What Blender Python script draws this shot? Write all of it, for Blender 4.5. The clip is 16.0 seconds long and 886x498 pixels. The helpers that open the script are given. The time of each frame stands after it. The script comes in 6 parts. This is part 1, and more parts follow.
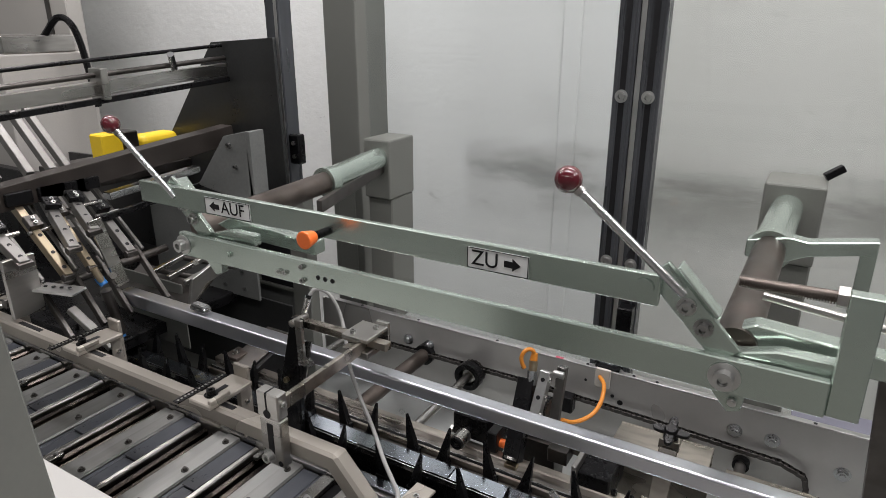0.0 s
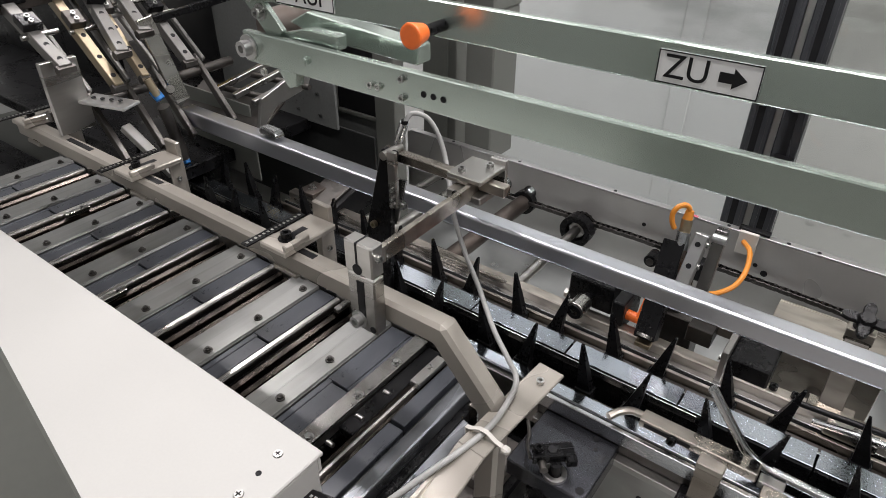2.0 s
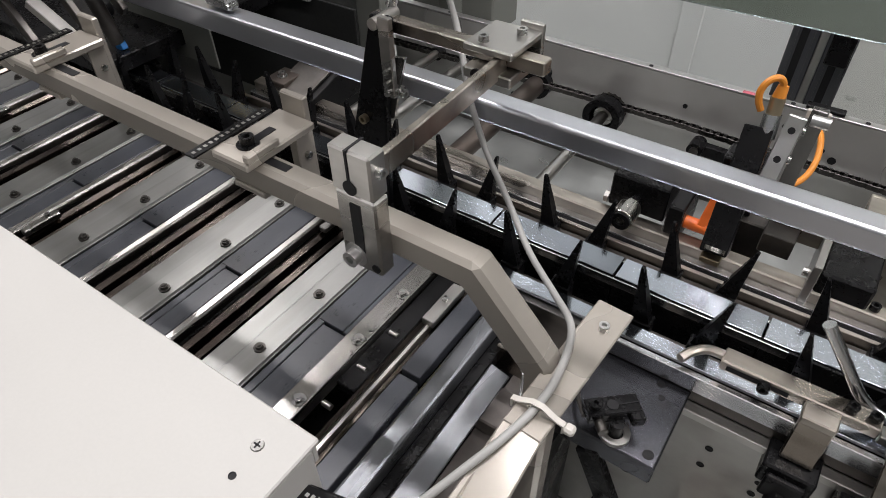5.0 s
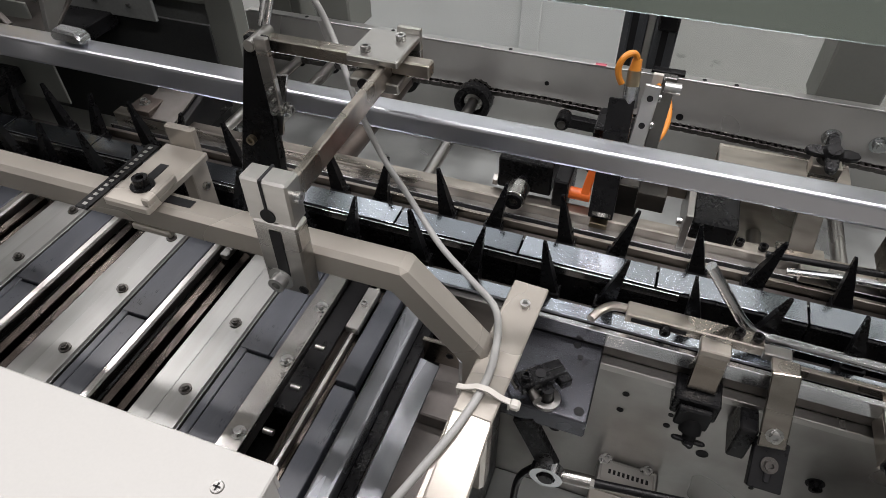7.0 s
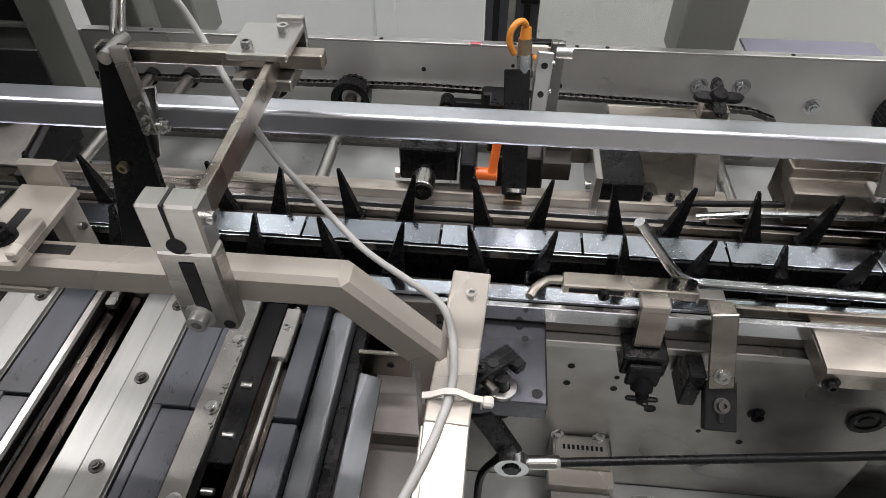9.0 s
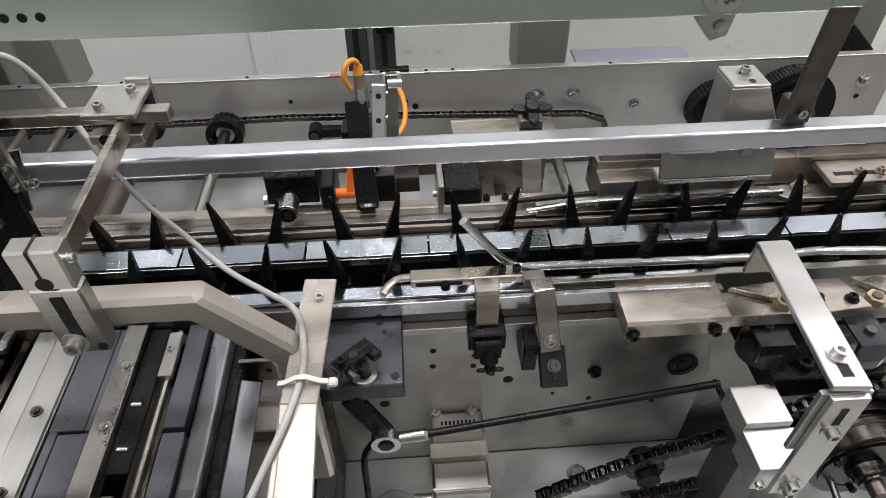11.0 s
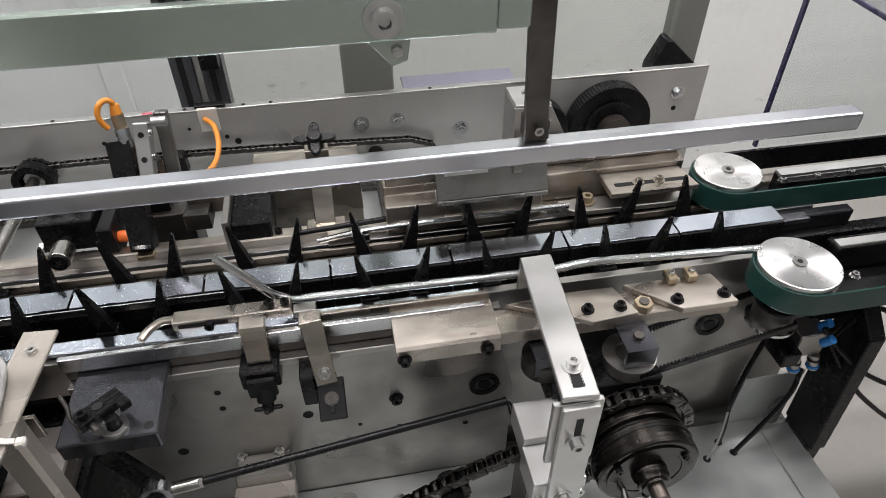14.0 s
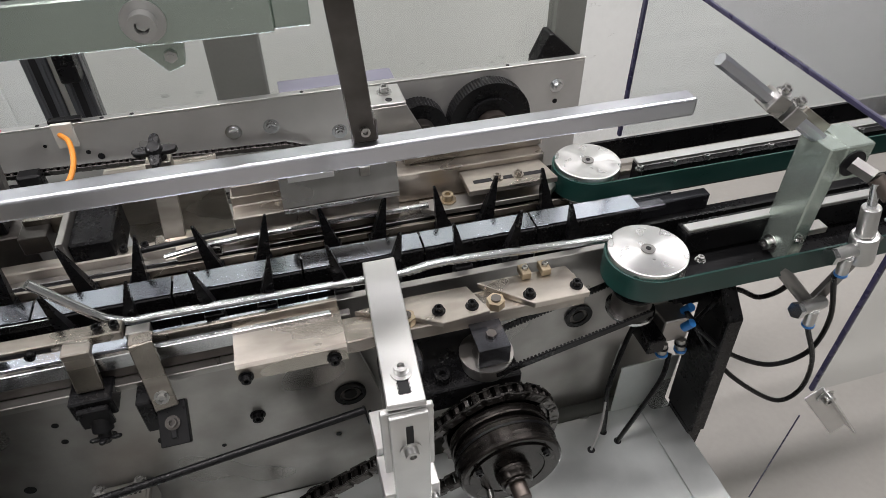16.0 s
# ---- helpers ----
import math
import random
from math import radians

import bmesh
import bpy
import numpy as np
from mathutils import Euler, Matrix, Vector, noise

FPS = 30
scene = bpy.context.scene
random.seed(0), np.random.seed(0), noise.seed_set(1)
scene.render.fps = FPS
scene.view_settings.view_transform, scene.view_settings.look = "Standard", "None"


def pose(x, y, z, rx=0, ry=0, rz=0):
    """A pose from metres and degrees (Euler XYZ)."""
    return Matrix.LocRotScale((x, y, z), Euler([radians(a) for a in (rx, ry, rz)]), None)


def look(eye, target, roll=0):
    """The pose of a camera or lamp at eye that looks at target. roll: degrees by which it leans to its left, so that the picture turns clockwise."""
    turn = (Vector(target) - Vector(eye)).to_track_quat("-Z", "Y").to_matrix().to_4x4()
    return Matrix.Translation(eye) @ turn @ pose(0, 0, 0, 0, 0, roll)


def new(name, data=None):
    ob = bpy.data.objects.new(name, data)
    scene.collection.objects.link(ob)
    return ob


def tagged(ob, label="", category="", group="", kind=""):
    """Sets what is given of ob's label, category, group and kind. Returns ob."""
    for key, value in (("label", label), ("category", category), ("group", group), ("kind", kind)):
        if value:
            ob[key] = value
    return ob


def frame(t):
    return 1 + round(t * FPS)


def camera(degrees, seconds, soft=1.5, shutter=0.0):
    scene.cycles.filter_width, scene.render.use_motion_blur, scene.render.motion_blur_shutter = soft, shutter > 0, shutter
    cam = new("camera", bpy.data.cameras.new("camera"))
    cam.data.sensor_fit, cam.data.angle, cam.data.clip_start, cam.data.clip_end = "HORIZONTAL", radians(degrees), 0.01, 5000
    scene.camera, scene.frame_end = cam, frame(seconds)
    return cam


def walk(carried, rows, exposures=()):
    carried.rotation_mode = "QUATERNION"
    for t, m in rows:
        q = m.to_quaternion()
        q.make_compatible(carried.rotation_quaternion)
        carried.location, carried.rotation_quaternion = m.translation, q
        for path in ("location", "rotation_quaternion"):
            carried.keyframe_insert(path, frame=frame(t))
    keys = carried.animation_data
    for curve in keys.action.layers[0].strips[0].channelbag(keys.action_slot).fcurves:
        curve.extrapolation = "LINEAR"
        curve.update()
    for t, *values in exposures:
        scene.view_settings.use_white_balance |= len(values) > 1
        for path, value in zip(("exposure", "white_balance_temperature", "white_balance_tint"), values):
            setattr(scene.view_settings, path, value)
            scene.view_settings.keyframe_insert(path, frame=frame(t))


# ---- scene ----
cam = camera(68.9, 16.0, 0.6)
PATH = [
    (0, (-0.043, 0.092, 1.749), (-0.995, 1.72, 1.082), -0.0),
    (0.5, (-0.075, 0.128, 1.714), (-1.058, 1.696, 0.955), 0.1),
    (1, (-0.139, 0.174, 1.693), (-1.143, 1.668, 0.82), 0.0),
    (1.5, (-0.191, 0.209, 1.654), (-1.199, 1.629, 0.671), 0.0),
    (2, (-0.241, 0.241, 1.625), (-1.242, 1.583, 0.529), 0.2),
    (2.5, (-0.294, 0.282, 1.587), (-1.268, 1.556, 0.393), 0.2),
    (3, (-0.333, 0.314, 1.56), (-1.284, 1.54, 0.298), 0.4),
    (3.2, (-0.347, 0.321, 1.551), (-1.29, 1.532, 0.268), 0.7),
    (5.3, (-0.404, 0.377, 1.513), (-1.21, 1.584, 0.137), -1.3),
    (5.5, (-0.415, 0.374, 1.516), (-1.19, 1.591, 0.131), -1.3),
    (6, (-0.405, 0.359, 1.53), (-1.086, 1.63, 0.144), -1.1),
    (6.5, (-0.398, 0.354, 1.521), (-0.99, 1.668, 0.134), -0.7),
    (7, (-0.415, 0.351, 1.539), (-0.919, 1.698, 0.149), -0.7),
    (7.5, (-0.45, 0.356, 1.533), (-0.808, 1.752, 0.146), -0.7),
    (8, (-0.487, 0.381, 1.511), (-0.748, 1.798, 0.124), -0.6),
    (8.5, (-0.5, 0.396, 1.496), (-0.706, 1.818, 0.104), -0.5),
    (9, (-0.472, 0.372, 1.502), (-0.616, 1.801, 0.109), -0.4),
    (9.2, (-0.464, 0.363, 1.513), (-0.571, 1.793, 0.12), -0.2),
    (11.3, (-0.367, 0.272, 1.584), (-0.256, 1.738, 0.227), -0.7),
    (11.5, (-0.358, 0.268, 1.587), (-0.234, 1.738, 0.236), -0.7),
    (12, (-0.326, 0.26, 1.589), (-0.168, 1.741, 0.255), -0.7),
    (12.5, (-0.288, 0.255, 1.587), (-0.095, 1.744, 0.266), -0.7),
    (13, (-0.243, 0.249, 1.584), (-0.02, 1.74, 0.27), -0.6),
    (13.5, (-0.194, 0.254, 1.579), (0.051, 1.745, 0.269), -0.4),
    (14, (-0.142, 0.262, 1.574), (0.12, 1.754, 0.268), -0.4),
    (14.5, (-0.096, 0.258, 1.573), (0.185, 1.748, 0.268), -0.3),
    (15, (-0.052, 0.255, 1.562), (0.252, 1.739, 0.255), -0.3),
    (15.5, (-0.006, 0.252, 1.558), (0.34, 1.727, 0.253), -0.4),
    (16, (0.006, 0.25, 1.561), (0.407, 1.712, 0.257), -0.4),
]
walk(cam, [(t, look(eye, target, roll)) for t, eye, target, roll in PATH], exposures=[(0.0, -0.42), (1.0, -0.38), (1.5, -0.23), (3.0, -0.18), (6.0, -0.30), (8.0, -0.14), (9.0, -0.01), (11.5, 0.0), (16.0, 0.06)])

# ---- world and lights ----
world = bpy.data.worlds.new("room_air")
scene.world = world
world.use_nodes = True
world.node_tree.nodes["Background"].inputs[0].default_value = (0.9, 0.95, 1.0, 1)
world.node_tree.nodes["Background"].inputs[1].default_value = 0.004


def tube_lamp(x, y, z, sx, sy, watts):
    data = bpy.data.lights.new("ceiling_lamp", "AREA")
    data.shape, data.size, data.size_y, data.energy = "RECTANGLE", sx, sy, watts
    data.color = (1.0, 0.956, 0.968)
    ob = new("ceiling_lamp", data)
    ob.location = (x, y, z)
    return ob


for lx in (-2.2, -0.2, 1.8):
    for ly, power in ((-1.3, 10), (0.55, 30), (1.55, 35)):
        tube_lamp(lx, ly, 3.16, 1.4, 0.16, power)

# ---- materials ----


def mat(name, color, metal=0.0, rough=0.5, vary=0.12, scale=14.0, grain=160.0, bump=0.05, stretch=(1, 1, 1), spots=0.0, spot_color=(0.05, 0.04, 0.03), coat=0.0, object_vary=0.0, rough_vary=0.12):
    """A worn surface: broad stains, fine grain, uneven gloss and a light relief."""
    m = bpy.data.materials.new(name)
    m.use_nodes = True
    nt = m.node_tree
    b = nt.nodes["Principled BSDF"]
    L = nt.links.new
    tc = nt.nodes.new("ShaderNodeTexCoord")
    mp = nt.nodes.new("ShaderNodeMapping")
    mp.inputs["Scale"].default_value = stretch
    L(tc.outputs["Object"], mp.inputs["Vector"])
    big = nt.nodes.new("ShaderNodeTexNoise")
    big.inputs["Scale"].default_value = scale
    big.inputs["Detail"].default_value = 1.5 if metal >= 0.4 else 5
    L(mp.outputs[0], big.inputs["Vector"])
    fine = nt.nodes.new("ShaderNodeTexNoise")
    fine.inputs["Scale"].default_value = grain
    fine.inputs["Detail"].default_value = 3
    L(mp.outputs[0], fine.inputs["Vector"])
    mix = nt.nodes.new("ShaderNodeMath")
    mix.operation = "MULTIPLY_ADD"
    share = 0.10 if metal >= 0.4 else 0.35
    mix.inputs[1].default_value = share
    L(fine.outputs["Fac"], mix.inputs[0])
    half = nt.nodes.new("ShaderNodeMath")
    half.operation = "MULTIPLY"
    half.inputs[1].default_value = 1 - share
    L(big.outputs["Fac"], half.inputs[0])
    L(half.outputs[0], mix.inputs[2])
    ramp = nt.nodes.new("ShaderNodeValToRGB")
    lo = [max(0.0, c * (1 - vary)) for c in color]
    hi = [min(1.0, c * (1 + vary)) for c in color]
    ramp.color_ramp.elements[0].position, ramp.color_ramp.elements[1].position = 0.34, 0.66
    ramp.color_ramp.elements[0].color, ramp.color_ramp.elements[1].color = (*lo, 1), (*hi, 1)
    L(mix.outputs[0], ramp.inputs[0])
    out = ramp.outputs[0]
    if spots:
        sp = nt.nodes.new("ShaderNodeTexNoise")
        sp.inputs["Scale"].default_value = scale * 2.3
        sp.inputs["Detail"].default_value = 1.5 if metal >= 0.4 else 8
        sp.inputs["Roughness"].default_value = 0.65
        L(mp.outputs[0], sp.inputs["Vector"])
        sr = nt.nodes.new("ShaderNodeValToRGB")
        sr.color_ramp.elements[0].position, sr.color_ramp.elements[1].position = (0.45, 0.85) if metal >= 0.4 else (0.55, 0.75)
        sr.color_ramp.elements[1].color = (spots, spots, spots, 1)
        L(sp.outputs["Fac"], sr.inputs[0])
        sm = nt.nodes.new("ShaderNodeMix")
        sm.data_type = "RGBA"
        sm.inputs[7].default_value = (*spot_color, 1)
        L(sr.outputs[0], sm.inputs[0])
        L(out, sm.inputs[6])
        out = sm.outputs[2]
    if object_vary:
        oi = nt.nodes.new("ShaderNodeObjectInfo")
        rg = nt.nodes.new("ShaderNodeMapRange")
        rg.inputs[3].default_value, rg.inputs[4].default_value = 1 - object_vary, 1 + object_vary
        L(oi.outputs["Random"], rg.inputs[0])
        hv = nt.nodes.new("ShaderNodeHueSaturation")
        L(rg.outputs[0], hv.inputs["Value"])
        L(out, hv.inputs["Color"])
        out = hv.outputs[0]
    L(out, b.inputs["Base Color"])
    rr = nt.nodes.new("ShaderNodeMapRange")
    rr.inputs[1].default_value, rr.inputs[2].default_value = 0.3, 0.7
    rr.inputs[3].default_value, rr.inputs[4].default_value = max(0.02, rough - rough_vary), min(1, rough + rough_vary)
    L(big.outputs["Fac"] if metal >= 0.4 else mix.outputs[0], rr.inputs[0])
    L(rr.outputs[0], b.inputs["Roughness"])
    b.inputs["Metallic"].default_value = metal
    if max(color) < 0.02:
        b.inputs["Specular IOR Level"].default_value = 0.18
    b.inputs["Coat Weight"].default_value = coat
    if bump and metal < 0.4:
        bp = nt.nodes.new("ShaderNodeBump")
        bp.inputs["Strength"].default_value = bump
        bp.inputs["Distance"].default_value = 0.0006
        L(mix.outputs[0], bp.inputs["Height"])
        L(bp.outputs[0], b.inputs["Normal"])
    return m


STEEL = mat("brushed_steel", (0.46, 0.45, 0.43), 1.0, 0.30, 0.16, 6, 70, 0.03, (1, 0.5, 3), 0.55, (0.15, 0.13, 0.115), rough_vary=0.08)
STEEL_DARK = mat("oily_dark_steel", (0.10, 0.094, 0.088), 0.9, 0.4, 0.3, 12, 140, 0.06, (1, 1, 1), 0.6, (0.05, 0.04, 0.035))
SHEET = mat("stained_steel_sheet", (0.37, 0.36, 0.342), 0.9, 0.34, 0.20, 5, 90, 0.04, (1, 1, 1), 0.6, (0.14, 0.122, 0.108), rough_vary=0.10)
CHROME = mat("polished_steel", (0.58, 0.59, 0.60), 1.0, 0.20, 0.06, 9, 60, 0.0, (1, 4, 4), rough_vary=0.0)
TUBE = mat("drawn_steel_tube", (0.60, 0.615, 0.66), 1.0, 0.28, 0.05, 5, 40, 0.0, (0.4, 4, 4), rough_vary=0.0)
ZINC = mat("zinc_plated_steel", (0.45, 0.52, 0.468), 0.8, 0.25, 0.06, 3, 90, 0.0, (0.5, 1, 1), 0.2, (0.35, 0.40, 0.355), rough_vary=0.04)
ALU = mat("milled_aluminium", (0.56, 0.56, 0.55), 0.95, 0.32, 0.06, 10, 200, 0.0, (1, 2, 2), 0.15, (0.40, 0.40, 0.39), rough_vary=0.03)
NICKEL = mat("nickel_plated_plate", (0.44, 0.405, 0.36), 1.0, 0.31, 0.22, 7, 70, 0.03, (1, 2.5, 2.5), 0.65, (0.15, 0.125, 0.105), rough_vary=0.09)
BEIGE = mat("beige_grey_paint", (0.39, 0.362, 0.32), 0.5, 0.28, 0.06, 5, 240, 0.02)
COVERM = mat("pale_grey_paint", (0.43, 0.425, 0.405), 0.0, 0.55, 0.03, 5, 300, 0.05)
GREYPAINT = mat("grey_green_paint", (0.15, 0.155, 0.14), 0.1, 0.5, 0.08, 6, 200, 0.04, spots=0.15, spot_color=(0.14, 0.14, 0.13))
PANELDARK = mat("dark_panel_paint", (0.026, 0.027, 0.027), 0.2, 0.36, 0.3, 6, 150, 0.04, spots=0.5, spot_color=(0.010, 0.010, 0.010))
BROWN = mat("brown_anodised_beam", (0.045, 0.038, 0.034), 0.5, 0.42, 0.2, 10, 160, 0.05)
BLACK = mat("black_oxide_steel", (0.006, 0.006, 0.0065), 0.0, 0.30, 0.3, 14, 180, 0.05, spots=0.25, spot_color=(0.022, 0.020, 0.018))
PLASTIC = mat("black_plastic", (0.005, 0.005, 0.0055), 0.0, 0.30, 0.2, 20, 220, 0.03)
SLATE = mat("dark_grey_plastic_slat", (0.045, 0.049, 0.058), 0.0, 0.34, 0.15, 8, 160, 0.04, (4, 1, 1), spots=0.3, spot_color=(0.11, 0.11, 0.11), object_vary=0.15)
PLATEDARK = mat("grey_black_milled_plate", (0.085, 0.087, 0.098), 0.85, 0.22, 0.3, 9, 160, 0.0, spots=0.5, spot_color=(0.04, 0.04, 0.045), rough_vary=0.06)
BACKSHEET = mat("smooth_grey_plate", (0.46, 0.455, 0.44), 0.5, 0.33, 0.10, 4, 90, 0.03, (1, 1, 1), 0.4, (0.28, 0.265, 0.25), rough_vary=0.07)
CLUTCH = mat("oily_black_cast_steel", (0.030, 0.027, 0.025), 0.9, 0.24, 0.3, 18, 150, 0.0, (1, 6, 1), 0.5, (0.06, 0.053, 0.047), rough_vary=0.08)
BARM = mat("dull_magazine_bar", (0.20, 0.195, 0.185), 0.8, 0.45, 0.2, 10, 90, 0.0, (1, 1, 1), 0.4, (0.10, 0.09, 0.08), rough_vary=0.08)
CHAINM = mat("oiled_chain_steel", (0.085, 0.08, 0.077), 1.0, 0.26, 0.3, 30, 200, 0.0)
RUSTY = mat("worn_brown_shaft", (0.12, 0.103, 0.092), 0.9, 0.42, 0.2, 14, 150, 0.05, spots=0.5, spot_color=(0.10, 0.072, 0.058))
ORANGE = mat("orange_plastic", (0.85, 0.17, 0.03), 0.0, 0.4, 0.06, 20, 200, 0.02)
AMBER = mat("amber_cable", (0.55, 0.20, 0.022), 0.0, 0.4, 0.08, 30, 200, 0.0)
YELLOW = mat("yellow_plastic", (0.80, 0.55, 0.02), 0.0, 0.5, 0.06, 10, 200, 0.02)
BLUE = mat("blue_plastic", (0.02, 0.16, 0.45), 0.0, 0.4, 0.1, 20, 200, 0.02)
KNOB = mat("dark_red_ball", (0.085, 0.006, 0.012), 0.0, 0.16, 0.1, 10, 100, 0.0, coat=0.6, rough_vary=0.04)
GREENBELT = mat("green_belt", (0.006, 0.036, 0.030), 0.0, 0.38, 0.2, 14, 200, 0.05, (1, 1, 3), spots=0.35, spot_color=(0.018, 0.032, 0.03))
CABLE = mat("grey_cable_jacket", (0.30, 0.30, 0.29), 0.0, 0.5, 0.06, 30, 200, 0.0)
BRASS = mat("yellowed_brass", (0.36, 0.30, 0.21), 0.9, 0.4, 0.12, 20, 200, 0.03)
LABELW = mat("white_label", (0.72, 0.73, 0.72), 0.0, 0.4, 0.03, 20, 200, 0.0)
# ink for print, also painted black for the dark inside holes and slots
INK_SHADE = mat("black_ink_and_hole_shade", (0.012, 0.012, 0.013), 0.0, 0.5, 0.05, 20, 200, 0.0)
NYLON = mat("white_nylon", (0.52, 0.50, 0.46), 0.0, 0.45, 0.04, 20, 200, 0.0)
HALLM = mat("grey_hall_wall", (0.34, 0.35, 0.34), 0.0, 0.7, 0.08, 1.5, 60, 0.05)
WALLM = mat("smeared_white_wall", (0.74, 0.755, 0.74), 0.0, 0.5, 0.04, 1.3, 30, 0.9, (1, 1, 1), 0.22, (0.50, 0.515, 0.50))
SLATSTEEL = mat("brushed_slat_steel", (0.31, 0.312, 0.30), 1.0, 0.44, 0.20, 4, 60, 0.0, (4, 0.5, 1), 0.5, (0.15, 0.142, 0.13), object_vary=0.12, rough_vary=0.10)
REDMARK = mat("red_marker_stain", (0.42, 0.10, 0.13), 0.0, 0.5, 0.3, 60, 300, 0.0)
# bluish tint, patches and per-strip tone imitate reflections on the polished strips
STRIPM = mat("mirror_strip_painted_reflections", (0.46, 0.495, 0.555), 1.0, 0.15, 0.30, 6, 9, 0.0, (1, 0.4, 1), rough_vary=0.05, object_vary=0.35)
CABINETM = mat("pale_beige_cabinet_paint", (0.40, 0.385, 0.36), 0.0, 0.5, 0.05, 4, 150, 0.04)
STEEL_MID = mat("dull_grey_steel", (0.29, 0.285, 0.275), 0.95, 0.32, 0.18, 8, 90, 0.02, (1, 1, 1), 0.4, (0.11, 0.10, 0.09), rough_vary=0.08)
FLOORM = mat("pale_concrete_floor", (0.31, 0.297, 0.275), 0.0, 0.5, 0.07, 2.0, 60, 0.08, spots=0.25, spot_color=(0.25, 0.235, 0.215))
CEILM = mat("white_ceiling", (0.6, 0.6, 0.59), 0.0, 0.7, 0.03, 1.5, 60, 0.05)
TRAYM = mat("galvanised_tray", (0.46, 0.48, 0.47), 0.8, 0.36, 0.14, 8, 80, 0.03, spots=0.3, spot_color=(0.60, 0.62, 0.60))
BOLTM = mat("bright_zinc_screw", (0.46, 0.46, 0.45), 1.0, 0.32, 0.15, 60, 300, 0.0, spots=0.4, spot_color=(0.15, 0.14, 0.13), object_vary=0.25)
OILROD = mat("oily_brown_rail", (0.085, 0.072, 0.064), 1.0, 0.24, 0.3, 9, 120, 0.03, (3, 0.6, 1), spots=0.6, spot_color=(0.02, 0.017, 0.015))
GREYSHINE = mat("worn_grey_wear_strip", (0.17, 0.178, 0.19), 0.7, 0.24, 0.2, 8, 90, 0.04, (4, 0.6, 1), spots=0.5, spot_color=(0.06, 0.062, 0.066))
POSTM = mat("dark_anodised_profile", (0.10, 0.105, 0.115), 0.7, 0.32, 0.15, 8, 150, 0.0, (3, 3, 0.5))
VIOLET = mat("violet_grey_plastic_sheet", (0.15, 0.15, 0.19), 0.0, 0.4, 0.06, 8, 150, 0.02)
PANELMID = mat("dark_grey_panel_paint", (0.13, 0.135, 0.13), 0.0, 0.36, 0.2, 5, 150, 0.04, spots=0.5, spot_color=(0.06, 0.06, 0.06))
RECESS = mat("brown_grey_recess_paint", (0.15, 0.135, 0.125), 0.2, 0.5, 0.15, 8, 120, 0.04)


# the wall: rough plaster, an uneven grey band at bench height with a clear left end, small scrapes
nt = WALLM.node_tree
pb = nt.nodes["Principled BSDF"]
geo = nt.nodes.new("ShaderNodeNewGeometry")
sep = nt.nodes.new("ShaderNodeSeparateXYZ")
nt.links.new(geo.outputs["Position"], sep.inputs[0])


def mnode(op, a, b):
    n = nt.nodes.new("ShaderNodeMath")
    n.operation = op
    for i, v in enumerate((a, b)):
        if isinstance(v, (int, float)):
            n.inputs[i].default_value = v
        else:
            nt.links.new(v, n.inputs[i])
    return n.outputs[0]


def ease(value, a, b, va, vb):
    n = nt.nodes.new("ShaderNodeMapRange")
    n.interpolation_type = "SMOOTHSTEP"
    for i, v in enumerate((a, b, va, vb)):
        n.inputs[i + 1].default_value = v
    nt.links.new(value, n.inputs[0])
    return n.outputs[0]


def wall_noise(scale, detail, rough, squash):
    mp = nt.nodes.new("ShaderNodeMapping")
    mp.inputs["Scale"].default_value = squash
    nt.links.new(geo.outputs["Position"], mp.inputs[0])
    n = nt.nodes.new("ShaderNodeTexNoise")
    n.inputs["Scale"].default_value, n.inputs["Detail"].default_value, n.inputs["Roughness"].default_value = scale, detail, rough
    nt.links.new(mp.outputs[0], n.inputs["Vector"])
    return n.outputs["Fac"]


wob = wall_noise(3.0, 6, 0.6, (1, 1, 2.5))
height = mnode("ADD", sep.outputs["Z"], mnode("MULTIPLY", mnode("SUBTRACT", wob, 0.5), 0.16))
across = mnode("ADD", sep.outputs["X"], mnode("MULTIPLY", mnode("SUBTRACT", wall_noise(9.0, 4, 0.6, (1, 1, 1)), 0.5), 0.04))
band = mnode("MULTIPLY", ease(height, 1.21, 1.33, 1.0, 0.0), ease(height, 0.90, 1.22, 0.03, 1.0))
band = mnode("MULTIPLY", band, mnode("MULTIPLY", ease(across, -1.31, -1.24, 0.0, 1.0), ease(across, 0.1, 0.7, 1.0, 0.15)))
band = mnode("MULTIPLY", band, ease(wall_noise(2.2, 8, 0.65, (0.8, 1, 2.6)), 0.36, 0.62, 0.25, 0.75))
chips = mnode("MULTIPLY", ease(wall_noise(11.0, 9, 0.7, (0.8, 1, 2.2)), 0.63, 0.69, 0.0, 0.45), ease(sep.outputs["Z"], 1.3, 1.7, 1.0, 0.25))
grey_mask = mnode("MAXIMUM", band, chips)
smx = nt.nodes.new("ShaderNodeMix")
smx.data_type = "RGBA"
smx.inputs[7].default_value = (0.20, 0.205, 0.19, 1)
nt.links.new(grey_mask, smx.inputs[0])
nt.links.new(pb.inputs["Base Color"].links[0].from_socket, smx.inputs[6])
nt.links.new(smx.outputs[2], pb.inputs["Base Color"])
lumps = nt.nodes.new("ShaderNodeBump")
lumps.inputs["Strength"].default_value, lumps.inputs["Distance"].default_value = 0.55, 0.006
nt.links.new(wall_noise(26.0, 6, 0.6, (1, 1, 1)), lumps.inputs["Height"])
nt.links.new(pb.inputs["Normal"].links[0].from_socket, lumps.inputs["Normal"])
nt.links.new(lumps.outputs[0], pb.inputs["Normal"])


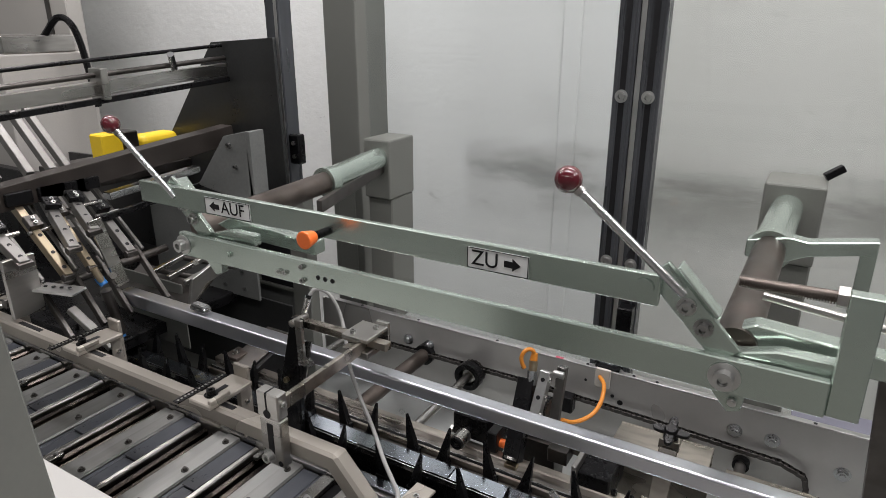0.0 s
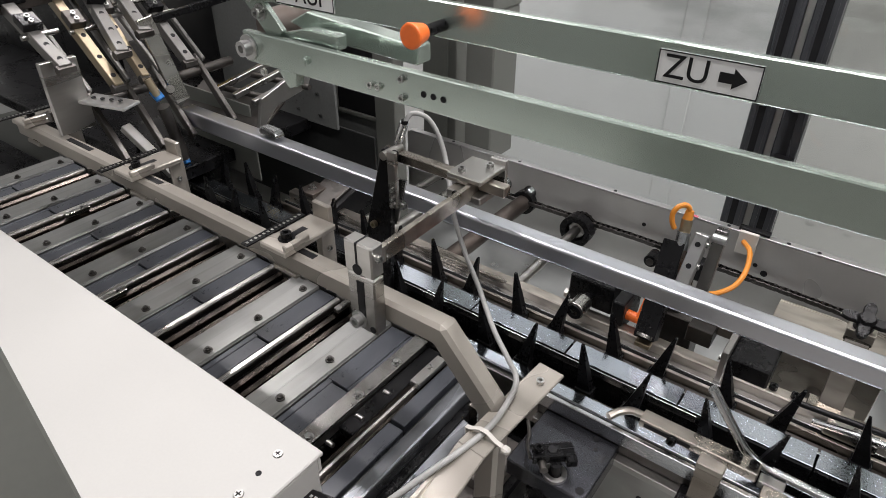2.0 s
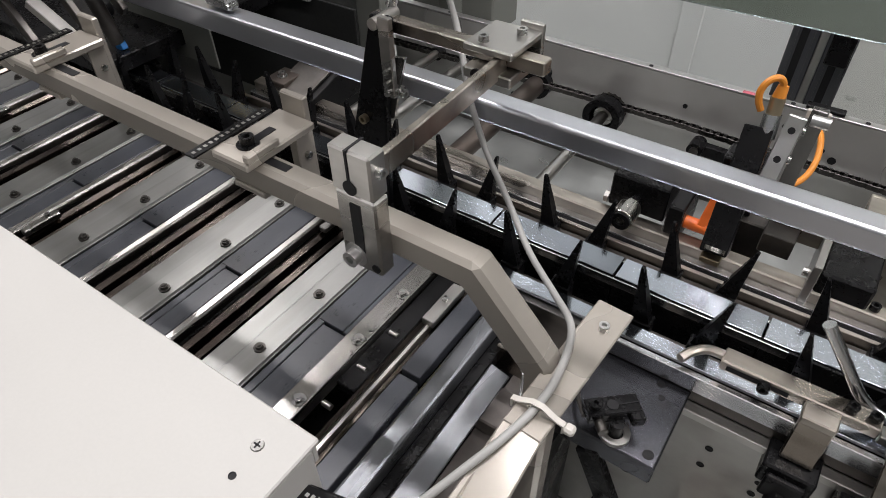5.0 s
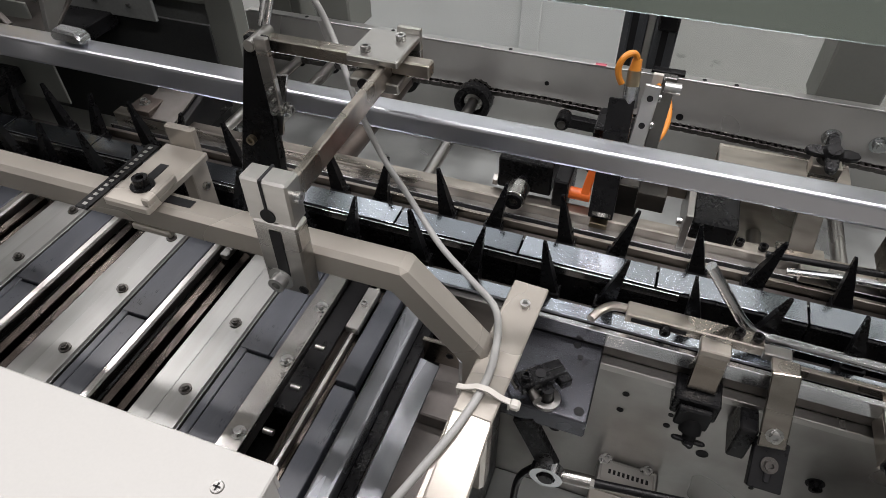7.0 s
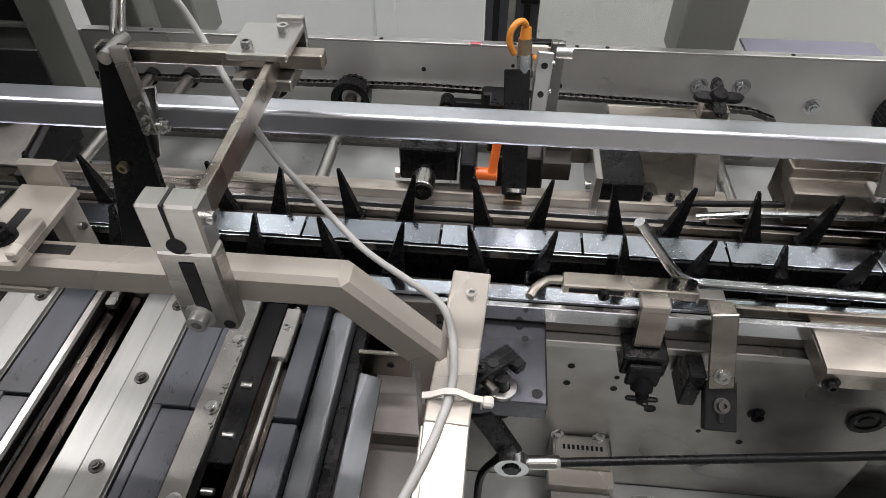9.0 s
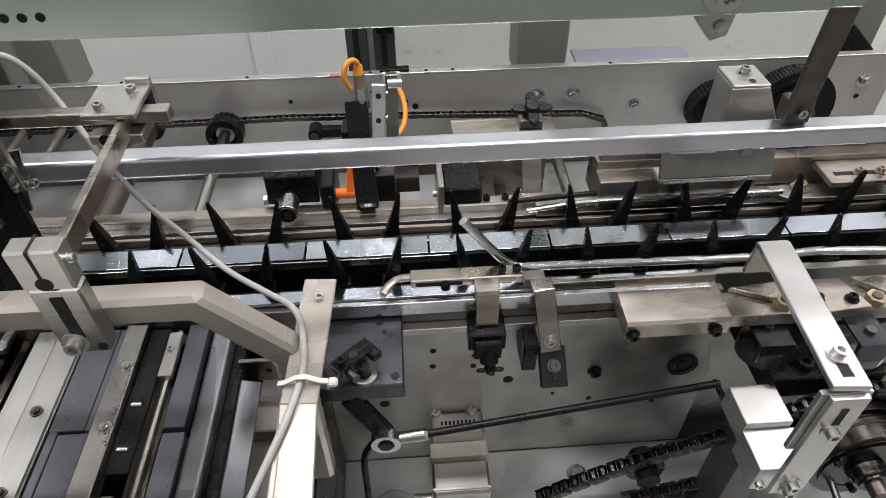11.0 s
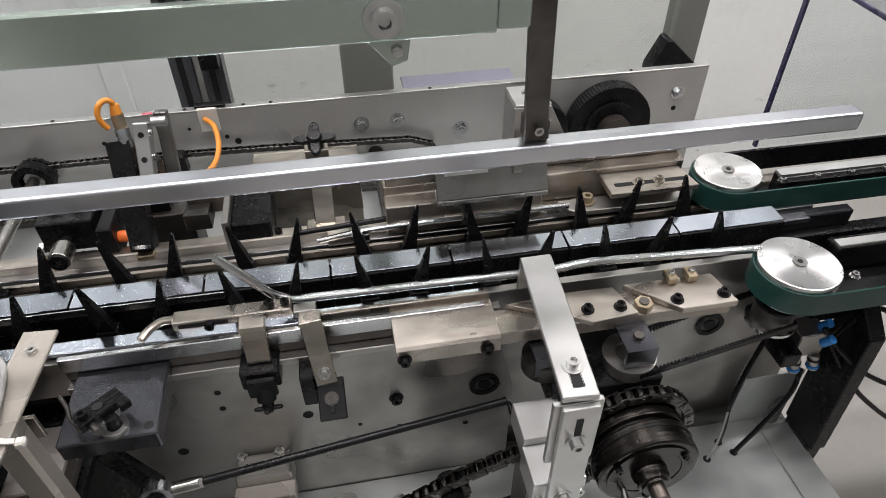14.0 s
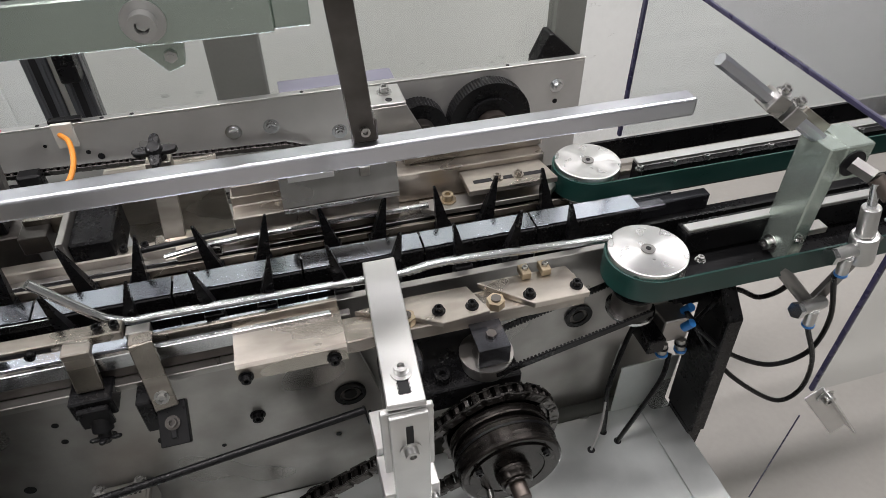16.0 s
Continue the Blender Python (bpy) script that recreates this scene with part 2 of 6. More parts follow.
def turned(name, color):
    """Lathe-turned metal: gloss drawn out round the axle."""
    m = mat(name, color, 1.0, 0.30, 0.06, 30, 240, 0.0, rough_vary=0.05)
    nt = m.node_tree
    b = nt.nodes["Principled BSDF"]
    tan = nt.nodes.new("ShaderNodeTangent")
    tan.direction_type, tan.axis = "RADIAL", "Z"
    b.inputs["Anisotropic"].default_value = 0.85
    nt.links.new(tan.outputs[0], b.inputs["Tangent"])
    return m


TURNED = turned("turned_aluminium", (0.66, 0.66, 0.65))


def glass(name, tint, rough=0.02):
    m = bpy.data.materials.new(name)
    m.use_nodes = True
    nt = m.node_tree
    nt.nodes.remove(nt.nodes["Principled BSDF"])
    lw = nt.nodes.new("ShaderNodeLayerWeight")
    pw = nt.nodes.new("ShaderNodeMath")
    pw.operation = "POWER"
    pw.inputs[1].default_value = 4.0
    nt.links.new(lw.outputs["Facing"], pw.inputs[0])
    fr = nt.nodes.new("ShaderNodeMath")
    fr.operation = "MULTIPLY_ADD"
    fr.inputs[1].default_value, fr.inputs[2].default_value = 0.5, 0.03
    nt.links.new(pw.outputs[0], fr.inputs[0])
    tr = nt.nodes.new("ShaderNodeBsdfTransparent")
    tr.inputs[0].default_value = (*tint, 1)
    gl = nt.nodes.new("ShaderNodeBsdfGlossy")
    gl.inputs["Roughness"].default_value = rough
    mx = nt.nodes.new("ShaderNodeMixShader")
    nt.links.new(fr.outputs[0], mx.inputs[0])
    nt.links.new(tr.outputs[0], mx.inputs[1])
    nt.links.new(gl.outputs[0], mx.inputs[2])
    nt.links.new(mx.outputs[0], nt.nodes["Material Output"].inputs[0])
    return m


PLEXI = glass("clear_guard_sheet", (0.95, 0.965, 0.965))
# greyer tint for the right-hand pane
PLEXIGREY = glass("grey_tint_guard_sheet", (0.87, 0.88, 0.865))
HOODTOP = glass("smoky_hood_sheet", (0.76, 0.755, 0.77))
PLEXIEDGE = mat("violet_sheet_edge", (0.03, 0.028, 0.06), 0.0, 0.3, 0.1, 20, 100, 0.0)

# ---- builders ----
ORIGIN = {}


def thing(name, loc, label, category, group="", kind=""):
    ob = new(name)
    ob.location = loc
    ob.empty_display_size = 0.05
    ORIGIN[ob] = Vector(loc)
    return tagged(ob, label, category, group, kind)



def mesh_of(name, bm, material):
    me = bpy.data.meshes.new(name)
    bmesh.ops.recalc_face_normals(bm, faces=bm.faces)
    for f in bm.faces:
        f.smooth = True
    for e in bm.edges:
        if len(e.link_faces) == 2:
            bend = e.calc_face_angle(0)
            a0, a1 = sorted(f.calc_area() for f in e.link_faces)
            if bend > 0.6 or (bend > 0.15 and a1 > 3 * a0):
                e.smooth = False
    bm.to_mesh(me)
    bm.free()
    me.materials.append(material)
    return me


def part(name, bm, material, parent, label=""):
    """Links a bmesh, drawn in world metres, as one mesh under a thing or a part."""
    o = ORIGIN[parent]
    bmesh.ops.translate(bm, verts=bm.verts, vec=-o)
    ob = new(name, mesh_of(name, bm, material))
    ob.parent = parent
    ORIGIN[ob] = o
    return tagged(ob, label)


def solo(name, bm, material, label, category, group="", kind="", loc=(0, 0, 0)):
    """A thing that is one single mesh."""
    bmesh.ops.translate(bm, verts=bm.verts, vec=-Vector(loc))
    ob = new(name, mesh_of(name, bm, material))
    ob.location = loc
    ORIGIN[ob] = Vector(loc)
    return tagged(ob, label, category, group, kind)


def put(name, me, parent, m, label=""):
    """An object of its own on a shared mesh, at the world pose m, under a parent."""
    ob = new(name, me)
    ob.parent = parent
    ob.matrix_basis = Matrix.Translation(-ORIGIN[parent]) @ m
    ORIGIN[ob] = ORIGIN[parent]
    return tagged(ob, label)


def merge(bm, src):
    me = bpy.data.meshes.new("scratch")
    src.to_mesh(me)
    src.free()
    bm.from_mesh(me)
    bpy.data.meshes.remove(me)
    return bm


def box(x0, x1, y0, y1, z0, z1, bev=0.0015, bm=None, seg=1):
    b = bmesh.new()
    bmesh.ops.create_cube(b, size=1)
    for v in b.verts:
        v.co = Vector(((x0 + x1) / 2 + v.co.x * (x1 - x0), (y0 + y1) / 2 + v.co.y * (y1 - y0), (z0 + z1) / 2 + v.co.z * (z1 - z0)))
    if bev:
        bmesh.ops.bevel(b, geom=list(b.edges), offset=bev, segments=seg, affect="EDGES", profile=0.5)
    return merge(bm, b) if bm else b


def obox(p0, p1, w, h, up=(0, 0, 1), bev=0.0012, bm=None):
    """A bar with its axis from p0 to p1, w wide and h high (along up)."""
    p0, p1 = Vector(p0), Vector(p1)
    a = (p1 - p0).normalized()
    s = a.cross(Vector(up)).normalized()
    u = s.cross(a)
    n = (p1 - p0).length
    b = box(-w / 2, w / 2, 0, n, -h / 2, h / 2, bev)
    m = Matrix((s, a, u)).transposed().to_4x4()
    m.translation = p0
    bmesh.ops.transform(b, matrix=m, verts=b.verts)
    return merge(bm, b) if bm else b


def cyl(p0, p1, r, r2=None, seg=24, bev=0.0, bm=None):
    p0, p1 = Vector(p0), Vector(p1)
    b = bmesh.new()
    bmesh.ops.create_cone(b, cap_ends=True, segments=seg, radius1=r, radius2=r if r2 is None else r2, depth=(p1 - p0).length)
    if bev:
        bmesh.ops.bevel(b, geom=[e for e in b.edges if any(len(f.verts) > 4 for f in e.link_faces)], offset=bev, segments=2, affect="EDGES", profile=0.5)
    q = (p1 - p0).to_track_quat("Z", "Y").to_matrix().to_4x4()
    bmesh.ops.transform(b, matrix=Matrix.Translation((p0 + p1) / 2) @ q, verts=b.verts)
    return merge(bm, b) if bm else b


def ring(p0, p1, r_out, r_in, seg=32, bm=None):
    """A hollow cylinder."""
    p0, p1 = Vector(p0), Vector(p1)
    n = (p1 - p0).length
    b = bmesh.new()
    loops = []
    for r, z in ((r_out, 0), (r_out, n), (r_in, n), (r_in, 0)):
        loops.append([b.verts.new((r * math.cos(2 * math.pi * i / seg), r * math.sin(2 * math.pi * i / seg), z)) for i in range(seg)])
    for k in range(4):
        a, c = loops[k], loops[(k + 1) % 4]
        for i in range(seg):
            b.faces.new((a[i], a[(i + 1) % seg], c[(i + 1) % seg], c[i]))
    q = (p1 - p0).to_track_quat("Z", "Y").to_matrix().to_4x4()
    bmesh.ops.transform(b, matrix=Matrix.Translation(p0) @ q, verts=b.verts)
    return merge(bm, b) if bm else b


def prism(pts, axis, a, c, bev=0.001, bm=None):
    """A flat outline, extruded along an axis from a to c. axis x: (y, z) points; y: (x, z); z: (x, y)."""
    b = bmesh.new()

    def at(p, d):
        return {"x": (d, p[0], p[1]), "y": (p[0], d, p[1]), "z": (p[0], p[1], d)}[axis]
    v0 = [b.verts.new(at(p, a)) for p in pts]
    v1 = [b.verts.new(at(p, c)) for p in pts]
    b.faces.new(v0)
    b.faces.new(v1)
    for i in range(len(pts)):
        j = (i + 1) % len(pts)
        b.faces.new((v0[i], v0[j], v1[j], v1[i]))
    if bev:
        bmesh.ops.recalc_face_normals(b, faces=b.faces)
        bmesh.ops.bevel(b, geom=list(b.edges), offset=bev, segments=1, affect="EDGES", profile=0.5)
    return merge(bm, b) if bm else b


def curve_points(pts, n=8):
    """A smooth line through the points."""
    p = [Vector(q) for q in pts]
    p = [2 * p[0] - p[1]] + p + [2 * p[-1] - p[-2]]
    out = []
    for i in range(1, len(p) - 2):
        a, b, c, d = p[i - 1:i + 3]
        for k in range(n):
            t = k / n
            out.append(0.5 * (2 * b + (c - a) * t + (2 * a - 5 * b + 4 * c - d) * t * t + (3 * b - a - 3 * c + d) * t ** 3))
    return out + [p[-2]]


def rounded(pts, r, n=6):
    """A polyline whose corners are rounded by the radius r."""
    p = [Vector(q) for q in pts]
    out = [p[0]]
    for i in range(1, len(p) - 1):
        a = (p[i - 1] - p[i]).normalized() * min(r, (p[i - 1] - p[i]).length / 2.1)
        c = (p[i + 1] - p[i]).normalized() * min(r, (p[i + 1] - p[i]).length / 2.1)
        for k in range(n + 1):
            t = k / n
            out.append((1 - t) ** 2 * (p[i] + a) + 2 * t * (1 - t) * p[i] + t * t * (p[i] + c))
    return out + [p[-1]]


def sweep(pts, r, seg=12, bm=None):
    """A round rod or hose along a line of points."""
    p = [Vector(q) for q in pts]
    b = bmesh.new()
    side = Vector((0.3, 0.5, 0.81)).cross(p[1] - p[0]).normalized()
    rows = []
    for i, q in enumerate(p):
        t = (p[min(i + 1, len(p) - 1)] - p[max(i - 1, 0)]).normalized()
        side = (side - t * side.dot(t)).normalized()
        up = t.cross(side)
        rows.append([b.verts.new(q + r * (math.cos(2 * math.pi * k / seg) * side + math.sin(2 * math.pi * k / seg) * up)) for k in range(seg)])
    for a, c in zip(rows, rows[1:]):
        for k in range(seg):
            b.faces.new((a[k], a[(k + 1) % seg], c[(k + 1) % seg], c[k]))
    b.faces.new(rows[0])
    b.faces.new(rows[-1])
    return merge(bm, b) if bm else b


def ball(c, r, bm=None, u=24, v=14):
    b = bmesh.new()
    bmesh.ops.create_uvsphere(b, u_segments=u, v_segments=v, radius=r)
    bmesh.ops.translate(b, verts=b.verts, vec=Vector(c))
    return merge(bm, b) if bm else b


def axis_pose(pos, direction):
    m = Vector(direction).to_track_quat("Z", "Y").to_matrix().to_4x4()
    m.translation = Vector(pos)
    return m


def cap_screw_mesh(r, washer):
    """A socket-head screw that points along z, its seat at z = 0."""
    b = bmesh.new()
    z = 0.0
    if washer:
        cyl((0, 0, 0), (0, 0, 0.0016), r * 1.55, seg=20, bm=b)
        z = 0.0016
    h = 1.15 * r
    ring((0, 0, z), (0, 0, z + h), r, r * 0.52, seg=20, bm=b)
    cyl((0, 0, z), (0, 0, z + h * 0.45), r * 0.5, seg=6, bm=b)
    return b


def hex_bolt_mesh(r, washer):
    b = bmesh.new()
    z = 0.0
    if washer:
        cyl((0, 0, 0), (0, 0, 0.002), r * 1.45, seg=20, bm=b)
        z = 0.002
    cyl((0, 0, z), (0, 0, z + r * 0.8), r, seg=6, bev=0.0006, bm=b)
    cyl((0, 0, z + r * 0.8), (0, 0, z + r * 1.1), r * 0.55, seg=14, bm=b)
    return b


SCREWS = {}


def screw(parent, pos, direction=(0, 0, 1), r=0.0065, kind="cap", material=None, washer=True, label=""):
    material = BOLTM if material in (None, STEEL, STEEL_MID) else material
    key = (kind, round(r, 4), material.name, washer)
    if key not in SCREWS:
        SCREWS[key] = mesh_of("bolt", cap_screw_mesh(r, washer) if kind == "cap" else hex_bolt_mesh(r, washer), material)
    return put("bolt", SCREWS[key], parent, axis_pose(pos, direction), label)


HOLE = {}


def hole(parent, pos, direction=(0, 0, 1), r=0.004):
    """A drilled hole: a black rim and disc painted for the dark inside it."""
    key = round(r, 4)
    if key not in HOLE:
        HOLE[key] = mesh_of("hole", ring((0, 0, -0.001), (0, 0, 0.0006), r * 1.15, r * 0.9, 16, cyl((0, 0, -0.001), (0, 0, 0.0002), r, seg=16)), INK_SHADE)
    return put("hole", HOLE[key], parent, axis_pose(pos, direction))


def lettering(text, size, parent, m, name="lettering"):
    cu = bpy.data.curves.new("lettering", "FONT")
    cu.body, cu.size, cu.align_x, cu.align_y, cu.extrude = text, size, "CENTER", "CENTER", 0.0004
    tmp = bpy.data.objects.new("lettering_tmp", cu)
    scene.collection.objects.link(tmp)
    dg = bpy.context.evaluated_depsgraph_get()
    me = bpy.data.meshes.new_from_object(tmp.evaluated_get(dg))
    bpy.data.objects.remove(tmp)
    me.materials.clear()
    me.materials.append(INK_SHADE)
    return put(name, me, parent, m)

# ---- the room ----
solo("floor", box(-4.0, 4.0, -2.6, 2.5, -0.1, 0.0, 0), FLOORM, "pale grey concrete floor, lightly stained", "floor", kind="structure")
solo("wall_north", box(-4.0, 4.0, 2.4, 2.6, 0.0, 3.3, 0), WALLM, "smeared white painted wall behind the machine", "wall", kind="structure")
solo("wall_south", box(-4.0, 4.0, -2.8, -2.6, 0.0, 3.3, 0), HALLM, "plain grey wall behind the viewer", "wall", kind="structure")
solo("wall_west", box(-4.2, -4.0, -2.6, 2.4, 0.0, 3.3, 0), HALLM, "plain grey end wall", "wall", kind="structure")
solo("wall_east", box(4.0, 4.2, -2.6, 2.4, 0.0, 3.3, 0), HALLM, "plain grey end wall", "wall", kind="structure")
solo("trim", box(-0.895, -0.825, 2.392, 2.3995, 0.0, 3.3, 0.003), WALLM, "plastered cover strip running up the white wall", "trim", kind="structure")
solo("ceiling", box(-4.2, 4.2, -2.8, 2.6, 3.3, 3.4, 0), CEILM, "plain white ceiling", "ceiling", kind="structure")

# ---- machine body under everything ----
body = thing("base_cabinet", (-0.9, 1.0, 0.0), "dark grey steel cabinet base carrying the packing line", "cabinet")
part("frame_box", box(-3.0, 0.56, 0.93, 1.46, 0.0, 0.70, 0.004), GREYPAINT, body)
part("deck_box", box(-3.0, -0.52, 0.1, 0.92, 0.0, 0.80, 0.004), BLACK, body)
part("front_box", box(-0.51, 0.60, 0.45, 0.92, 0.0, 0.50, 0.004), GREYPAINT, body)

# ---- back side plate with its chain ----
PY = 1.497
plate = thing("side_plate", (0.0, PY, 0.70), "long grey steel side plate behind the conveyor", "steel plate")
part("plate", prism([(-1.30, 0.66), (0.684, 0.66), (0.684, 0.937), (-1.30, 0.937)], "y", PY, PY + 0.014), BACKSHEET, plate)
part("top_edge", box(-1.29, 0.684, PY - 0.001, PY + 0.016, 0.9375, 0.9405, 0.0005), ALU, plate, "bright milled top edge")
for bx, bz in ((-0.1, 0.875), (-0.023, 0.876), (0.62, 0.88), (-0.98, 0.876), (-0.91, 0.874), (0.117, 0.842)):
    screw(plate, (bx, PY - 0.0005, bz), (0, -1, 0), 0.0115, "hex", CHROME)
for bx, bz, r in ((0.62, 0.84, 0.005), (-0.38, 0.875, 0.004), (-0.36, 0.862, 0.006), (-0.98, 0.80, 0.005), (-0.62, 0.885, 0.004), (-0.45, 0.90, 0.003)):
    hole(plate, (bx, PY - 0.0005, bz), (0, -1, 0), r)
for hx in (-1.15, -0.95, -0.7, -0.45, -0.335, -0.28, 0.05, 0.5):
    hole(plate, (hx, PY + 0.007, 0.9406), (0, 0, 1), 0.0035)

part("marker_stain", box(-0.532, -0.512, PY - 0.0015, PY + 0.008, 0.9406, 0.9410, 0), REDMARK, plate, "faded red marker stain")


def link_mesh(pitch, scale, wide):
    """One chain link along x: two plates, with a pin and a roller at its start."""
    b = bmesh.new()
    w = (0.0052 if wide else 0.0038) * scale
    for q in (-1, 1):
        box(-0.0032 * scale, pitch + 0.0032 * scale, q * w - 0.0007 * scale, q * w + 0.0007 * scale, -0.0043 * scale, 0.0043 * scale, 0.0006 * scale, b)
    cyl((0, -0.0066 * scale, 0), (0, 0.0066 * scale, 0), 0.0024 * scale, seg=8, bm=b)
    cyl((0, -0.003 * scale, 0), (0, 0.003 * scale, 0), 0.0042 * scale, seg=8, bm=b)
    return mesh_of("chain_link", b, CHAINM)


def chain(name, path, pitch, scale, label, base):
    """A roller chain laid along a line in a plane of constant y, link by link."""
    ob = thing(name, base, label, "chain")
    pts = [Vector(p) for p in path]
    lens = [0.0]
    for a, c in zip(pts, pts[1:]):
        lens.append(lens[-1] + (c - a).length)

    def at(d):
        for i in range(len(pts) - 1):
            if d <= lens[i + 1] or i == len(pts) - 2:
                return pts[i].lerp(pts[i + 1], (d - lens[i]) / max(1e-6, lens[i + 1] - lens[i]))
    kinds = (link_mesh(pitch, scale, True), link_mesh(pitch, scale, False))
    for k in range(int(lens[-1] / pitch)):
        p, q = at(k * pitch), at((k + 1) * pitch)
        d = q - p
        put("chain_link", kinds[k % 2], ob, Matrix.Translation(p) @ Matrix.Rotation(-math.atan2(d.z, d.x), 4, "Y"))
    return ob


chain("drive_chain", [(-1.36, 1.478, 0.850), (-0.62, 1.478, 0.858), (-0.30, 1.478, 0.850), (0.00, 1.478, 0.838), (0.05, 1.478, 0.82), (0.06, 1.478, 0.78), (0.03, 1.478, 0.735), (-0.6, 1.478, 0.730), (-1.36, 1.478, 0.735)], 0.0127, 1.2, "oily black roller chain running along the side plate", (-0.6, 1.478, 0.74))


def sprocket(parent, c, r, w, teeth, name="sprocket", material=None):
    """A toothed wheel whose axle lies along y."""
    b = bmesh.new()
    pts = []
    for i in range(teeth * 2):
        a = math.pi * i / teeth
        rr = r if i % 2 == 0 else r * (1 - 0.55 / max(8, teeth / 2.2))
        pts.append((c[0] + rr * math.cos(a), c[2] + rr * math.sin(a)))
    prism(pts, "y", c[1] - w / 2, c[1] + w / 2, 0, bm=b)
    return part(name, b, material or CHAINM, parent)


# chain tensioner
ct = thing("chain_tensioner", (-0.52, 1.45, 0.80), "black chain tensioner arm with a small roller", "tensioner")
part("arm", obox((-0.575, 1.452, 0.838), (-0.470, 1.452, 0.836), 0.016, 0.022), BLACK, ct)
part("roller", cyl((-0.570, 1.425, 0.845), (-0.570, 1.458, 0.845), 0.014, seg=20), BLACK, ct)
part("roller_cap", cyl((-0.570, 1.420, 0.845), (-0.570, 1.4245, 0.845), 0.008, seg=16), STEEL_DARK, ct)
part("block", box(-0.505, -0.462, 1.440, 1.470, 0.825, 0.872, 0.004), BLACK, ct)
part("stud", cyl((-0.50, 1.452, 0.836), (-0.50, 1.497, 0.836), 0.008, seg=14), STEEL_DARK, ct)

# cross shafts
for sx, sz, r, mt, kind in ((-0.918, 0.848, 0.020, RUSTY, 0), (-0.757, 0.842, 0.011, STEEL, 1), (-1.09, 0.850, 0.012, STEEL, 0), (-1.17, 0.850, 0.010, STEEL, 0), (-0.075, 0.80, 0.012, STEEL, 0), (-0.205, 0.80, 0.012, STEEL, 0)):
    sh = thing("cross_shaft", (sx, 1.28, sz), "brown worn round cross shaft" if mt is RUSTY else "grey steel round cross shaft", "shaft", "cross shafts")
    part("shaft", cyl((sx, 1.07, sz), (sx, PY, sz), r, seg=24), mt, sh)
    part("collar", ring((sx, PY - 0.020, sz), (sx, PY - 0.002, sz), r * 1.5, r * 0.98), BLACK, sh)
    if kind:
        sprocket(sh, (sx, 1.478, sz), 0.036, 0.008, 18)
        part("hub", ring((sx, 1.45, sz), (sx, 1.471, sz), 0.019, r), STEEL, sh)
        part("guard_ring", ring((sx, 1.440, sz), (sx, 1.466, sz), 0.038, 0.024, seg=36), BLACK, sh)

# gears at the end of the plate
gear = thing("drive_gear", (0.435, 1.462, 0.80), "large dark toothed gear wheel on the side plate", "gear", "drive gears")
sprocket(gear, (0.445, 1.462, 0.840), 0.094, 0.036, 84, "toothed_rim", BLACK)
part("hub", ring((0.445, 1.41, 0.840), (0.445, 1.4435, 0.840), 0.036, 0.018), RUSTY, gear)
part("washer", ring((0.445, 1.434, 0.840), (0.445, 1.4435, 0.840), 0.060, 0.038), BLACK, gear)
gear = thing("drive_gear", (0.285, 1.462, 0.80), "smaller dark toothed gear wheel behind a pale bracket", "gear", "drive gears")
sprocket(gear, (0.285, 1.462, 0.845), 0.062, 0.04, 46, "toothed_rim", BLACK)
part("hub", ring((0.285, 1.41, 0.845), (0.285, 1.4415, 0.845), 0.03, 0.015), STEEL_DARK, gear)
br = thing("angle_bracket", (0.17, 1.19, 0.713), "pale bent steel bracket beside the gears", "bracket")
part("top_flange", box(0.137, 0.198, 1.165, 1.232, 1.064, 1.069), ALU, br)
part("web", prism([(1.171, 1.0635), (1.232, 1.0635), (1.232, 0.713), (1.171, 0.713)], "x", 0.137, 0.142), ALU, br)
part("face_plate", prism([(0.137, 0.713), (0.255, 0.713), (0.255, 0.95), (0.198, 1.0635), (0.137, 1.0635)], "y", 1.165, 1.1705), ALU, br)
screw(br, (0.170, 1.205, 1.069), (0, 0, 1), 0.008, "cap", STEEL)
hole(br, (0.172, 1.178, 1.069), (0, 0, 1), 0.005)

# ---- conveyor bed between the plates ----
bed = thing("conveyor_bed", (-0.4, 1.2, 0.70), "grey sheet bed under the cross shafts", "conveyor bed")
part("bed_sheet", box(-1.30, 0.55, 1.11, 1.478, 0.70, 0.712, 0.001), TRAYM, bed)
part("inner_plate", box(-1.30, 0.62, 1.095, 1.108, 0.70, 0.905, 0.001), SHEET, bed)
part("back_rail", box(-1.30, 0.60, 1.072, 1.094, 0.905, 0.931, 0.002), NICKEL, bed, "brownish nickel guide rail")
part("slide_rail", box(-1.30, 0.60, 1.058, 1.0715, 0.900, 0.916, 0.001), CHROME, bed)
part("rail_lip", box(-1.30, 0.60, 1.040, 1.046, 0.895, 0.919, 0.001), NICKEL, bed)
# black strip painted for the dark gap between the rails
part("rail_groove", box(-1.30, 0.60, 1.0465, 1.0575, 0.895, 0.905, 0.0), INK_SHADE, bed)
part("chain_channel", box(-1.40, 0.60, 0.985, 1.04, 0.86, 0.895, 0.002), BLACK, bed)
part("middle_rail", box(-1.40, 0.60, 0.986, 0.991, 0.86, 0.938, 0.001), CHROME, bed)
part("middle_edge", box(-1.40, 0.60, 1.000, 1.004, 0.8955, 0.925, 0.001), NICKEL, bed)

# ---- finger conveyor ----
PITCH = 0.1757


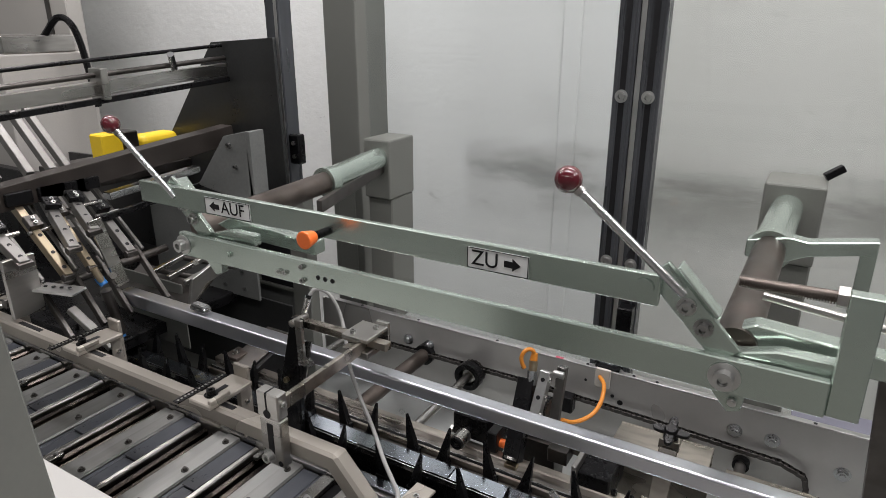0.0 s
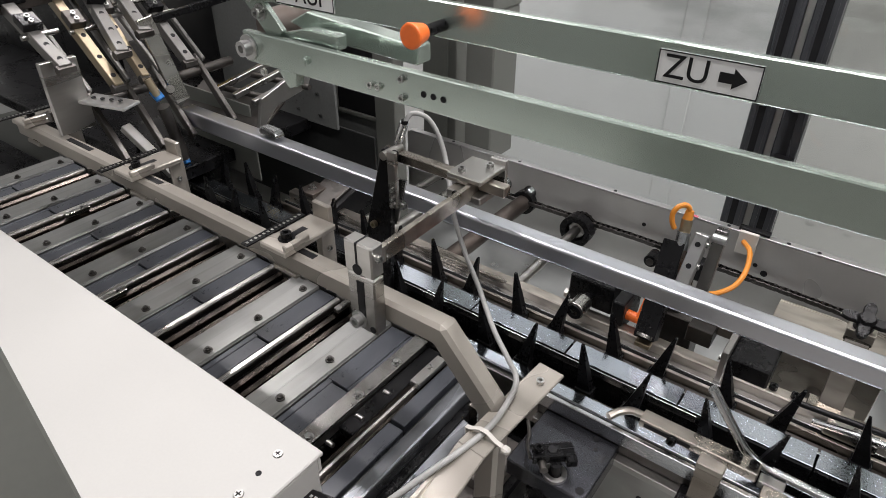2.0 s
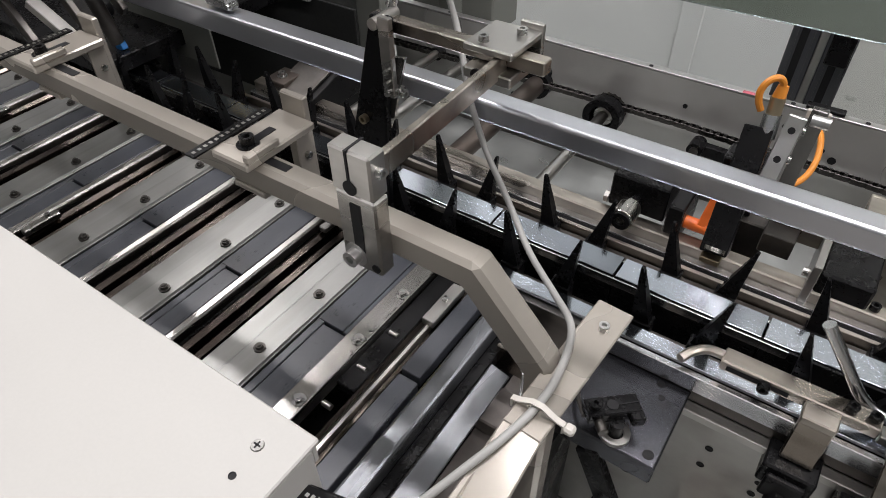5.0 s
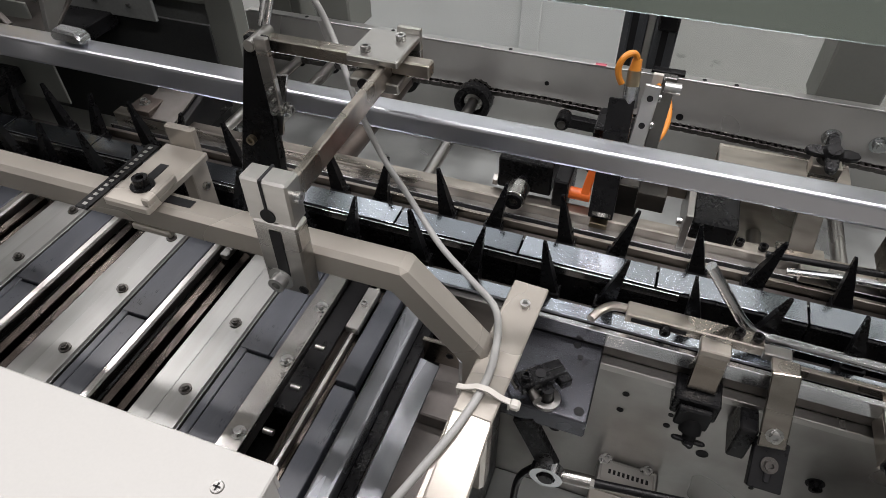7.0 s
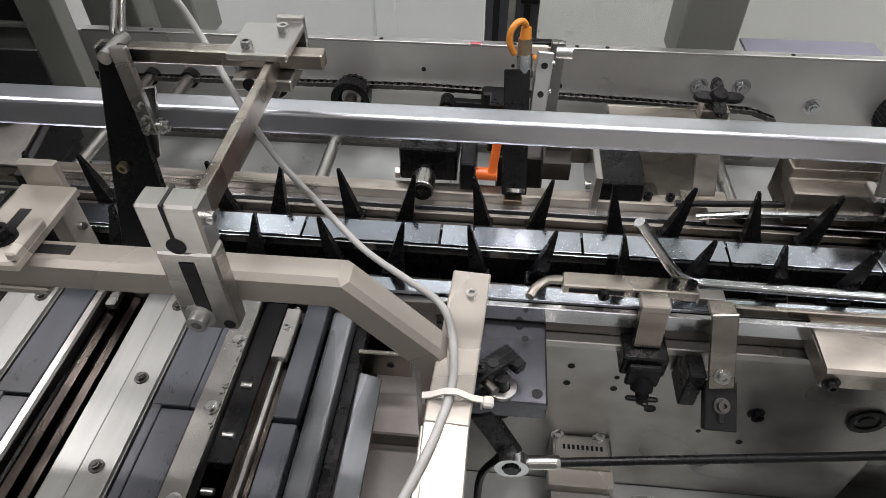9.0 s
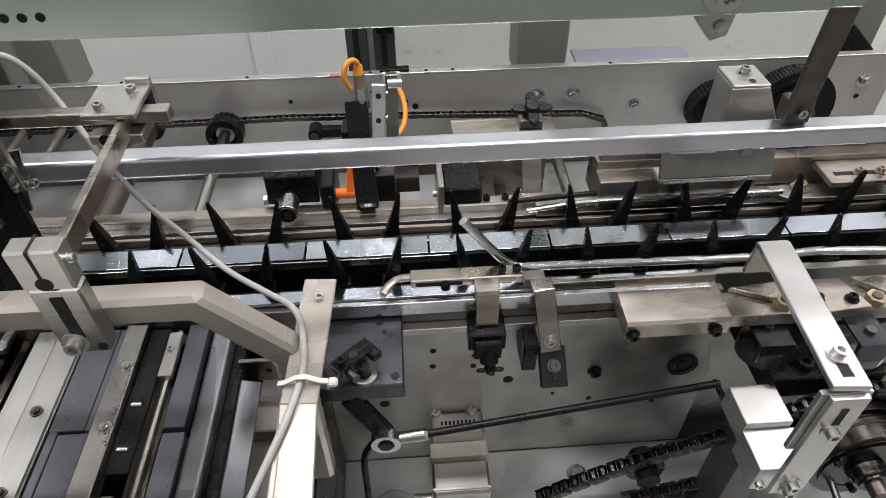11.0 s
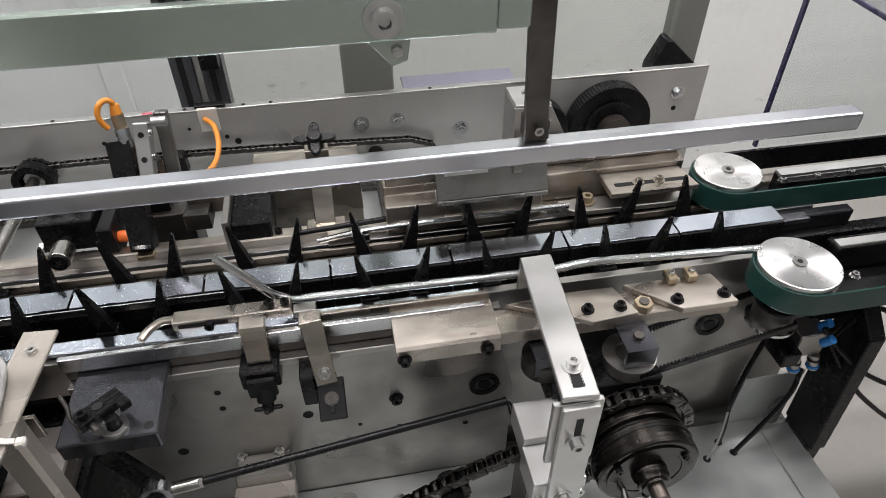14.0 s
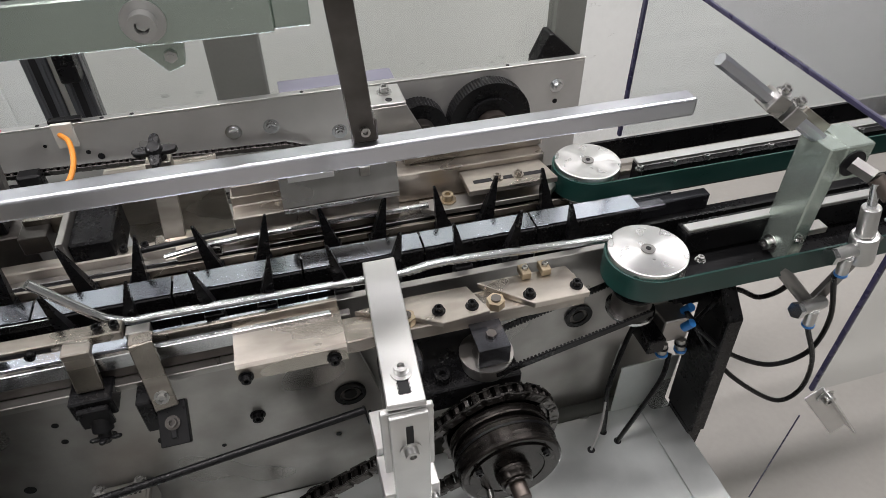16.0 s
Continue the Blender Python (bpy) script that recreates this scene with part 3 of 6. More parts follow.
def finger_mesh(lean):
    h, b = 0.080, 0.0115
    bm = bmesh.new()
    cx = -lean
    lo = [(cx - b, -0.007, 0), (cx + b, -0.007, 0), (cx + b, 0.007, 0), (cx - b, 0.007, 0)]
    mid = [(cx * 0.55 - b * 0.62, -0.006, h * 0.45), (cx * 0.55 + b * 0.62, -0.006, h * 0.45), (cx * 0.55 + b * 0.62, 0.006, h * 0.45), (cx * 0.55 - b * 0.62, 0.006, h * 0.45)]
    top = [(-0.0018, -0.0025, h), (0.0018, -0.0025, h), (0.0018, 0.0025, h), (-0.0018, 0.0025, h)]
    rows = [[bm.verts.new(v) for v in r] for r in (lo, mid, top)]
    for a, c in zip(rows, rows[1:]):
        for i in range(4):
            bm.faces.new((a[i], a[(i + 1) % 4], c[(i + 1) % 4], c[i]))
    bm.faces.new(rows[0])
    bm.faces.new(rows[2])
    box(cx - b * 1.15, cx + b * 1.15, -0.010, 0.010, -0.02, 0.004, 0.001, bm)
    return mesh_of("finger", bm, PLASTIC)


FA, FB = finger_mesh(0.016), finger_mesh(-0.014)
conv = thing("finger_conveyor", (-0.5, 0.97, 0.86), "transport chain with pairs of black pointed fingers", "conveyor")
part("carrier_belt", box(-1.55, 0.52, 1.012, 1.038, 0.896, 0.906, 0.001), STEEL_DARK, conv)
part("carrier_belt", box(-1.55, 0.52, 0.905, 0.930, 0.896, 0.906, 0.001), STEEL_DARK, conv)
for k in range(-5, 7):
    for base, me in ((-0.749, FA), (-0.673, FB)):
        x = base + k * PITCH
        if x > 0.42:
            continue
        put("finger", me, conv, Matrix.Translation((x, 1.025, 0.917)))
        put("finger", me, conv, Matrix.Translation((x, 0.920, 0.926)))
STRIP = mesh_of("bright_strip", box(-PITCH / 2 + 0.0012, PITCH / 2 - 0.0012, 0.9475, 0.984, 0.9455, 0.9495, 0.0006), STRIPM)
FACE = mesh_of("black_face", box(-PITCH / 2 + 0.0012, PITCH / 2 - 0.0012, 0.9430, 0.9470, 0.89, 0.9475, 0.0006), PLASTIC)
for k in range(-8, 7):
    x = -0.71 + (k + 0.5) * PITCH
    if x > 0.47:
        continue
    put("bright_strip", STRIP, conv, Matrix.Translation((x, 0, 0)), "mirror-polished steel strip")
    put("black_face", FACE, conv, Matrix.Translation((x, 0, 0)))

part("edge_line", box(-1.50, -0.33, 0.9405, 0.9425, 0.938, 0.950, 0.0004), CHROME, conv, "thin bright edge strip")
part("front_strip", box(-1.30, 0.02, 0.880, 0.901, 0.9285, 0.9335, 0.0006), STRIPM, conv, "mirror-polished front strip")
part("strip_wall", box(-1.30, 0.02, 0.8975, 0.9005, 0.86, 0.928, 0), PLASTIC, conv)
for k in range(7):
    x = -1.02 + k * PITCH
    part("slide_shoe", box(x, x + 0.045, 0.903, 0.918, 0.9065, 0.911, 0.001), NICKEL, conv)

# ---- front rail, square tube ----
RY0, RY1, RZ0, RZ1 = 0.925, 0.954, 1.116, 1.143


def square_tube(x0, x1, y0, y1, z0, z1):
    b = box(x0, x1, y0, y1, z0, z1, 0.004, seg=3)
    return b


rail = thing("guide_rail", (-0.3, 0.94, 1.112), "polished square steel tube rail running over the conveyor", "guide rail")
part("tube", square_tube(-1.42, 0.553, RY0, RY1, RZ0, RZ1), TUBE, rail)
# black plate painted for the dark inside the open tube end
part("end_recess", box(0.5505, 0.5536, RY0 + 0.004, RY1 - 0.004, RZ0 + 0.004, RZ1 - 0.004, 0.0), INK_SHADE, rail)
part("sleeve", box(-1.42, -0.86, RY0 - 0.002, RY1 + 0.002, RZ0 - 0.004, RZ1 + 0.002, 0.004, seg=2), TUBE, rail, "wider dull steel sleeve")
part("skirt", box(-1.75, -1.385, 1.066, 1.070, 0.932, 1.115, 0.001), GREYPAINT, rail, "hanging grey painted sheet")
part("clip", prism([(-1.178, 1.1475), (-1.132, 1.1475), (-1.128, 1.155), (-1.136, 1.163), (-1.174, 1.165), (-1.182, 1.156)], "y", 0.930, 0.950, 0.003), CHROME, rail, "small bright clamp")
part("strut", obox((0.098, 0.945, 1.13), (0.075, 0.90, 1.37), 0.030, 0.008, up=(0, -1, 0)), STEEL_DARK, rail, "dark flat steel strut")
part("strut_foot", box(0.082, 0.113, 0.935, 0.962, 1.145, 1.175, 0.002), STEEL_DARK, rail)
screw(rail, (0.097, 0.935, 1.162), (0, -1, 0), 0.006, "cap", STEEL, False)

# ---- lever linkage AUF / ZU ----
lev = thing("lever_linkage", (-0.55, 0.84, 1.33), "zinc-plated toggle linkage with two parallel bars", "lever mechanism")
part("upper_bar", box(-1.142, -0.178, 0.832, 0.842, 1.425, 1.465, 0.0015), ZINC, lev)
part("lower_bar", box(-1.052, 0.012, 0.836, 0.848, 1.331, 1.376, 0.0015), ZINC, lev)
part("end_block", box(0.012, 0.045, 0.838, 0.858, 1.333, 1.480, 0.0015), ZINC, lev)
part("threaded_rod", cyl((-0.095, 0.85, 1.470), (0.0115, 0.85, 1.472), 0.0065, seg=16), RUSTY, lev, "dark threaded stop rod")
thread = bmesh.new()
for i in range(36):
    ring((-0.094 + i * 0.0028, 0.85, 1.470), (-0.0925 + i * 0.0028, 0.85, 1.470), 0.0074, 0.006, seg=12, bm=thread)
tagged(part("thread", thread, RUSTY, lev), kind="stuff")
part("lock_nut", cyl((0.001, 0.85, 1.472), (0.0115, 0.85, 1.472), 0.012, seg=6), STEEL, lev)
part("thin_rod", cyl((-0.07, 0.90, 1.438), (0.06, 0.88, 1.432), 0.005, seg=12), STEEL, lev)
for kx, kz, bx in ((-1.15, 1.573, -1.064), (-0.288, 1.575, -0.172)):
    k0, k1 = Vector((kx, 0.80, kz)), Vector((bx, 0.828, 1.467))
    d = (k1 - k0).normalized()
    rod = part("lever_rod", cyl(k0, k1 + d * 0.03, 0.0055, seg=18), CHROME, lev)
    part("ball_knob", ball(k0, 0.0165), KNOB, rod, "glossy dark red ball knob")
    part("knob_collar", cyl(k0 + d * 0.014, k0 + d * 0.022, 0.007, seg=16), STEEL, rod)
    part("link_plate", obox((bx - 0.014, 0.851, 1.467), (bx + 0.078, 0.851, 1.372), 0.008, 0.034, up=(1, 0, 0.97)), ZINC, lev)
    part("link_cap", obox((bx + 0.010, 0.858, 1.474), (bx + 0.062, 0.858, 1.420), 0.026, 0.005, up=(1, 0, 0.97)), ZINC, lev)
    for t in (0.42, 0.66):
        screw(lev, Vector((bx - 0.014, 0.8465, 1.467)).lerp(Vector((bx + 0.078, 0.8465, 1.372)), t), (0, -1, 0), 0.0075, "cap", STEEL, True)
    part("fork", prism([(bx + 0.05, 1.37), (bx + 0.13, 1.392), (bx + 0.19, 1.392), (bx + 0.19, 1.372), (bx + 0.13, 1.366), (bx + 0.09, 1.345), (bx + 0.05, 1.35)], "y", 0.852, 0.872, 0.002), ZINC, lev)
    part("fork_arm", prism([(bx + 0.06, 1.385), (bx + 0.10, 1.405), (bx + 0.30, 1.39), (bx + 0.30, 1.365), (bx + 0.12, 1.37)], "y", 0.885, 0.915, 0.002), ZINC, lev)
    part("heel", prism([(bx + 0.055, 1.335), (bx + 0.105, 1.335), (bx + 0.10, 1.305), (bx + 0.085, 1.300)], "y", 0.849, 0.866, 0.001), ZINC, lev)
for px in (-1.041, -0.094):
    part("pivot_washer", ring((px, 0.8355, 1.353), (px, 0.8335, 1.353), 0.0185, 0.0085), ALU, lev)
    screw(lev, (px, 0.8336, 1.353), (0, -1, 0), 0.0115, "cap", ALU, False)
    screw(lev, (px + 0.012, 0.849, 1.316), (0, -1, 0), 0.0060, "hex", ALU, False)
part("end_boss", cyl((-0.196, 0.8315, 1.447), (-0.196, 0.8285, 1.447), 0.012, seg=20), ZINC, lev)
for hx, hz in ((-0.80, 1.347), (-0.787, 1.347), (-0.748, 1.341), (-0.748, 1.365)):
    screw(lev, (hx, 0.836, hz), (0, -1, 0), 0.0045, "cap", STEEL, False)
for hx in (-0.715, -0.700, -0.685):
    hole(lev, (hx, 0.8358, 1.352), (0, -1, 0), 0.0035)
screw(lev, (-0.92, 0.836, 1.355), (0, -1, 0), 0.006, "hex", ZINC, False)
part("knob_stem", cyl((-0.682, 0.832, 1.440), (-0.682, 0.797, 1.440), 0.0068, seg=16), PLASTIC, lev)
part("pull_knob", cyl((-0.682, 0.797, 1.440), (-0.682, 0.772, 1.440), 0.0092, 0.0148, seg=24, bev=0.003), ORANGE, lev, "orange plastic pull knob")
for name, x0, x1, txt, tx, ax, sgn in (("AUF", -0.961, -0.852, "AUF", -0.893, -0.938, -1), ("ZU", -0.436, -0.345, "ZU", -0.409, -0.368, 1)):
    lab = part("sign", box(x0, x1, 0.8305, 0.8316, 1.4275, 1.4575, 0.0), LABELW, lev, "white sign with black lettering and an arrow")
    part("border", merge(box(x0, x1, 0.8298, 0.8304, 1.4565, 1.4575, 0, box(x0, x1, 0.8298, 0.8304, 1.4275, 1.4285, 0)), box(x0, x0 + 0.001, 0.8298, 0.8304, 1.4275, 1.4575, 0, box(x1 - 0.001, x1, 0.8298, 0.8304, 1.4275, 1.4575, 0))), INK_SHADE, lab)
    lettering(txt, 0.031, lab, pose(tx, 0.8302, 1.4425, 90, 0, 0))
    a = [(-0.012, -0.0045), (0.0, -0.0045), (0.0, -0.009), (0.012, 0.0), (0.0, 0.009), (0.0, 0.0045), (-0.012, 0.0045)]
    part("arrow", prism([(ax + sgn * p, 1.4425 + q) for p, q in a], "y", 0.8298, 0.8304, 0), INK_SHADE, lab)
# torque shafts to the guard columns
for sx, ex, bx0, bx1 in ((-1.145, -1.045, -1.196, -1.104), (-0.080, -0.092, -0.130, -0.012)):
    ts = thing("torque_shaft", (sx, 1.3, 1.34), "grey and rust-brown round torque shaft with a mounting box", "shaft", "torque shafts")
    part("shaft", cyl((ex, 0.88, 1.372), (ex * 0.6 + sx * 0.4, 1.32, 1.372), 0.026, seg=28), RUSTY, ts, "rust-brown worn shaft")
    part("sleeve", cyl((ex * 0.6 + sx * 0.4, 1.30, 1.372), (sx, 1.61, 1.372), 0.031, seg=28), ZINC, ts)
    part("clamp_ring", ring((ex * 0.6 + sx * 0.4, 1.29, 1.372), (ex * 0.6 + sx * 0.4, 1.32, 1.372), 0.036, 0.027), ZINC, ts)
    part("mounting_box", box(bx0, bx1, 1.60, 1.73, 1.25, 1.425, 0.005, seg=2), GREYPAINT, ts)
    part("hanging_column", box(bx0 + 0.003, bx1 - 0.003, 1.612, 1.728, 0.85, 1.2495, 0.004), GREYPAINT, ts)
    if sx > -0.5:
        part("stop_arm", prism([(-0.125, 1.388), (-0.125, 1.358), (-0.07, 1.352), (-0.03, 1.372), (0.068, 1.392), (0.068, 1.415), (-0.03, 1.398), (-0.06, 1.402)], "y", 1.285, 1.315, 0.002), ZINC, ts)
        part("stop_drop", box(0.045, 0.068, 1.286, 1.300, 1.26, 1.395, 0.001), ZINC, ts)
        part("switch", obox((-0.020, 1.69, 1.430), (0.012, 1.70, 1.452), 0.016, 0.016), PLASTIC, ts)
    else:
        part("stop_strip", obox((sx + 0.015, 1.60, 1.345), (ex + 0.02, 1.20, 1.340), 0.014, 0.03), STEEL_DARK, ts)

# ---- guard columns ----
col = thing("guard_column", (-1.35, 1.80, 0.0), "grey-green painted square steel column", "column", "guard columns")
part("column_tube", box(-1.438, -1.315, 1.74, 1.90, 0.0, 3.0, 0.004, seg=2), GREYPAINT, col)
part("cover_plate", box(-1.41, -1.34, 1.733, 1.7385, 0.6, 1.30, 0.002), GREYPAINT, col)
pp = thing("aluminium_posts", (-0.465, 1.76, 0.0), "pair of dark slotted aluminium profile posts bolted together", "guard post")
for x0 in (-0.514, -0.448):
    post = part("profile", box(x0, x0 + 0.05, 1.742, 1.79, 0.0, 3.0, 0.002), POSTM, pp)
    part("slot", box(x0 + 0.017, x0 + 0.031, 1.7405, 1.7418, 0.0, 3.0, 0), INK_SHADE, post)
    for ex in (0.0075, 0.0375):
        part("rib", box(x0 + ex, x0 + ex + 0.004, 1.7395, 1.7418, 0.0, 3.0, 0), POSTM, post)
    for zz in (1.571, 1.133, 0.80):
        screw(pp, (x0 + 0.023, 1.7405, zz), (0, -1, 0), 0.0105, "cap", ALU, True)
part("bright_seam", box(-0.4635, -0.4485, 1.75, 1.785, 0.0, 3.0, 0.001), ALU, pp)
part("switch_block", box(-0.44, -0.40, 1.70, 1.74, 0.93, 1.02, 0.003), PLASTIC, pp)
pane = solo("guard_pane", box(-1.29, -0.518, 1.762, 1.767, 0.75, 2.9, 0), PLEXI, "clear scratched plastic guard pane", "guard pane", "guard panes")
pane.visible_shadow = False
pane = solo("guard_pane", box(-0.40, 0.78, 1.762, 1.767, 0.75, 2.9, 0), PLEXIGREY, "clear scratched plastic guard pane", "guard pane", "guard panes")
pane.visible_shadow = False
col = thing("guard_column", (0.70, 1.80, 0.0), "narrow grey steel guard column at the pane edge", "column", "guard columns")
part("column_tube", box(0.72, 0.80, 1.742, 1.80, 0.0, 3.0, 0.003), GREYPAINT, col)
part("foot_wedge", prism([(0.650, 0.70), (0.650, 0.845), (0.682, 0.915), (0.694, 0.915), (0.768, 0.85), (0.768, 0.70)], "y", 1.690, 1.741, 0.002), BLACK, col)
part("wedge_leg", box(0.69, 0.74, 1.695, 1.738, 0.0, 0.699, 0.002), BLACK, col)

vs = thing("plastic_sheet", (0.13, 1.59, 0.70), "violet-grey plastic sheet on a stand behind the plate", "plastic sheet")
part("sheet", box(0.005, 0.265, 1.53, 1.66, 0.890, 0.896, 0.001), VIOLET, vs)
part("stand", box(0.10, 0.17, 1.57, 1.63, 0.0, 0.8895, 0.002), GREYPAINT, vs)

# ---- slatted deck ----
deck = thing("slat_deck", (-1.2, 0.7, 0.80), "slatted bucket conveyor deck of steel and dark plastic strips", "conveyor deck")
DZ = 0.915


def strip_mesh(name, w, h, length, material, bev=0.001):
    return mesh_of(name, box(0, w, 0, length, -h, 0, bev), material)


S_STEEL = strip_mesh("steel_slat", 0.065, 0.02, 0.42, SLATSTEEL)
S_RIDGE = mesh_of("slat_ridge", prism([(0.0, 0.0), (0.037, 0.0), (0.0355, 0.003), (0.003, 0.003)], "y", 0.0, 0.42, 0), SLATSTEEL)
S_SLATE_A = strip_mesh("plastic_slat", 0.0285, 0.018, 0.262, SLATE)
S_SLATE_W = strip_mesh("plastic_slat", 0.0355, 0.018, 0.262, SLATE)
S_SLATE_N = strip_mesh("plastic_slat", 0.0105, 0.018, 0.268, SLATE)
S_SLATE_B = strip_mesh("plastic_slat", 0.040, 0.018, 0.153, SLATE)
S_ROD = mesh_of("edge_strip", prism([(-0.0035, -0.014), (0.0055, -0.014), (0.0055, -0.002), (0.0035, 0.001), (-0.0035, 0.002)], "y", 0, 0.42, 0), STEEL)
S_ROD2 = mesh_of("brown_strip", prism([(-0.0065, -0.012), (0.006, -0.012), (0.006, 0.001), (-0.001, 0.0045), (-0.0065, 0.001)], "y", 0, 0.42, 0), OILROD)
S_CLIP = mesh_of("slat_clip", box(-0.006, 0.006, 0, 0.055, 0, 0.010, 0.0015), STEEL)
for k in range(-6, 1):
    x = -0.874 + k * 0.1753
    put("steel_slat", S_STEEL, deck, Matrix.Translation((x - 0.009, 0.45, DZ)))
    put("slat_ridge", S_RIDGE, deck, Matrix.Translation((x + 0.0185, 0.45, DZ + 0.0003)))
    put("plastic_slat", S_SLATE_A if k < 0 else S_SLATE_W, deck, Matrix.Translation((x + 0.0700, 0.45, DZ - 0.002)))
    put("plastic_slat", S_SLATE_N, deck, Matrix.Translation((x + 0.0575, 0.45, DZ - 0.003)))
    put("plastic_slat", S_SLATE_B, deck, Matrix.Translation((x + 0.0575, 0.716, DZ - 0.002)))
    if k < 0:
        put("edge_strip", S_ROD, deck, Matrix.Translation((x + 0.1035, 0.45, DZ - 0.004)))
        put("brown_strip", S_ROD2, deck, Matrix.Translation((x + 0.1235, 0.45, DZ - 0.014)))
        put("brown_strip", S_ROD2, deck, Matrix.Translation((x + 0.1410, 0.45, DZ - 0.020)))
        if k % 2:
            put("slat_clip", S_CLIP, deck, Matrix.Translation((x + 0.128, 0.60 + 0.12 * (k % 3), DZ - 0.006)))
            screw(deck, (x + 0.128, 0.64 + 0.12 * (k % 3), DZ + 0.004), (0, 0, 1), 0.004, "cap", STEEL, False)
    for ny in (0.742, 0.845, 0.64):
        screw(deck, (x + 0.037 if k == 0 else x + 0.040, ny, DZ + 0.0033), (0, 0, 1), 0.0050, "hex", STEEL_DARK, True)
part("plastic_slat", box(-0.7755, -0.7680, 0.716, 0.869, DZ - 0.02, DZ - 0.003, 0.0005), SLATE, deck)
part("bright_slat", box(-0.7660, -0.7395, 0.45, 0.87, DZ - 0.018, DZ + 0.004, 0.001), STEEL, deck, "bright worn steel strip with specks")
specks = bmesh.new()
rnd = random.Random(5)
for i in range(46):
    px, py, pr = -0.7405 - abs(rnd.gauss(0, 0.0022)), rnd.uniform(0.69, 0.83), rnd.uniform(0.0004, 0.0011)
    cyl((px, py, DZ + 0.0036), (px, py, DZ + 0.0043), pr, seg=6, bm=specks)
tagged(part("dirt_speck", specks, INK_SHADE, deck), kind="stuff")
for ny in (0.713, 0.613, 0.80):
    screw(deck, (-0.7485, ny, DZ + 0.004), (0, 0, 1), 0.0055, "hex", STEEL, True)
part("dark_strip", box(-0.7385, -0.712, 0.66, 0.87, DZ - 0.022, DZ - 0.008, 0.001), BLACK, deck)
part("edge_strip", prism([(-0.7005, DZ - 0.018), (-0.694, DZ - 0.018), (-0.694, DZ - 0.002), (-0.697, DZ), (-0.7005, DZ - 0.003)], "y", 0.45, 0.86, 0), STEEL, deck)
part("brown_strip", prism([(-0.711, DZ - 0.022), (-0.701, DZ - 0.022), (-0.701, DZ - 0.005), (-0.711, DZ - 0.009)], "y", 0.45, 0.82, 0), OILROD, deck)
part("brown_strip", box(-0.6935, -0.6865, 0.45, 0.86, DZ - 0.026, DZ - 0.010, 0.001), OILROD, deck)
for ny in (0.56, 0.63, 0.69, 0.75):
    part("slat_pin", cyl((-0.731, ny, DZ - 0.007), (-0.719, ny, DZ - 0.007), 0.0038, seg=12), STEEL, deck)
part("slat_clip", box(-0.705, -0.688, 0.78, 0.85, DZ - 0.003, DZ + 0.008, 0.001), STEEL, deck)
screw(deck, (-0.697, 0.82, DZ + 0.008), (0, 0, 1), 0.0045, "cap", STEEL, False)
part("plastic_slat", box(-0.6855, -0.6595, 0.712, 0.87, DZ - 0.02, DZ - 0.002, 0.001), SLATE, deck)
part("plastic_slat", box(-0.6850, -0.6585, 0.45, 0.708, DZ - 0.024, DZ - 0.006, 0.001), SLATE, deck)
part("worn_strip", box(-0.6525, -0.6275, 0.45, 0.86, DZ - 0.03, DZ - 0.003, 0.004, seg=2), GREYSHINE, deck, "worn shiny grey strip")
part("plastic_slat", box(-0.6255, -0.6110, 0.45, 0.86, DZ - 0.04, DZ - 0.022, 0.001), PLASTIC, deck)
part("angle_strip", obox((-0.594, 0.45, DZ - 0.022), (-0.596, 0.785, DZ - 0.022), 0.026, 0.004, up=(0.3, 0, 1)), GREYSHINE, deck)
part("end_plate", box(-0.613, -0.553, 0.803, 0.809, DZ - 0.046, DZ - 0.005, 0.001), NICKEL, deck)
part("recess_floor", box(-0.605, -0.535, 0.45, 0.86, 0.8005, 0.815, 0.001), RECESS, deck)
part("recess_step", box(-0.605, -0.535, 0.745, 0.80, 0.8155, 0.840, 0.002), RECESS, deck)
hole(deck, (-0.577, 0.8028, DZ - 0.024), (0, -1, 0), 0.004)
part("side_strip", box(-1.95, -0.52, 0.872, 0.885, 0.86, 0.925, 0.001), STEEL, deck)

# ---- pale cover in front ----
cov = thing("cover_panel", (-1.2, 0.3, 0.75), "pale grey painted cover panel over the deck", "cover")
part("top_sheet", box(-2.1, -0.637, 0.10, 0.548, 1.030, 1.036, 0.0015), COVERM, cov)
part("front_lip", box(-2.1, -0.640, 0.540, 0.5455, 1.005, 1.0295, 0.001), COVERM, cov)
part("side_lip", box(-0.6425, -0.638, 0.10, 0.539, 0.90, 1.0295, 0.001), COVERM, cov)
for sx, sy in ((-0.675, 0.515), (-0.668, 0.455)):
    scr = part("cross_screw", cyl((sx, sy, 1.036), (sx, sy, 1.0374), 0.0060, 0.0053, seg=20), STEEL_MID, cov)
    part("cross_slot", box(sx - 0.0035, sx + 0.0035, sy - 0.0008, sy + 0.0008, 1.0373, 1.0377, 0, box(sx - 0.0008, sx + 0.0008, sy - 0.0035, sy + 0.0035, 1.0373, 1.0377, 0)), INK_SHADE, scr)
hole(cov, (-0.672, 0.485, 1.036), (0, 0, 1), 0.003)

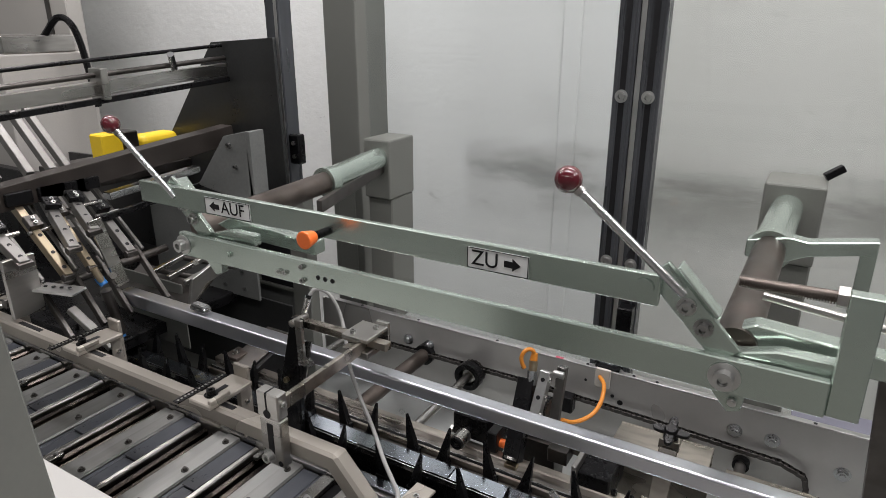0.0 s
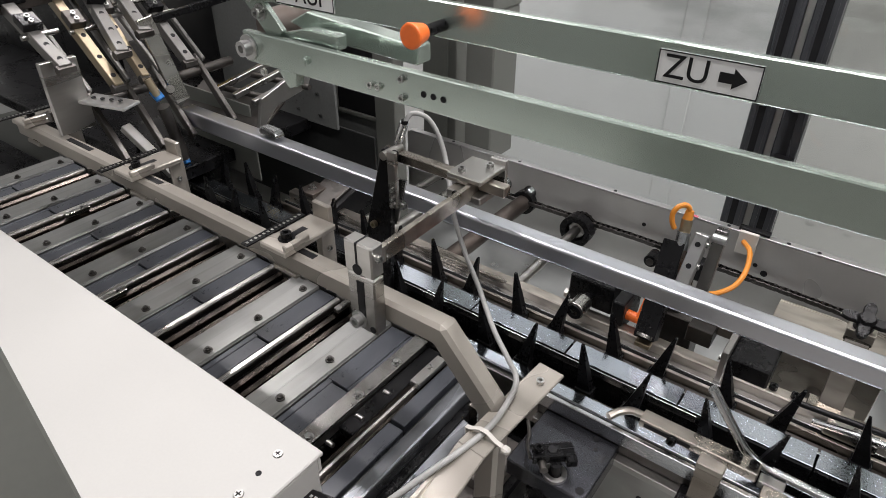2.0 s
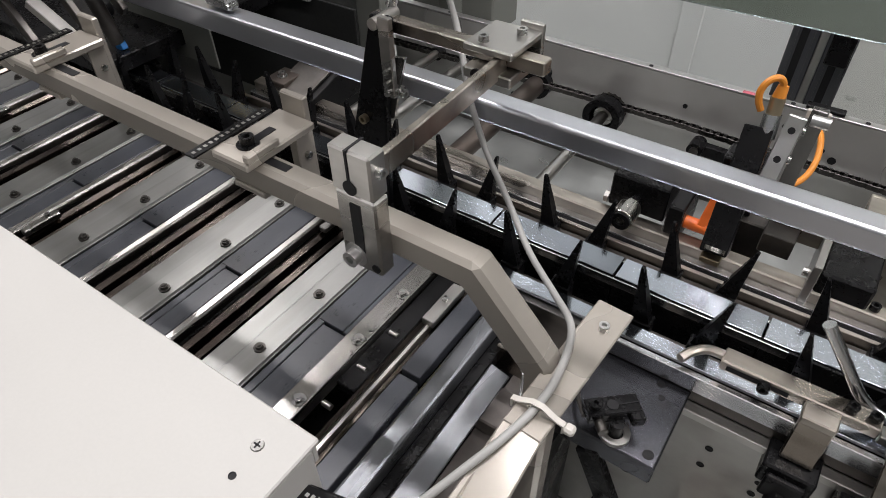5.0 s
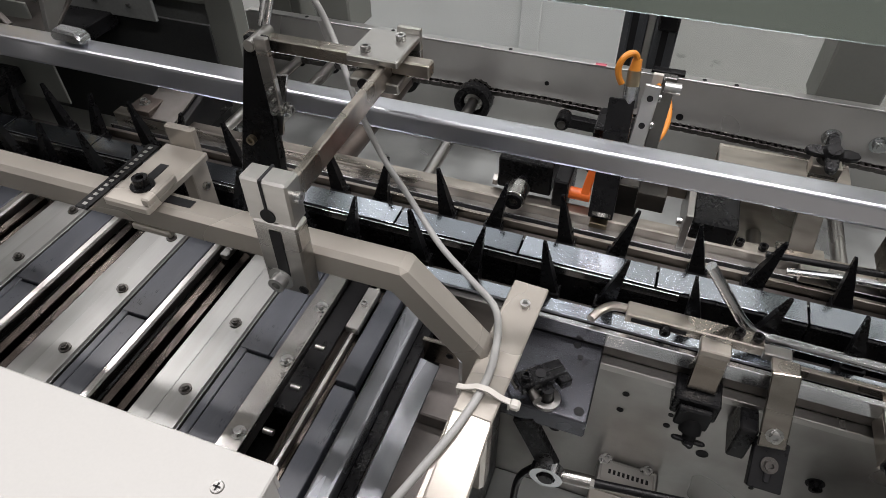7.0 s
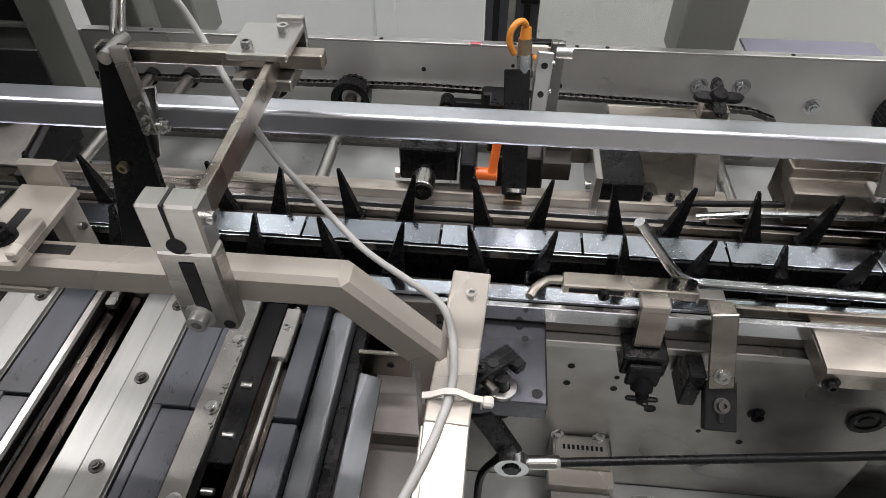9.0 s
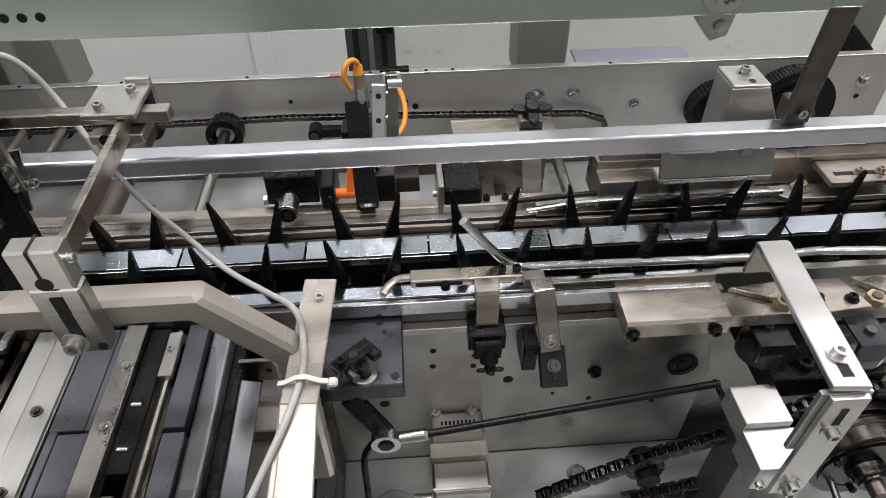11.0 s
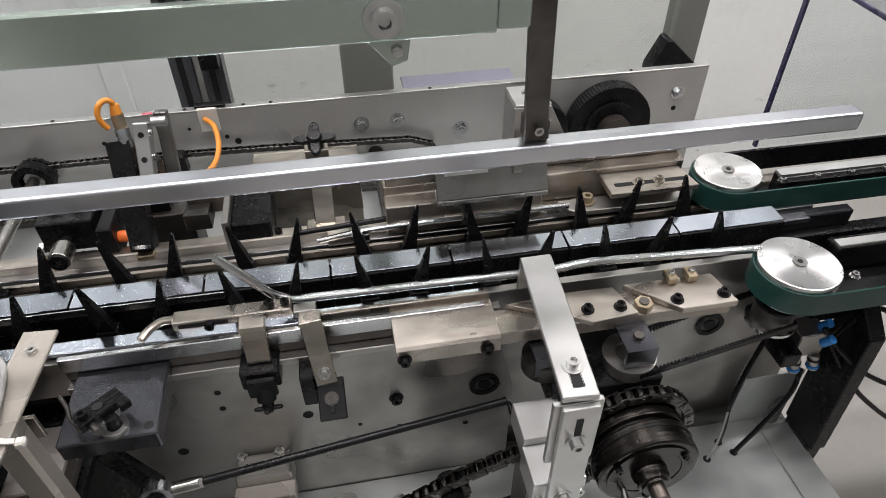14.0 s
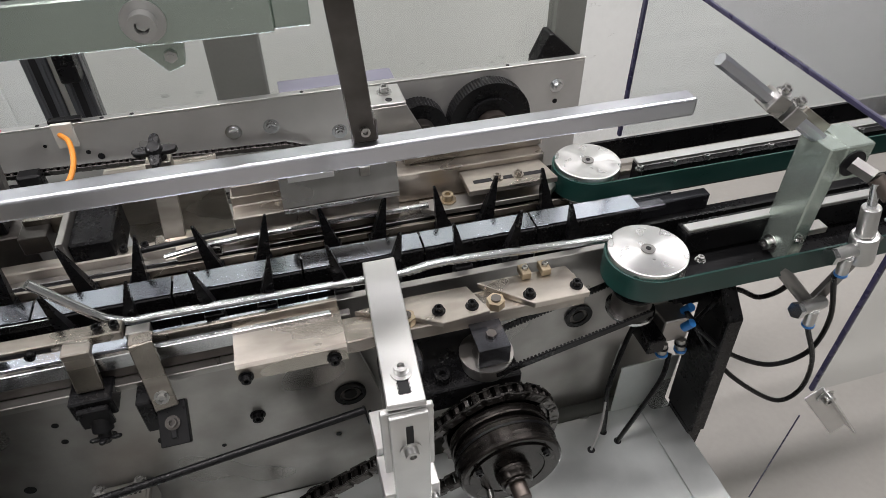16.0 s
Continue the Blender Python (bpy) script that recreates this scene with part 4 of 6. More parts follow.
# ---- beige support bar with its clamps ----
bar = thing("support_bar", (-0.9, 0.71, 1.10), "beige-grey painted bent square support bar", "support bar")
BY0, BY1, BZ0, BZ1 = 0.693, 0.722, 1.114, 1.147
b = bmesh.new()
prof = [(-1.62, BZ1), (-0.580, BZ1), (-0.504, 1.064), (-0.497, 1.035), (-0.497, 0.80), (-0.530, 0.80), (-0.530, 1.042), (-0.594, BZ0), (-1.62, BZ0)]
part("bent_tube", prism(prof, "y", BY0, BY1, 0.005), BEIGE, bar)
for sx0, sx1 in ((-1.44, -1.36), (-0.875, -0.80), (-1.235, -1.15)):
    part("slot", box(sx0, sx1, 0.703, 0.713, BZ1 - 0.001, BZ1 + 0.0006, 0.0), INK_SHADE, bar)
for cx in (-0.853, -1.214, -1.57):
    cl = thing("scale_clamp", (cx, 0.71, 1.14), "beige-grey angle clamp with a dark graduated scale", "clamp", "clamps on the support bar")
    part("top_plate", box(cx - 0.025, cx + 0.026, 0.680, 0.775, 1.1475, 1.157, 0.002), BEIGE, cl)
    part("rear_plate", box(cx - 0.022, cx + 0.012, 0.7755, 0.784, 1.05, 1.178, 0.0015), BEIGE, cl)
    part("side_cheek", box(cx + 0.0145, cx + 0.0185, 0.752, 0.775, 1.05, 1.1465, 0.001), BEIGE, cl)
    part("saddle", box(cx + 0.0195, cx + 0.0285, 0.682, 0.724, 1.1575, 1.166, 0.0015), BEIGE, cl)
    part("under_plate", box(cx - 0.022, cx + 0.024, 0.694, 0.74, 1.106, 1.1135, 0.0015), BEIGE, cl)
    sc = part("scale", box(cx - 0.037, cx - 0.024, 0.660, 0.764, 1.1575, 1.1595, 0.0), PLASTIC, cl, "dark scale with pale divisions")
    tick = bmesh.new()
    for i in range(14):
        y = 0.664 + i * 0.0071
        box(cx - 0.0325, cx - 0.0285, y, y + 0.0034, 1.1596, 1.1600, 0, tick)
    tagged(part("division", tick, STEEL, sc), kind="stuff")
    part("slot", box(cx - 0.006, cx + 0.004, 0.700, 0.742, 1.1565, 1.1575, 0), INK_SHADE, cl)
    screw(cl, (cx, 0.707, 1.157), (0, 0, 1), 0.0075, "cap", BLACK, True)
    screw(cl, (cx + 0.0185, 0.764, 1.12), (1, 0, 0), 0.004, "cap", STEEL, False)

# split clamp with the cross arm
sc = thing("split_clamp", (-0.69, 0.70, 1.09), "worn steel split clamp block holding a flat cross arm", "clamp")
part("block", box(-0.706, -0.663, 0.674, 0.6925, 1.104, 1.187, 0.002), STEEL, sc)
part("block", box(-0.706, -0.663, 0.672, 0.6930, 1.1885, 1.232, 0.002), STEEL, sc)
part("slit", box(-0.6875, -0.6850, 0.6713, 0.6938, 1.195, 1.2325, 0), INK_SHADE, sc)
part("bore", cyl((-0.686, 0.6712, 1.196), (-0.686, 0.69, 1.196), 0.0070, seg=20), INK_SHADE, sc)
part("slot", box(-0.6905, -0.6795, 0.6732, 0.69, 1.122, 1.178, 0), INK_SHADE, sc)
screw(sc, (-0.690, 0.674, 1.120), (0, -1, 0), 0.0078, "cap", ALU, True)
hole(sc, (-0.669, 0.6738, 1.112), (0, -1, 0), 0.004)
screw(sc, (-0.663, 0.682, 1.215), (1, 0, 0), 0.005, "cap", STEEL, False)
part("cross_arm", obox((-0.678, 0.690, 1.203), (-0.684, 0.925, 1.203), 0.008, 0.024), NICKEL, sc, "flat worn steel arm")
tp = thing("clamp_plate", (-0.69, 0.92, 1.19), "steel clamp plates with a square bar through them", "clamp")
part("top_plate", box(-0.722, -0.665, 0.893, 0.957, 1.216, 1.224, 0.0015), STEEL, tp)
part("lower_plate", box(-0.722, -0.665, 0.893, 0.957, 1.186, 1.198, 0.0015), STEEL, tp)
part("hook", box(-0.692, -0.665, 0.9575, 0.964, 1.178, 1.230, 0.001), STEEL, tp)
part("square_bar", box(-0.860, -0.638, 0.912, 0.928, 1.199, 1.215, 0.0015), NICKEL, tp)
screw(tp, (-0.705, 0.906, 1.224), (0, 0, 1), 0.0055, "cap", STEEL, False)
screw(tp, (-0.680, 0.940, 1.224), (0, 0, 1), 0.0055, "cap", STEEL, False)
hole(tp, (-0.705, 0.8928, 1.192), (0, -1, 0), 0.006)

# sensor head with black arm
sa = thing("sensor_mount", (-0.90, 0.98, 0.92), "black plastic arm with a jointed steel sensor holder", "sensor arm")
part("black_arm", prism([(-0.848, 1.222), (-0.822, 1.220), (-0.836, 1.10), (-0.838, 1.055), (-0.845, 0.95), (-0.920, 0.95), (-0.896, 1.045)], "y", 0.898, 0.911, 0.002), PLASTIC, sa)
part("steel_backing", prism([(-0.834, 1.17), (-0.812, 1.173), (-0.834, 1.088), (-0.856, 1.08)], "y", 0.9115, 0.9155, 0.0), STEEL, sa)
part("holder", obox((-0.822, 0.893, 1.226), (-0.820, 0.893, 1.132), 0.008, 0.016, up=(1, 0, 0)), STEEL, sa)
part("joint", cyl((-0.836, 0.888, 1.216), (-0.836, 0.930, 1.216), 0.0068, seg=20), STEEL, sa)
part("sensor_barrel", cyl((-0.841, 0.93, 1.222), (-0.829, 0.932, 1.256), 0.007, seg=18), CHROME, sa)
part("barrel_cap", cyl((-0.829, 0.932, 1.256), (-0.828, 0.9325, 1.260), 0.0055, seg=16), BLACK, sa)
part("foot", box(-0.915, -0.845, 0.890, 0.912, 0.918, 0.949, 0.001), BLACK, sa)
for zz in (1.165, 1.150, 1.138):
    screw(sa, (-0.8205, 0.8885, zz), (0, -1, 0), 0.0034, "cap", STEEL, False)
screw(sa, (-0.814, 0.903, 1.134), (1, 0, 0), 0.0055, "cap", STEEL, True)
screw(sa, (-0.868, 0.8975, 1.085), (0, -1, 0), 0.006, "cap", BRASS, False)

# bracket and cable
cb = thing("cable_bracket", (-0.49, 0.7, 0.85), "beige-grey bent flat bracket carrying a grey cable", "bracket")
part("top_leg", obox((-0.487, 0.800, 1.055), (-0.497, 0.635, 1.055), 0.036, 0.005), BEIGE, cb)
part("slope_leg", obox((-0.497, 0.637, 1.0545), (-0.500, 0.40, 0.99), 0.036, 0.005), BEIGE, cb)
part("side_leg", box(-0.518, -0.512, 0.40, 0.64, 0.80, 1.045, 0.001), BEIGE, cb)
screw(cb, (-0.486, 0.768, 1.0575), (0, 0, 1), 0.005, "cap", STEEL, False)
part("cable_tie", prism([(-0.518, 1.050), (-0.5185, 1.060), (-0.512, 1.0615), (-0.500, 1.0685), (-0.490, 1.0685), (-0.478, 1.0615), (-0.470, 1.060), (-0.470, 1.050), (-0.4715, 1.050), (-0.4715, 1.0585), (-0.478, 1.0598), (-0.490, 1.0668), (-0.500, 1.0668), (-0.512, 1.0598), (-0.5165, 1.0585), (-0.5165, 1.050)], "y", 0.655, 0.6605, 0), NYLON, cb)
part("tie_head", box(-0.4705, -0.461, 0.6530, 0.6625, 1.053, 1.0605, 0.002), NYLON, cb)
cab = solo("cable", sweep(curve_points([(-0.829, 0.933, 1.257), (-0.824, 0.945, 1.268), (-0.806, 0.957, 1.262), (-0.790, 0.962, 1.240), (-0.776, 0.962, 1.207), (-0.755, 0.945, 1.175), (-0.728, 0.918, 1.146), (-0.70, 0.910, 1.092), (-0.655, 0.886, 1.055), (-0.603, 0.845, 1.034), (-0.550, 0.797, 1.043), (-0.516, 0.762, 1.054), (-0.501, 0.725, 1.0618), (-0.495, 0.675, 1.0625), (-0.503, 0.63, 1.0585), (-0.523, 0.58, 1.045), (-0.58, 0.47, 0.99), (-0.62, 0.38, 0.95)]), 0.0037, 12), CABLE, "grey round sensor cable hanging over the bracket", "cable")

# limit switch under the cover's corner
ls = thing("limit_switch", (-0.61, 0.48, 0.80), "black plastic limit switch box with small white print", "switch")
part("housing", obox((-0.6205, 0.533, 0.958), (-0.596, 0.425, 0.958), 0.056, 0.062), PLASTIC, ls)
part("lid", obox((-0.6200, 0.531, 0.9905), (-0.597, 0.43, 0.9905), 0.050, 0.003), PLASTIC, ls)
part("stand", box(-0.625, -0.585, 0.43, 0.50, 0.80, 0.927, 0.001), STEEL_DARK, ls)
screw(ls, (-0.600, 0.523, 0.992), (0, 0, 1), 0.0055, "cap", STEEL, False)
marks = bmesh.new()
for i in range(5):
    for j in range(3):
        x, y = -0.634 + i * 0.0055 + j * 0.0025, 0.517 - j * 0.010 + i * 0.0013
        box(x, x + 0.0032, y, y + (0.0035 if j == 0 else 0.0016), 0.9921, 0.9924, 0, marks)
tagged(part("print_bar", marks, CABLE, ls), kind="stuff")

# ---- front side plate with tray ----
FY = 0.868
fp = thing("front_plate", (0.0, FY, 0.53), "oily grey steel front plate with drilled holes", "steel plate")
part("plate", prism([(-0.53, 0.53), (0.075, 0.53), (0.075, 0.74), (0.045, 0.86), (0.045, 0.925), (-0.53, 0.925)], "y", FY, FY + 0.012), SHEET, fp)
part("end_plate", box(0.03, 0.60, FY + 0.03, FY + 0.042, 0.53, 0.925, 0.001), SHEET, fp)
part("upper_strip", box(-0.53, 0.02, FY - 0.008, FY - 0.0005, 0.918, 0.942, 0.001), CHROME, fp)
part("ledge", box(-0.53, 0.02, FY - 0.018, FY - 0.0005, 0.886, 0.898, 0.001), STEEL, fp)
part("groove", box(-0.53, 0.02, FY - 0.004, FY - 0.0005, 0.899, 0.917, 0.0005), STEEL_DARK, fp)
for hx, hz, r in ((-0.110, 0.754, 0.010), (-0.36, 0.827, 0.004), (-0.361, 0.79, 0.004), (-0.30, 0.785, 0.004), (-0.245, 0.745, 0.007), (-0.30, 0.81, 0.003), (-0.109, 0.68, 0.004), (-0.439, 0.70, 0.007), (0.0, 0.66, 0.004), (-0.17, 0.70, 0.003)):
    hole(fp, (hx, FY - 0.0002, hz), (0, -1, 0), r)
screw(fp, (-0.110, FY, 0.754), (0, -1, 0), 0.008, "cap", BLACK, False)
for hx, hz, yy in ((0.028, 0.757, FY), (0.413, 0.785, FY + 0.03)):
    part("bearing_ring", ring((hx, yy, hz), (hx, yy - 0.004, hz), 0.024, 0.016), BLACK, fp)
    part("bearing_bore", cyl((hx, yy, hz), (hx, yy - 0.001, hz), 0.017, seg=24), STEEL_DARK, fp)
    part("bearing_core", cyl((hx, yy - 0.001, hz), (hx, yy - 0.003, hz), 0.010, seg=24), BLACK, fp)
tray = thing("drip_tray", (0.1, 0.7, 0.50), "galvanised steel drip tray under the drive", "tray")
part("tray_floor", box(-0.52, 0.61, 0.40, FY - 0.001, 0.522, 0.530, 0.001), TRAYM, tray)
part("tray_step", box(0.555, 0.615, 0.40, FY - 0.001, 0.5305, 0.534, 0.001), TRAYM, tray)
part("fold", box(0.50, 0.615, FY - 0.004, FY - 0.001, 0.53, 0.66, 0.001), TRAYM, tray)
for hx, hy in ((0.484, 0.804), (0.467, 0.828), (0.43, 0.80)):
    hole(tray, (hx, hy, 0.5304), (0, 0, 1), 0.006)
screw(tray, (-0.12, 0.815, 0.531), (0, 0, 1), 0.012, "hex", STEEL)

leg = thing("machine_stand", (0.63, 0.82, 0.0), "black painted flat machine leg at the line's end", "leg")
part("leg_plate", prism([(0.775, 0.545), (0.855, 0.545), (0.87, 0.90), (0.79, 0.82)], "x", 0.612, 0.64, 0.002), BLACK, leg)
part("lower_leg", box(0.612, 0.64, 0.78, 0.85, 0.0, 0.545, 0.002), BLACK, leg)
part("shoulder", box(0.56, 0.64, 0.858, 0.90, 0.80, 0.90, 0.002), BLACK, leg)

# dark mounting plate with the cam switch
dp = thing("mounting_plate", (-0.45, 0.82, 0.87), "grey-black milled mounting plate with a small clamp", "mounting plate")
part("plate", box(-0.515, -0.401, 0.752, 0.889, 0.884, 0.913, 0.002), PLATEDARK, dp)
screw(dp, (-0.435, 0.875, 0.913), (0, 0, 1), 0.0090, "hex", BLACK, False)
for hx, hy, r in ((-0.412, 0.765, 0.005), (-0.412, 0.872, 0.003), (-0.425, 0.838, 0.003), (-0.432, 0.855, 0.004)):
    hole(dp, (hx, hy, 0.913), (0, 0, 1), r)
part("bearing", ring((-0.450, 0.768, 0.913), (-0.450, 0.768, 0.918), 0.016, 0.009), STEEL_MID, dp)
part("pin", cyl((-0.450, 0.768, 0.905), (-0.450, 0.768, 0.935), 0.0075, seg=18), BLACK, dp)
part("clamp_arm", obox((-0.482, 0.758, 0.940), (-0.440, 0.795, 0.940), 0.022, 0.014), BLACK, dp)
part("clamp_jaw", obox((-0.442, 0.788, 0.940), (-0.431, 0.776, 0.940), 0.014, 0.012), BLACK, dp)
part("clamp_screw", cyl((-0.466, 0.758, 0.936), (-0.457, 0.748, 0.936), 0.0055, seg=16), STEEL_DARK, dp)
part("clamp_bore", cyl((-0.461, 0.776, 0.946), (-0.461, 0.776, 0.948), 0.006, seg=16), INK_SHADE, dp)
part("clamp_slit", obox((-0.461, 0.776, 0.947), (-0.440, 0.795, 0.947), 0.0015, 0.001), INK_SHADE, dp)
part("bent_pin", sweep(curve_points([(-0.518, 0.813, 0.930), (-0.505, 0.794, 0.930), (-0.497, 0.776, 0.930), (-0.482, 0.758, 0.932)]), 0.0028, 8), STEEL_DARK, dp)
screw(dp, (-0.475, 0.764, 0.947), (0, 0, 1), 0.0062, "cap", BLACK, False)

# front guide bracket with hook, knob bracket
hb = thing("hook_bracket", (-0.30, 0.86, 0.85), "worn nickel hook bracket clamped by a black star knob", "bracket")
part("bar", box(-0.387, -0.236, 0.8765, 0.8985, 0.951, 0.966, 0.0015), NICKEL, hb)
part("slot", box(-0.380, -0.318, 0.8757, 0.877, 0.955, 0.961, 0), INK_SHADE, hb)
part("hook", sweep(curve_points([(-0.386, 0.890, 0.960), (-0.403, 0.888, 0.960), (-0.416, 0.877, 0.959), (-0.424, 0.862, 0.958)]), 0.0055, 10), NICKEL, hb)
part("elbow", box(-0.303, -0.270, 0.852, 0.876, 0.955, 0.966, 0.0015), NICKEL, hb)
part("leg", obox((-0.2865, 0.857, 0.9545), (-0.2865, 0.846, 0.905), 0.032, 0.008, up=(0, -1, 0.2)), NICKEL, hb)
screw(hb, (-0.341, 0.8762, 0.957), (0, -1, 0), 0.0062, "cap", BLACK, False)
part("clamp_block", box(-0.313, -0.262, 0.828, 0.8675, 0.872, 0.904, 0.002), BLACK, hb)
part("block_step", box(-0.306, -0.268, 0.820, 0.8278, 0.862, 0.896, 0.002), BLACK, hb)
part("knob_neck", cyl((-0.285, 0.830, 0.872), (-0.285, 0.820, 0.856), 0.013, seg=18), BLACK, hb)


def star_knob(parent, c, direction, r, material):
    """A four-lobed hand knob."""
    pts = []
    for i in range(32):
        a = 2 * math.pi * i / 32
        rr = r * (0.66 + 0.34 * math.cos(4 * a))
        pts.append((rr * math.cos(a), rr * math.sin(a)))
    b = prism(pts, "z", 0, r * 0.24, 0.0015)
    cyl((0, 0, r * 0.2), (0, 0, r * 0.40), r * 0.40, r * 0.28, seg=16, bm=b)
    cyl((0, 0, -r * 0.8), (0, 0, 0), r * 0.4, seg=16, bm=b)
    bmesh.ops.transform(b, matrix=axis_pose(c, direction), verts=b.verts)
    return part("star_knob", b, material, parent, "black plastic star knob")


star_knob(hb, (-0.284, 0.814, 0.850), (0, -0.55, -0.83), 0.020, PLASTIC)
sb = thing("slotted_bracket", (-0.2, 0.83, 0.85), "nickel-plated slotted bracket with two washered screws", "bracket")
part("upper_leg", obox((-0.213, 0.853, 0.962), (-0.202, 0.815, 0.878), 0.029, 0.005, up=(0, -0.9, 0.4)), NICKEL, sb)
part("top_flange", box(-0.228, -0.199, 0.8535, 0.872, 0.957, 0.962, 0.001), NICKEL, sb)
part("lower_block", obox((-0.199, 0.829, 0.872), (-0.199, 0.785, 0.838), 0.036, 0.014, up=(0, -0.6, 0.8)), BLACK, sb)
part("side_block", box(-0.238, -0.218, 0.82, 0.866, 0.83, 0.89, 0.002), BLACK, sb)
screw(sb, (-0.204, 0.8195, 0.895), (0, -0.9, 0.4), 0.006, "cap", STEEL_MID)
screw(sb, (-0.199, 0.802, 0.8625), (0, -0.6, 0.8), 0.006, "cap", STEEL_DARK)
part("slot", obox((-0.199, 0.797, 0.8578), (-0.199, 0.787, 0.850), 0.007, 0.004, up=(0, -0.6, 0.8)), INK_SHADE, sb)

# guide rod over the fingers
gr = thing("guide_rod", (0.0, 0.887, 0.94), "bent bright round guide rod along the fingers", "guide rod")
part("rod", sweep(rounded([(-0.316, 0.900, 1.046), (-0.250, 0.906, 0.953), (0.13, 0.900, 0.951), (0.17, 0.898, 0.961), (0.43, 0.876, 0.964)], 0.03), 0.0062, 14), CHROME, gr)
part("clamp_strip", box(-0.2345, -0.205, 0.878, 0.8935, 0.945, 0.957, 0.001), STEEL, gr)
for hx in (-0.264, -0.244):
    screw(gr, (hx, 0.8870, 0.966), (0, 0, 1), 0.0058, "cap", BLACK, False)
part("guide_strip", box(-0.212, 0.03, 0.874, 0.880, 0.936, 0.950, 0.001), NICKEL, gr)

# nickel guide blocks on the front beam
gb = thing("guide_beam", (0.15, 0.84, 0.90), "brownish nickel-plated guide beam with clamped plates", "guide beam")
part("beam", box(0.03, 0.372, 0.822, 0.866, 0.897, 0.921, 0.0015), NICKEL, gb)
part("cover_plate", prism([(0.808, 0.929), (0.812, 0.933), (0.874, 0.937), (0.874, 0.934), (0.814, 0.929), (0.811, 0.905), (0.808, 0.905)], "x", -0.108, 0.031, 0.0), NICKEL, gb)
part("cover_side", box(-0.108, -0.104, 0.812, 0.872, 0.906, 0.930, 0.0005), NICKEL, gb)
for hx in (-0.098, 0.013):
    screw(gb, (hx, 0.8078, 0.913), (0, -1, 0), 0.0062, "cap", BLACK, True)
part("left_plate", prism([(0.05, 0.866), (0.13, 0.874), (0.210, 0.872), (0.228, 0.818), (0.16, 0.812), (0.13, 0.83)], "z", 0.9215, 0.930, 0.001), NICKEL, gb)
part("right_plate", prism([(0.225, 0.872), (0.36, 0.872), (0.372, 0.812), (0.290, 0.812)], "z", 0.9215, 0.932, 0.001), NICKEL, gb)
part("beam_nut", cyl((0.240, 0.832, 0.9215), (0.240, 0.832, 0.934), 0.013, seg=6), BRASS, gb)
part("beam_nut", cyl((0.115, 0.835, 0.9215), (0.115, 0.835, 0.934), 0.013, seg=6), BRASS, gb)
for nx in (0.240, 0.115):
    part("stud", cyl((nx, nx * 0 + (0.832 if nx > 0.2 else 0.835), 0.934), (nx, 0.832 if nx > 0.2 else 0.835, 0.937), 0.007, seg=16), STEEL_DARK, gb)
for hx, hy, hz in ((0.288, 0.829, 0.932), (0.358, 0.829, 0.932), (0.206, 0.832, 0.930), (0.160, 0.835, 0.930)):
    screw(gb, (hx, hy, hz), (0, 0, 1), 0.006, "cap", BLACK, True)
for hx in (0.295, 0.325):
    part("clip", box(hx - 0.007, hx + 0.007, 0.858, 0.880, 0.9325, 0.944, 0.001), BRASS, gb)
    screw(gb, (hx, 0.868, 0.944), (0, 0, 1), 0.0045, "cap", STEEL, False)

# arm over the beam
ar = thing("support_bracket", (0.075, 0.75, 0.75), "bright galvanised angle arm with slotted upright", "angle arm")
part("top_bar", obox((0.090, 0.873, 1.003), (0.075, 0.648, 1.000), 0.042, 0.009), ALU, ar)
part("nose", obox((0.0905, 0.874, 1.004), (0.091, 0.880, 0.945), 0.042, 0.007, up=(0, 1, 0)), ALU, ar)
part("upright", box(0.054, 0.097, 0.640, 0.648, 0.785, 0.992, 0.001), ALU, ar)
part("back_strip", box(0.046, 0.104, 0.6485, 0.656, 0.88, 0.992, 0.001), ALU, ar)
part("top_slot", obox((0.0775, 0.683, 1.0046), (0.0765, 0.660, 1.0046), 0.014, 0.001), INK_SHADE, ar)
screw(ar, (0.0785, 0.689, 1.0055), (0, 0, 1), 0.008, "cap", ALU, True)
part("slot", box(0.071, 0.079, 0.6392, 0.641, 0.935, 0.975, 0), INK_SHADE, ar)
screw(ar, (0.075, 0.640, 0.932), (0, -1, 0), 0.008, "cap", ALU, True)
screw(ar, (0.075, 0.640, 0.81), (0, -1, 0), 0.0075, "cap", ALU, True)
screw(ar, (0.075, 0.640, 0.795), (0, -1, 0), 0.0075, "cap", ALU, True)
wb = thing("pale_block", (0.07, 0.72, 0.70), "pale milled aluminium block behind the upright", "mounting block")
part("upper_block", box(0.044, 0.108, 0.715, 0.775, 0.785, 0.828, 0.001), ALU, wb)
part("lower_block", box(0.042, 0.112, 0.657, 0.7145, 0.765, 0.815, 0.001), ALU, wb)
screw(wb, (0.05, 0.657, 0.782), (0, -1, 0), 0.006, "cap", ALU, False)
screw(wb, (0.104, 0.657, 0.79), (0, -1, 0), 0.006, "cap", ALU, False)
part("stand", box(0.052, 0.10, 0.70, 0.76, 0.53, 0.784, 0.001), STEEL_DARK, wb)

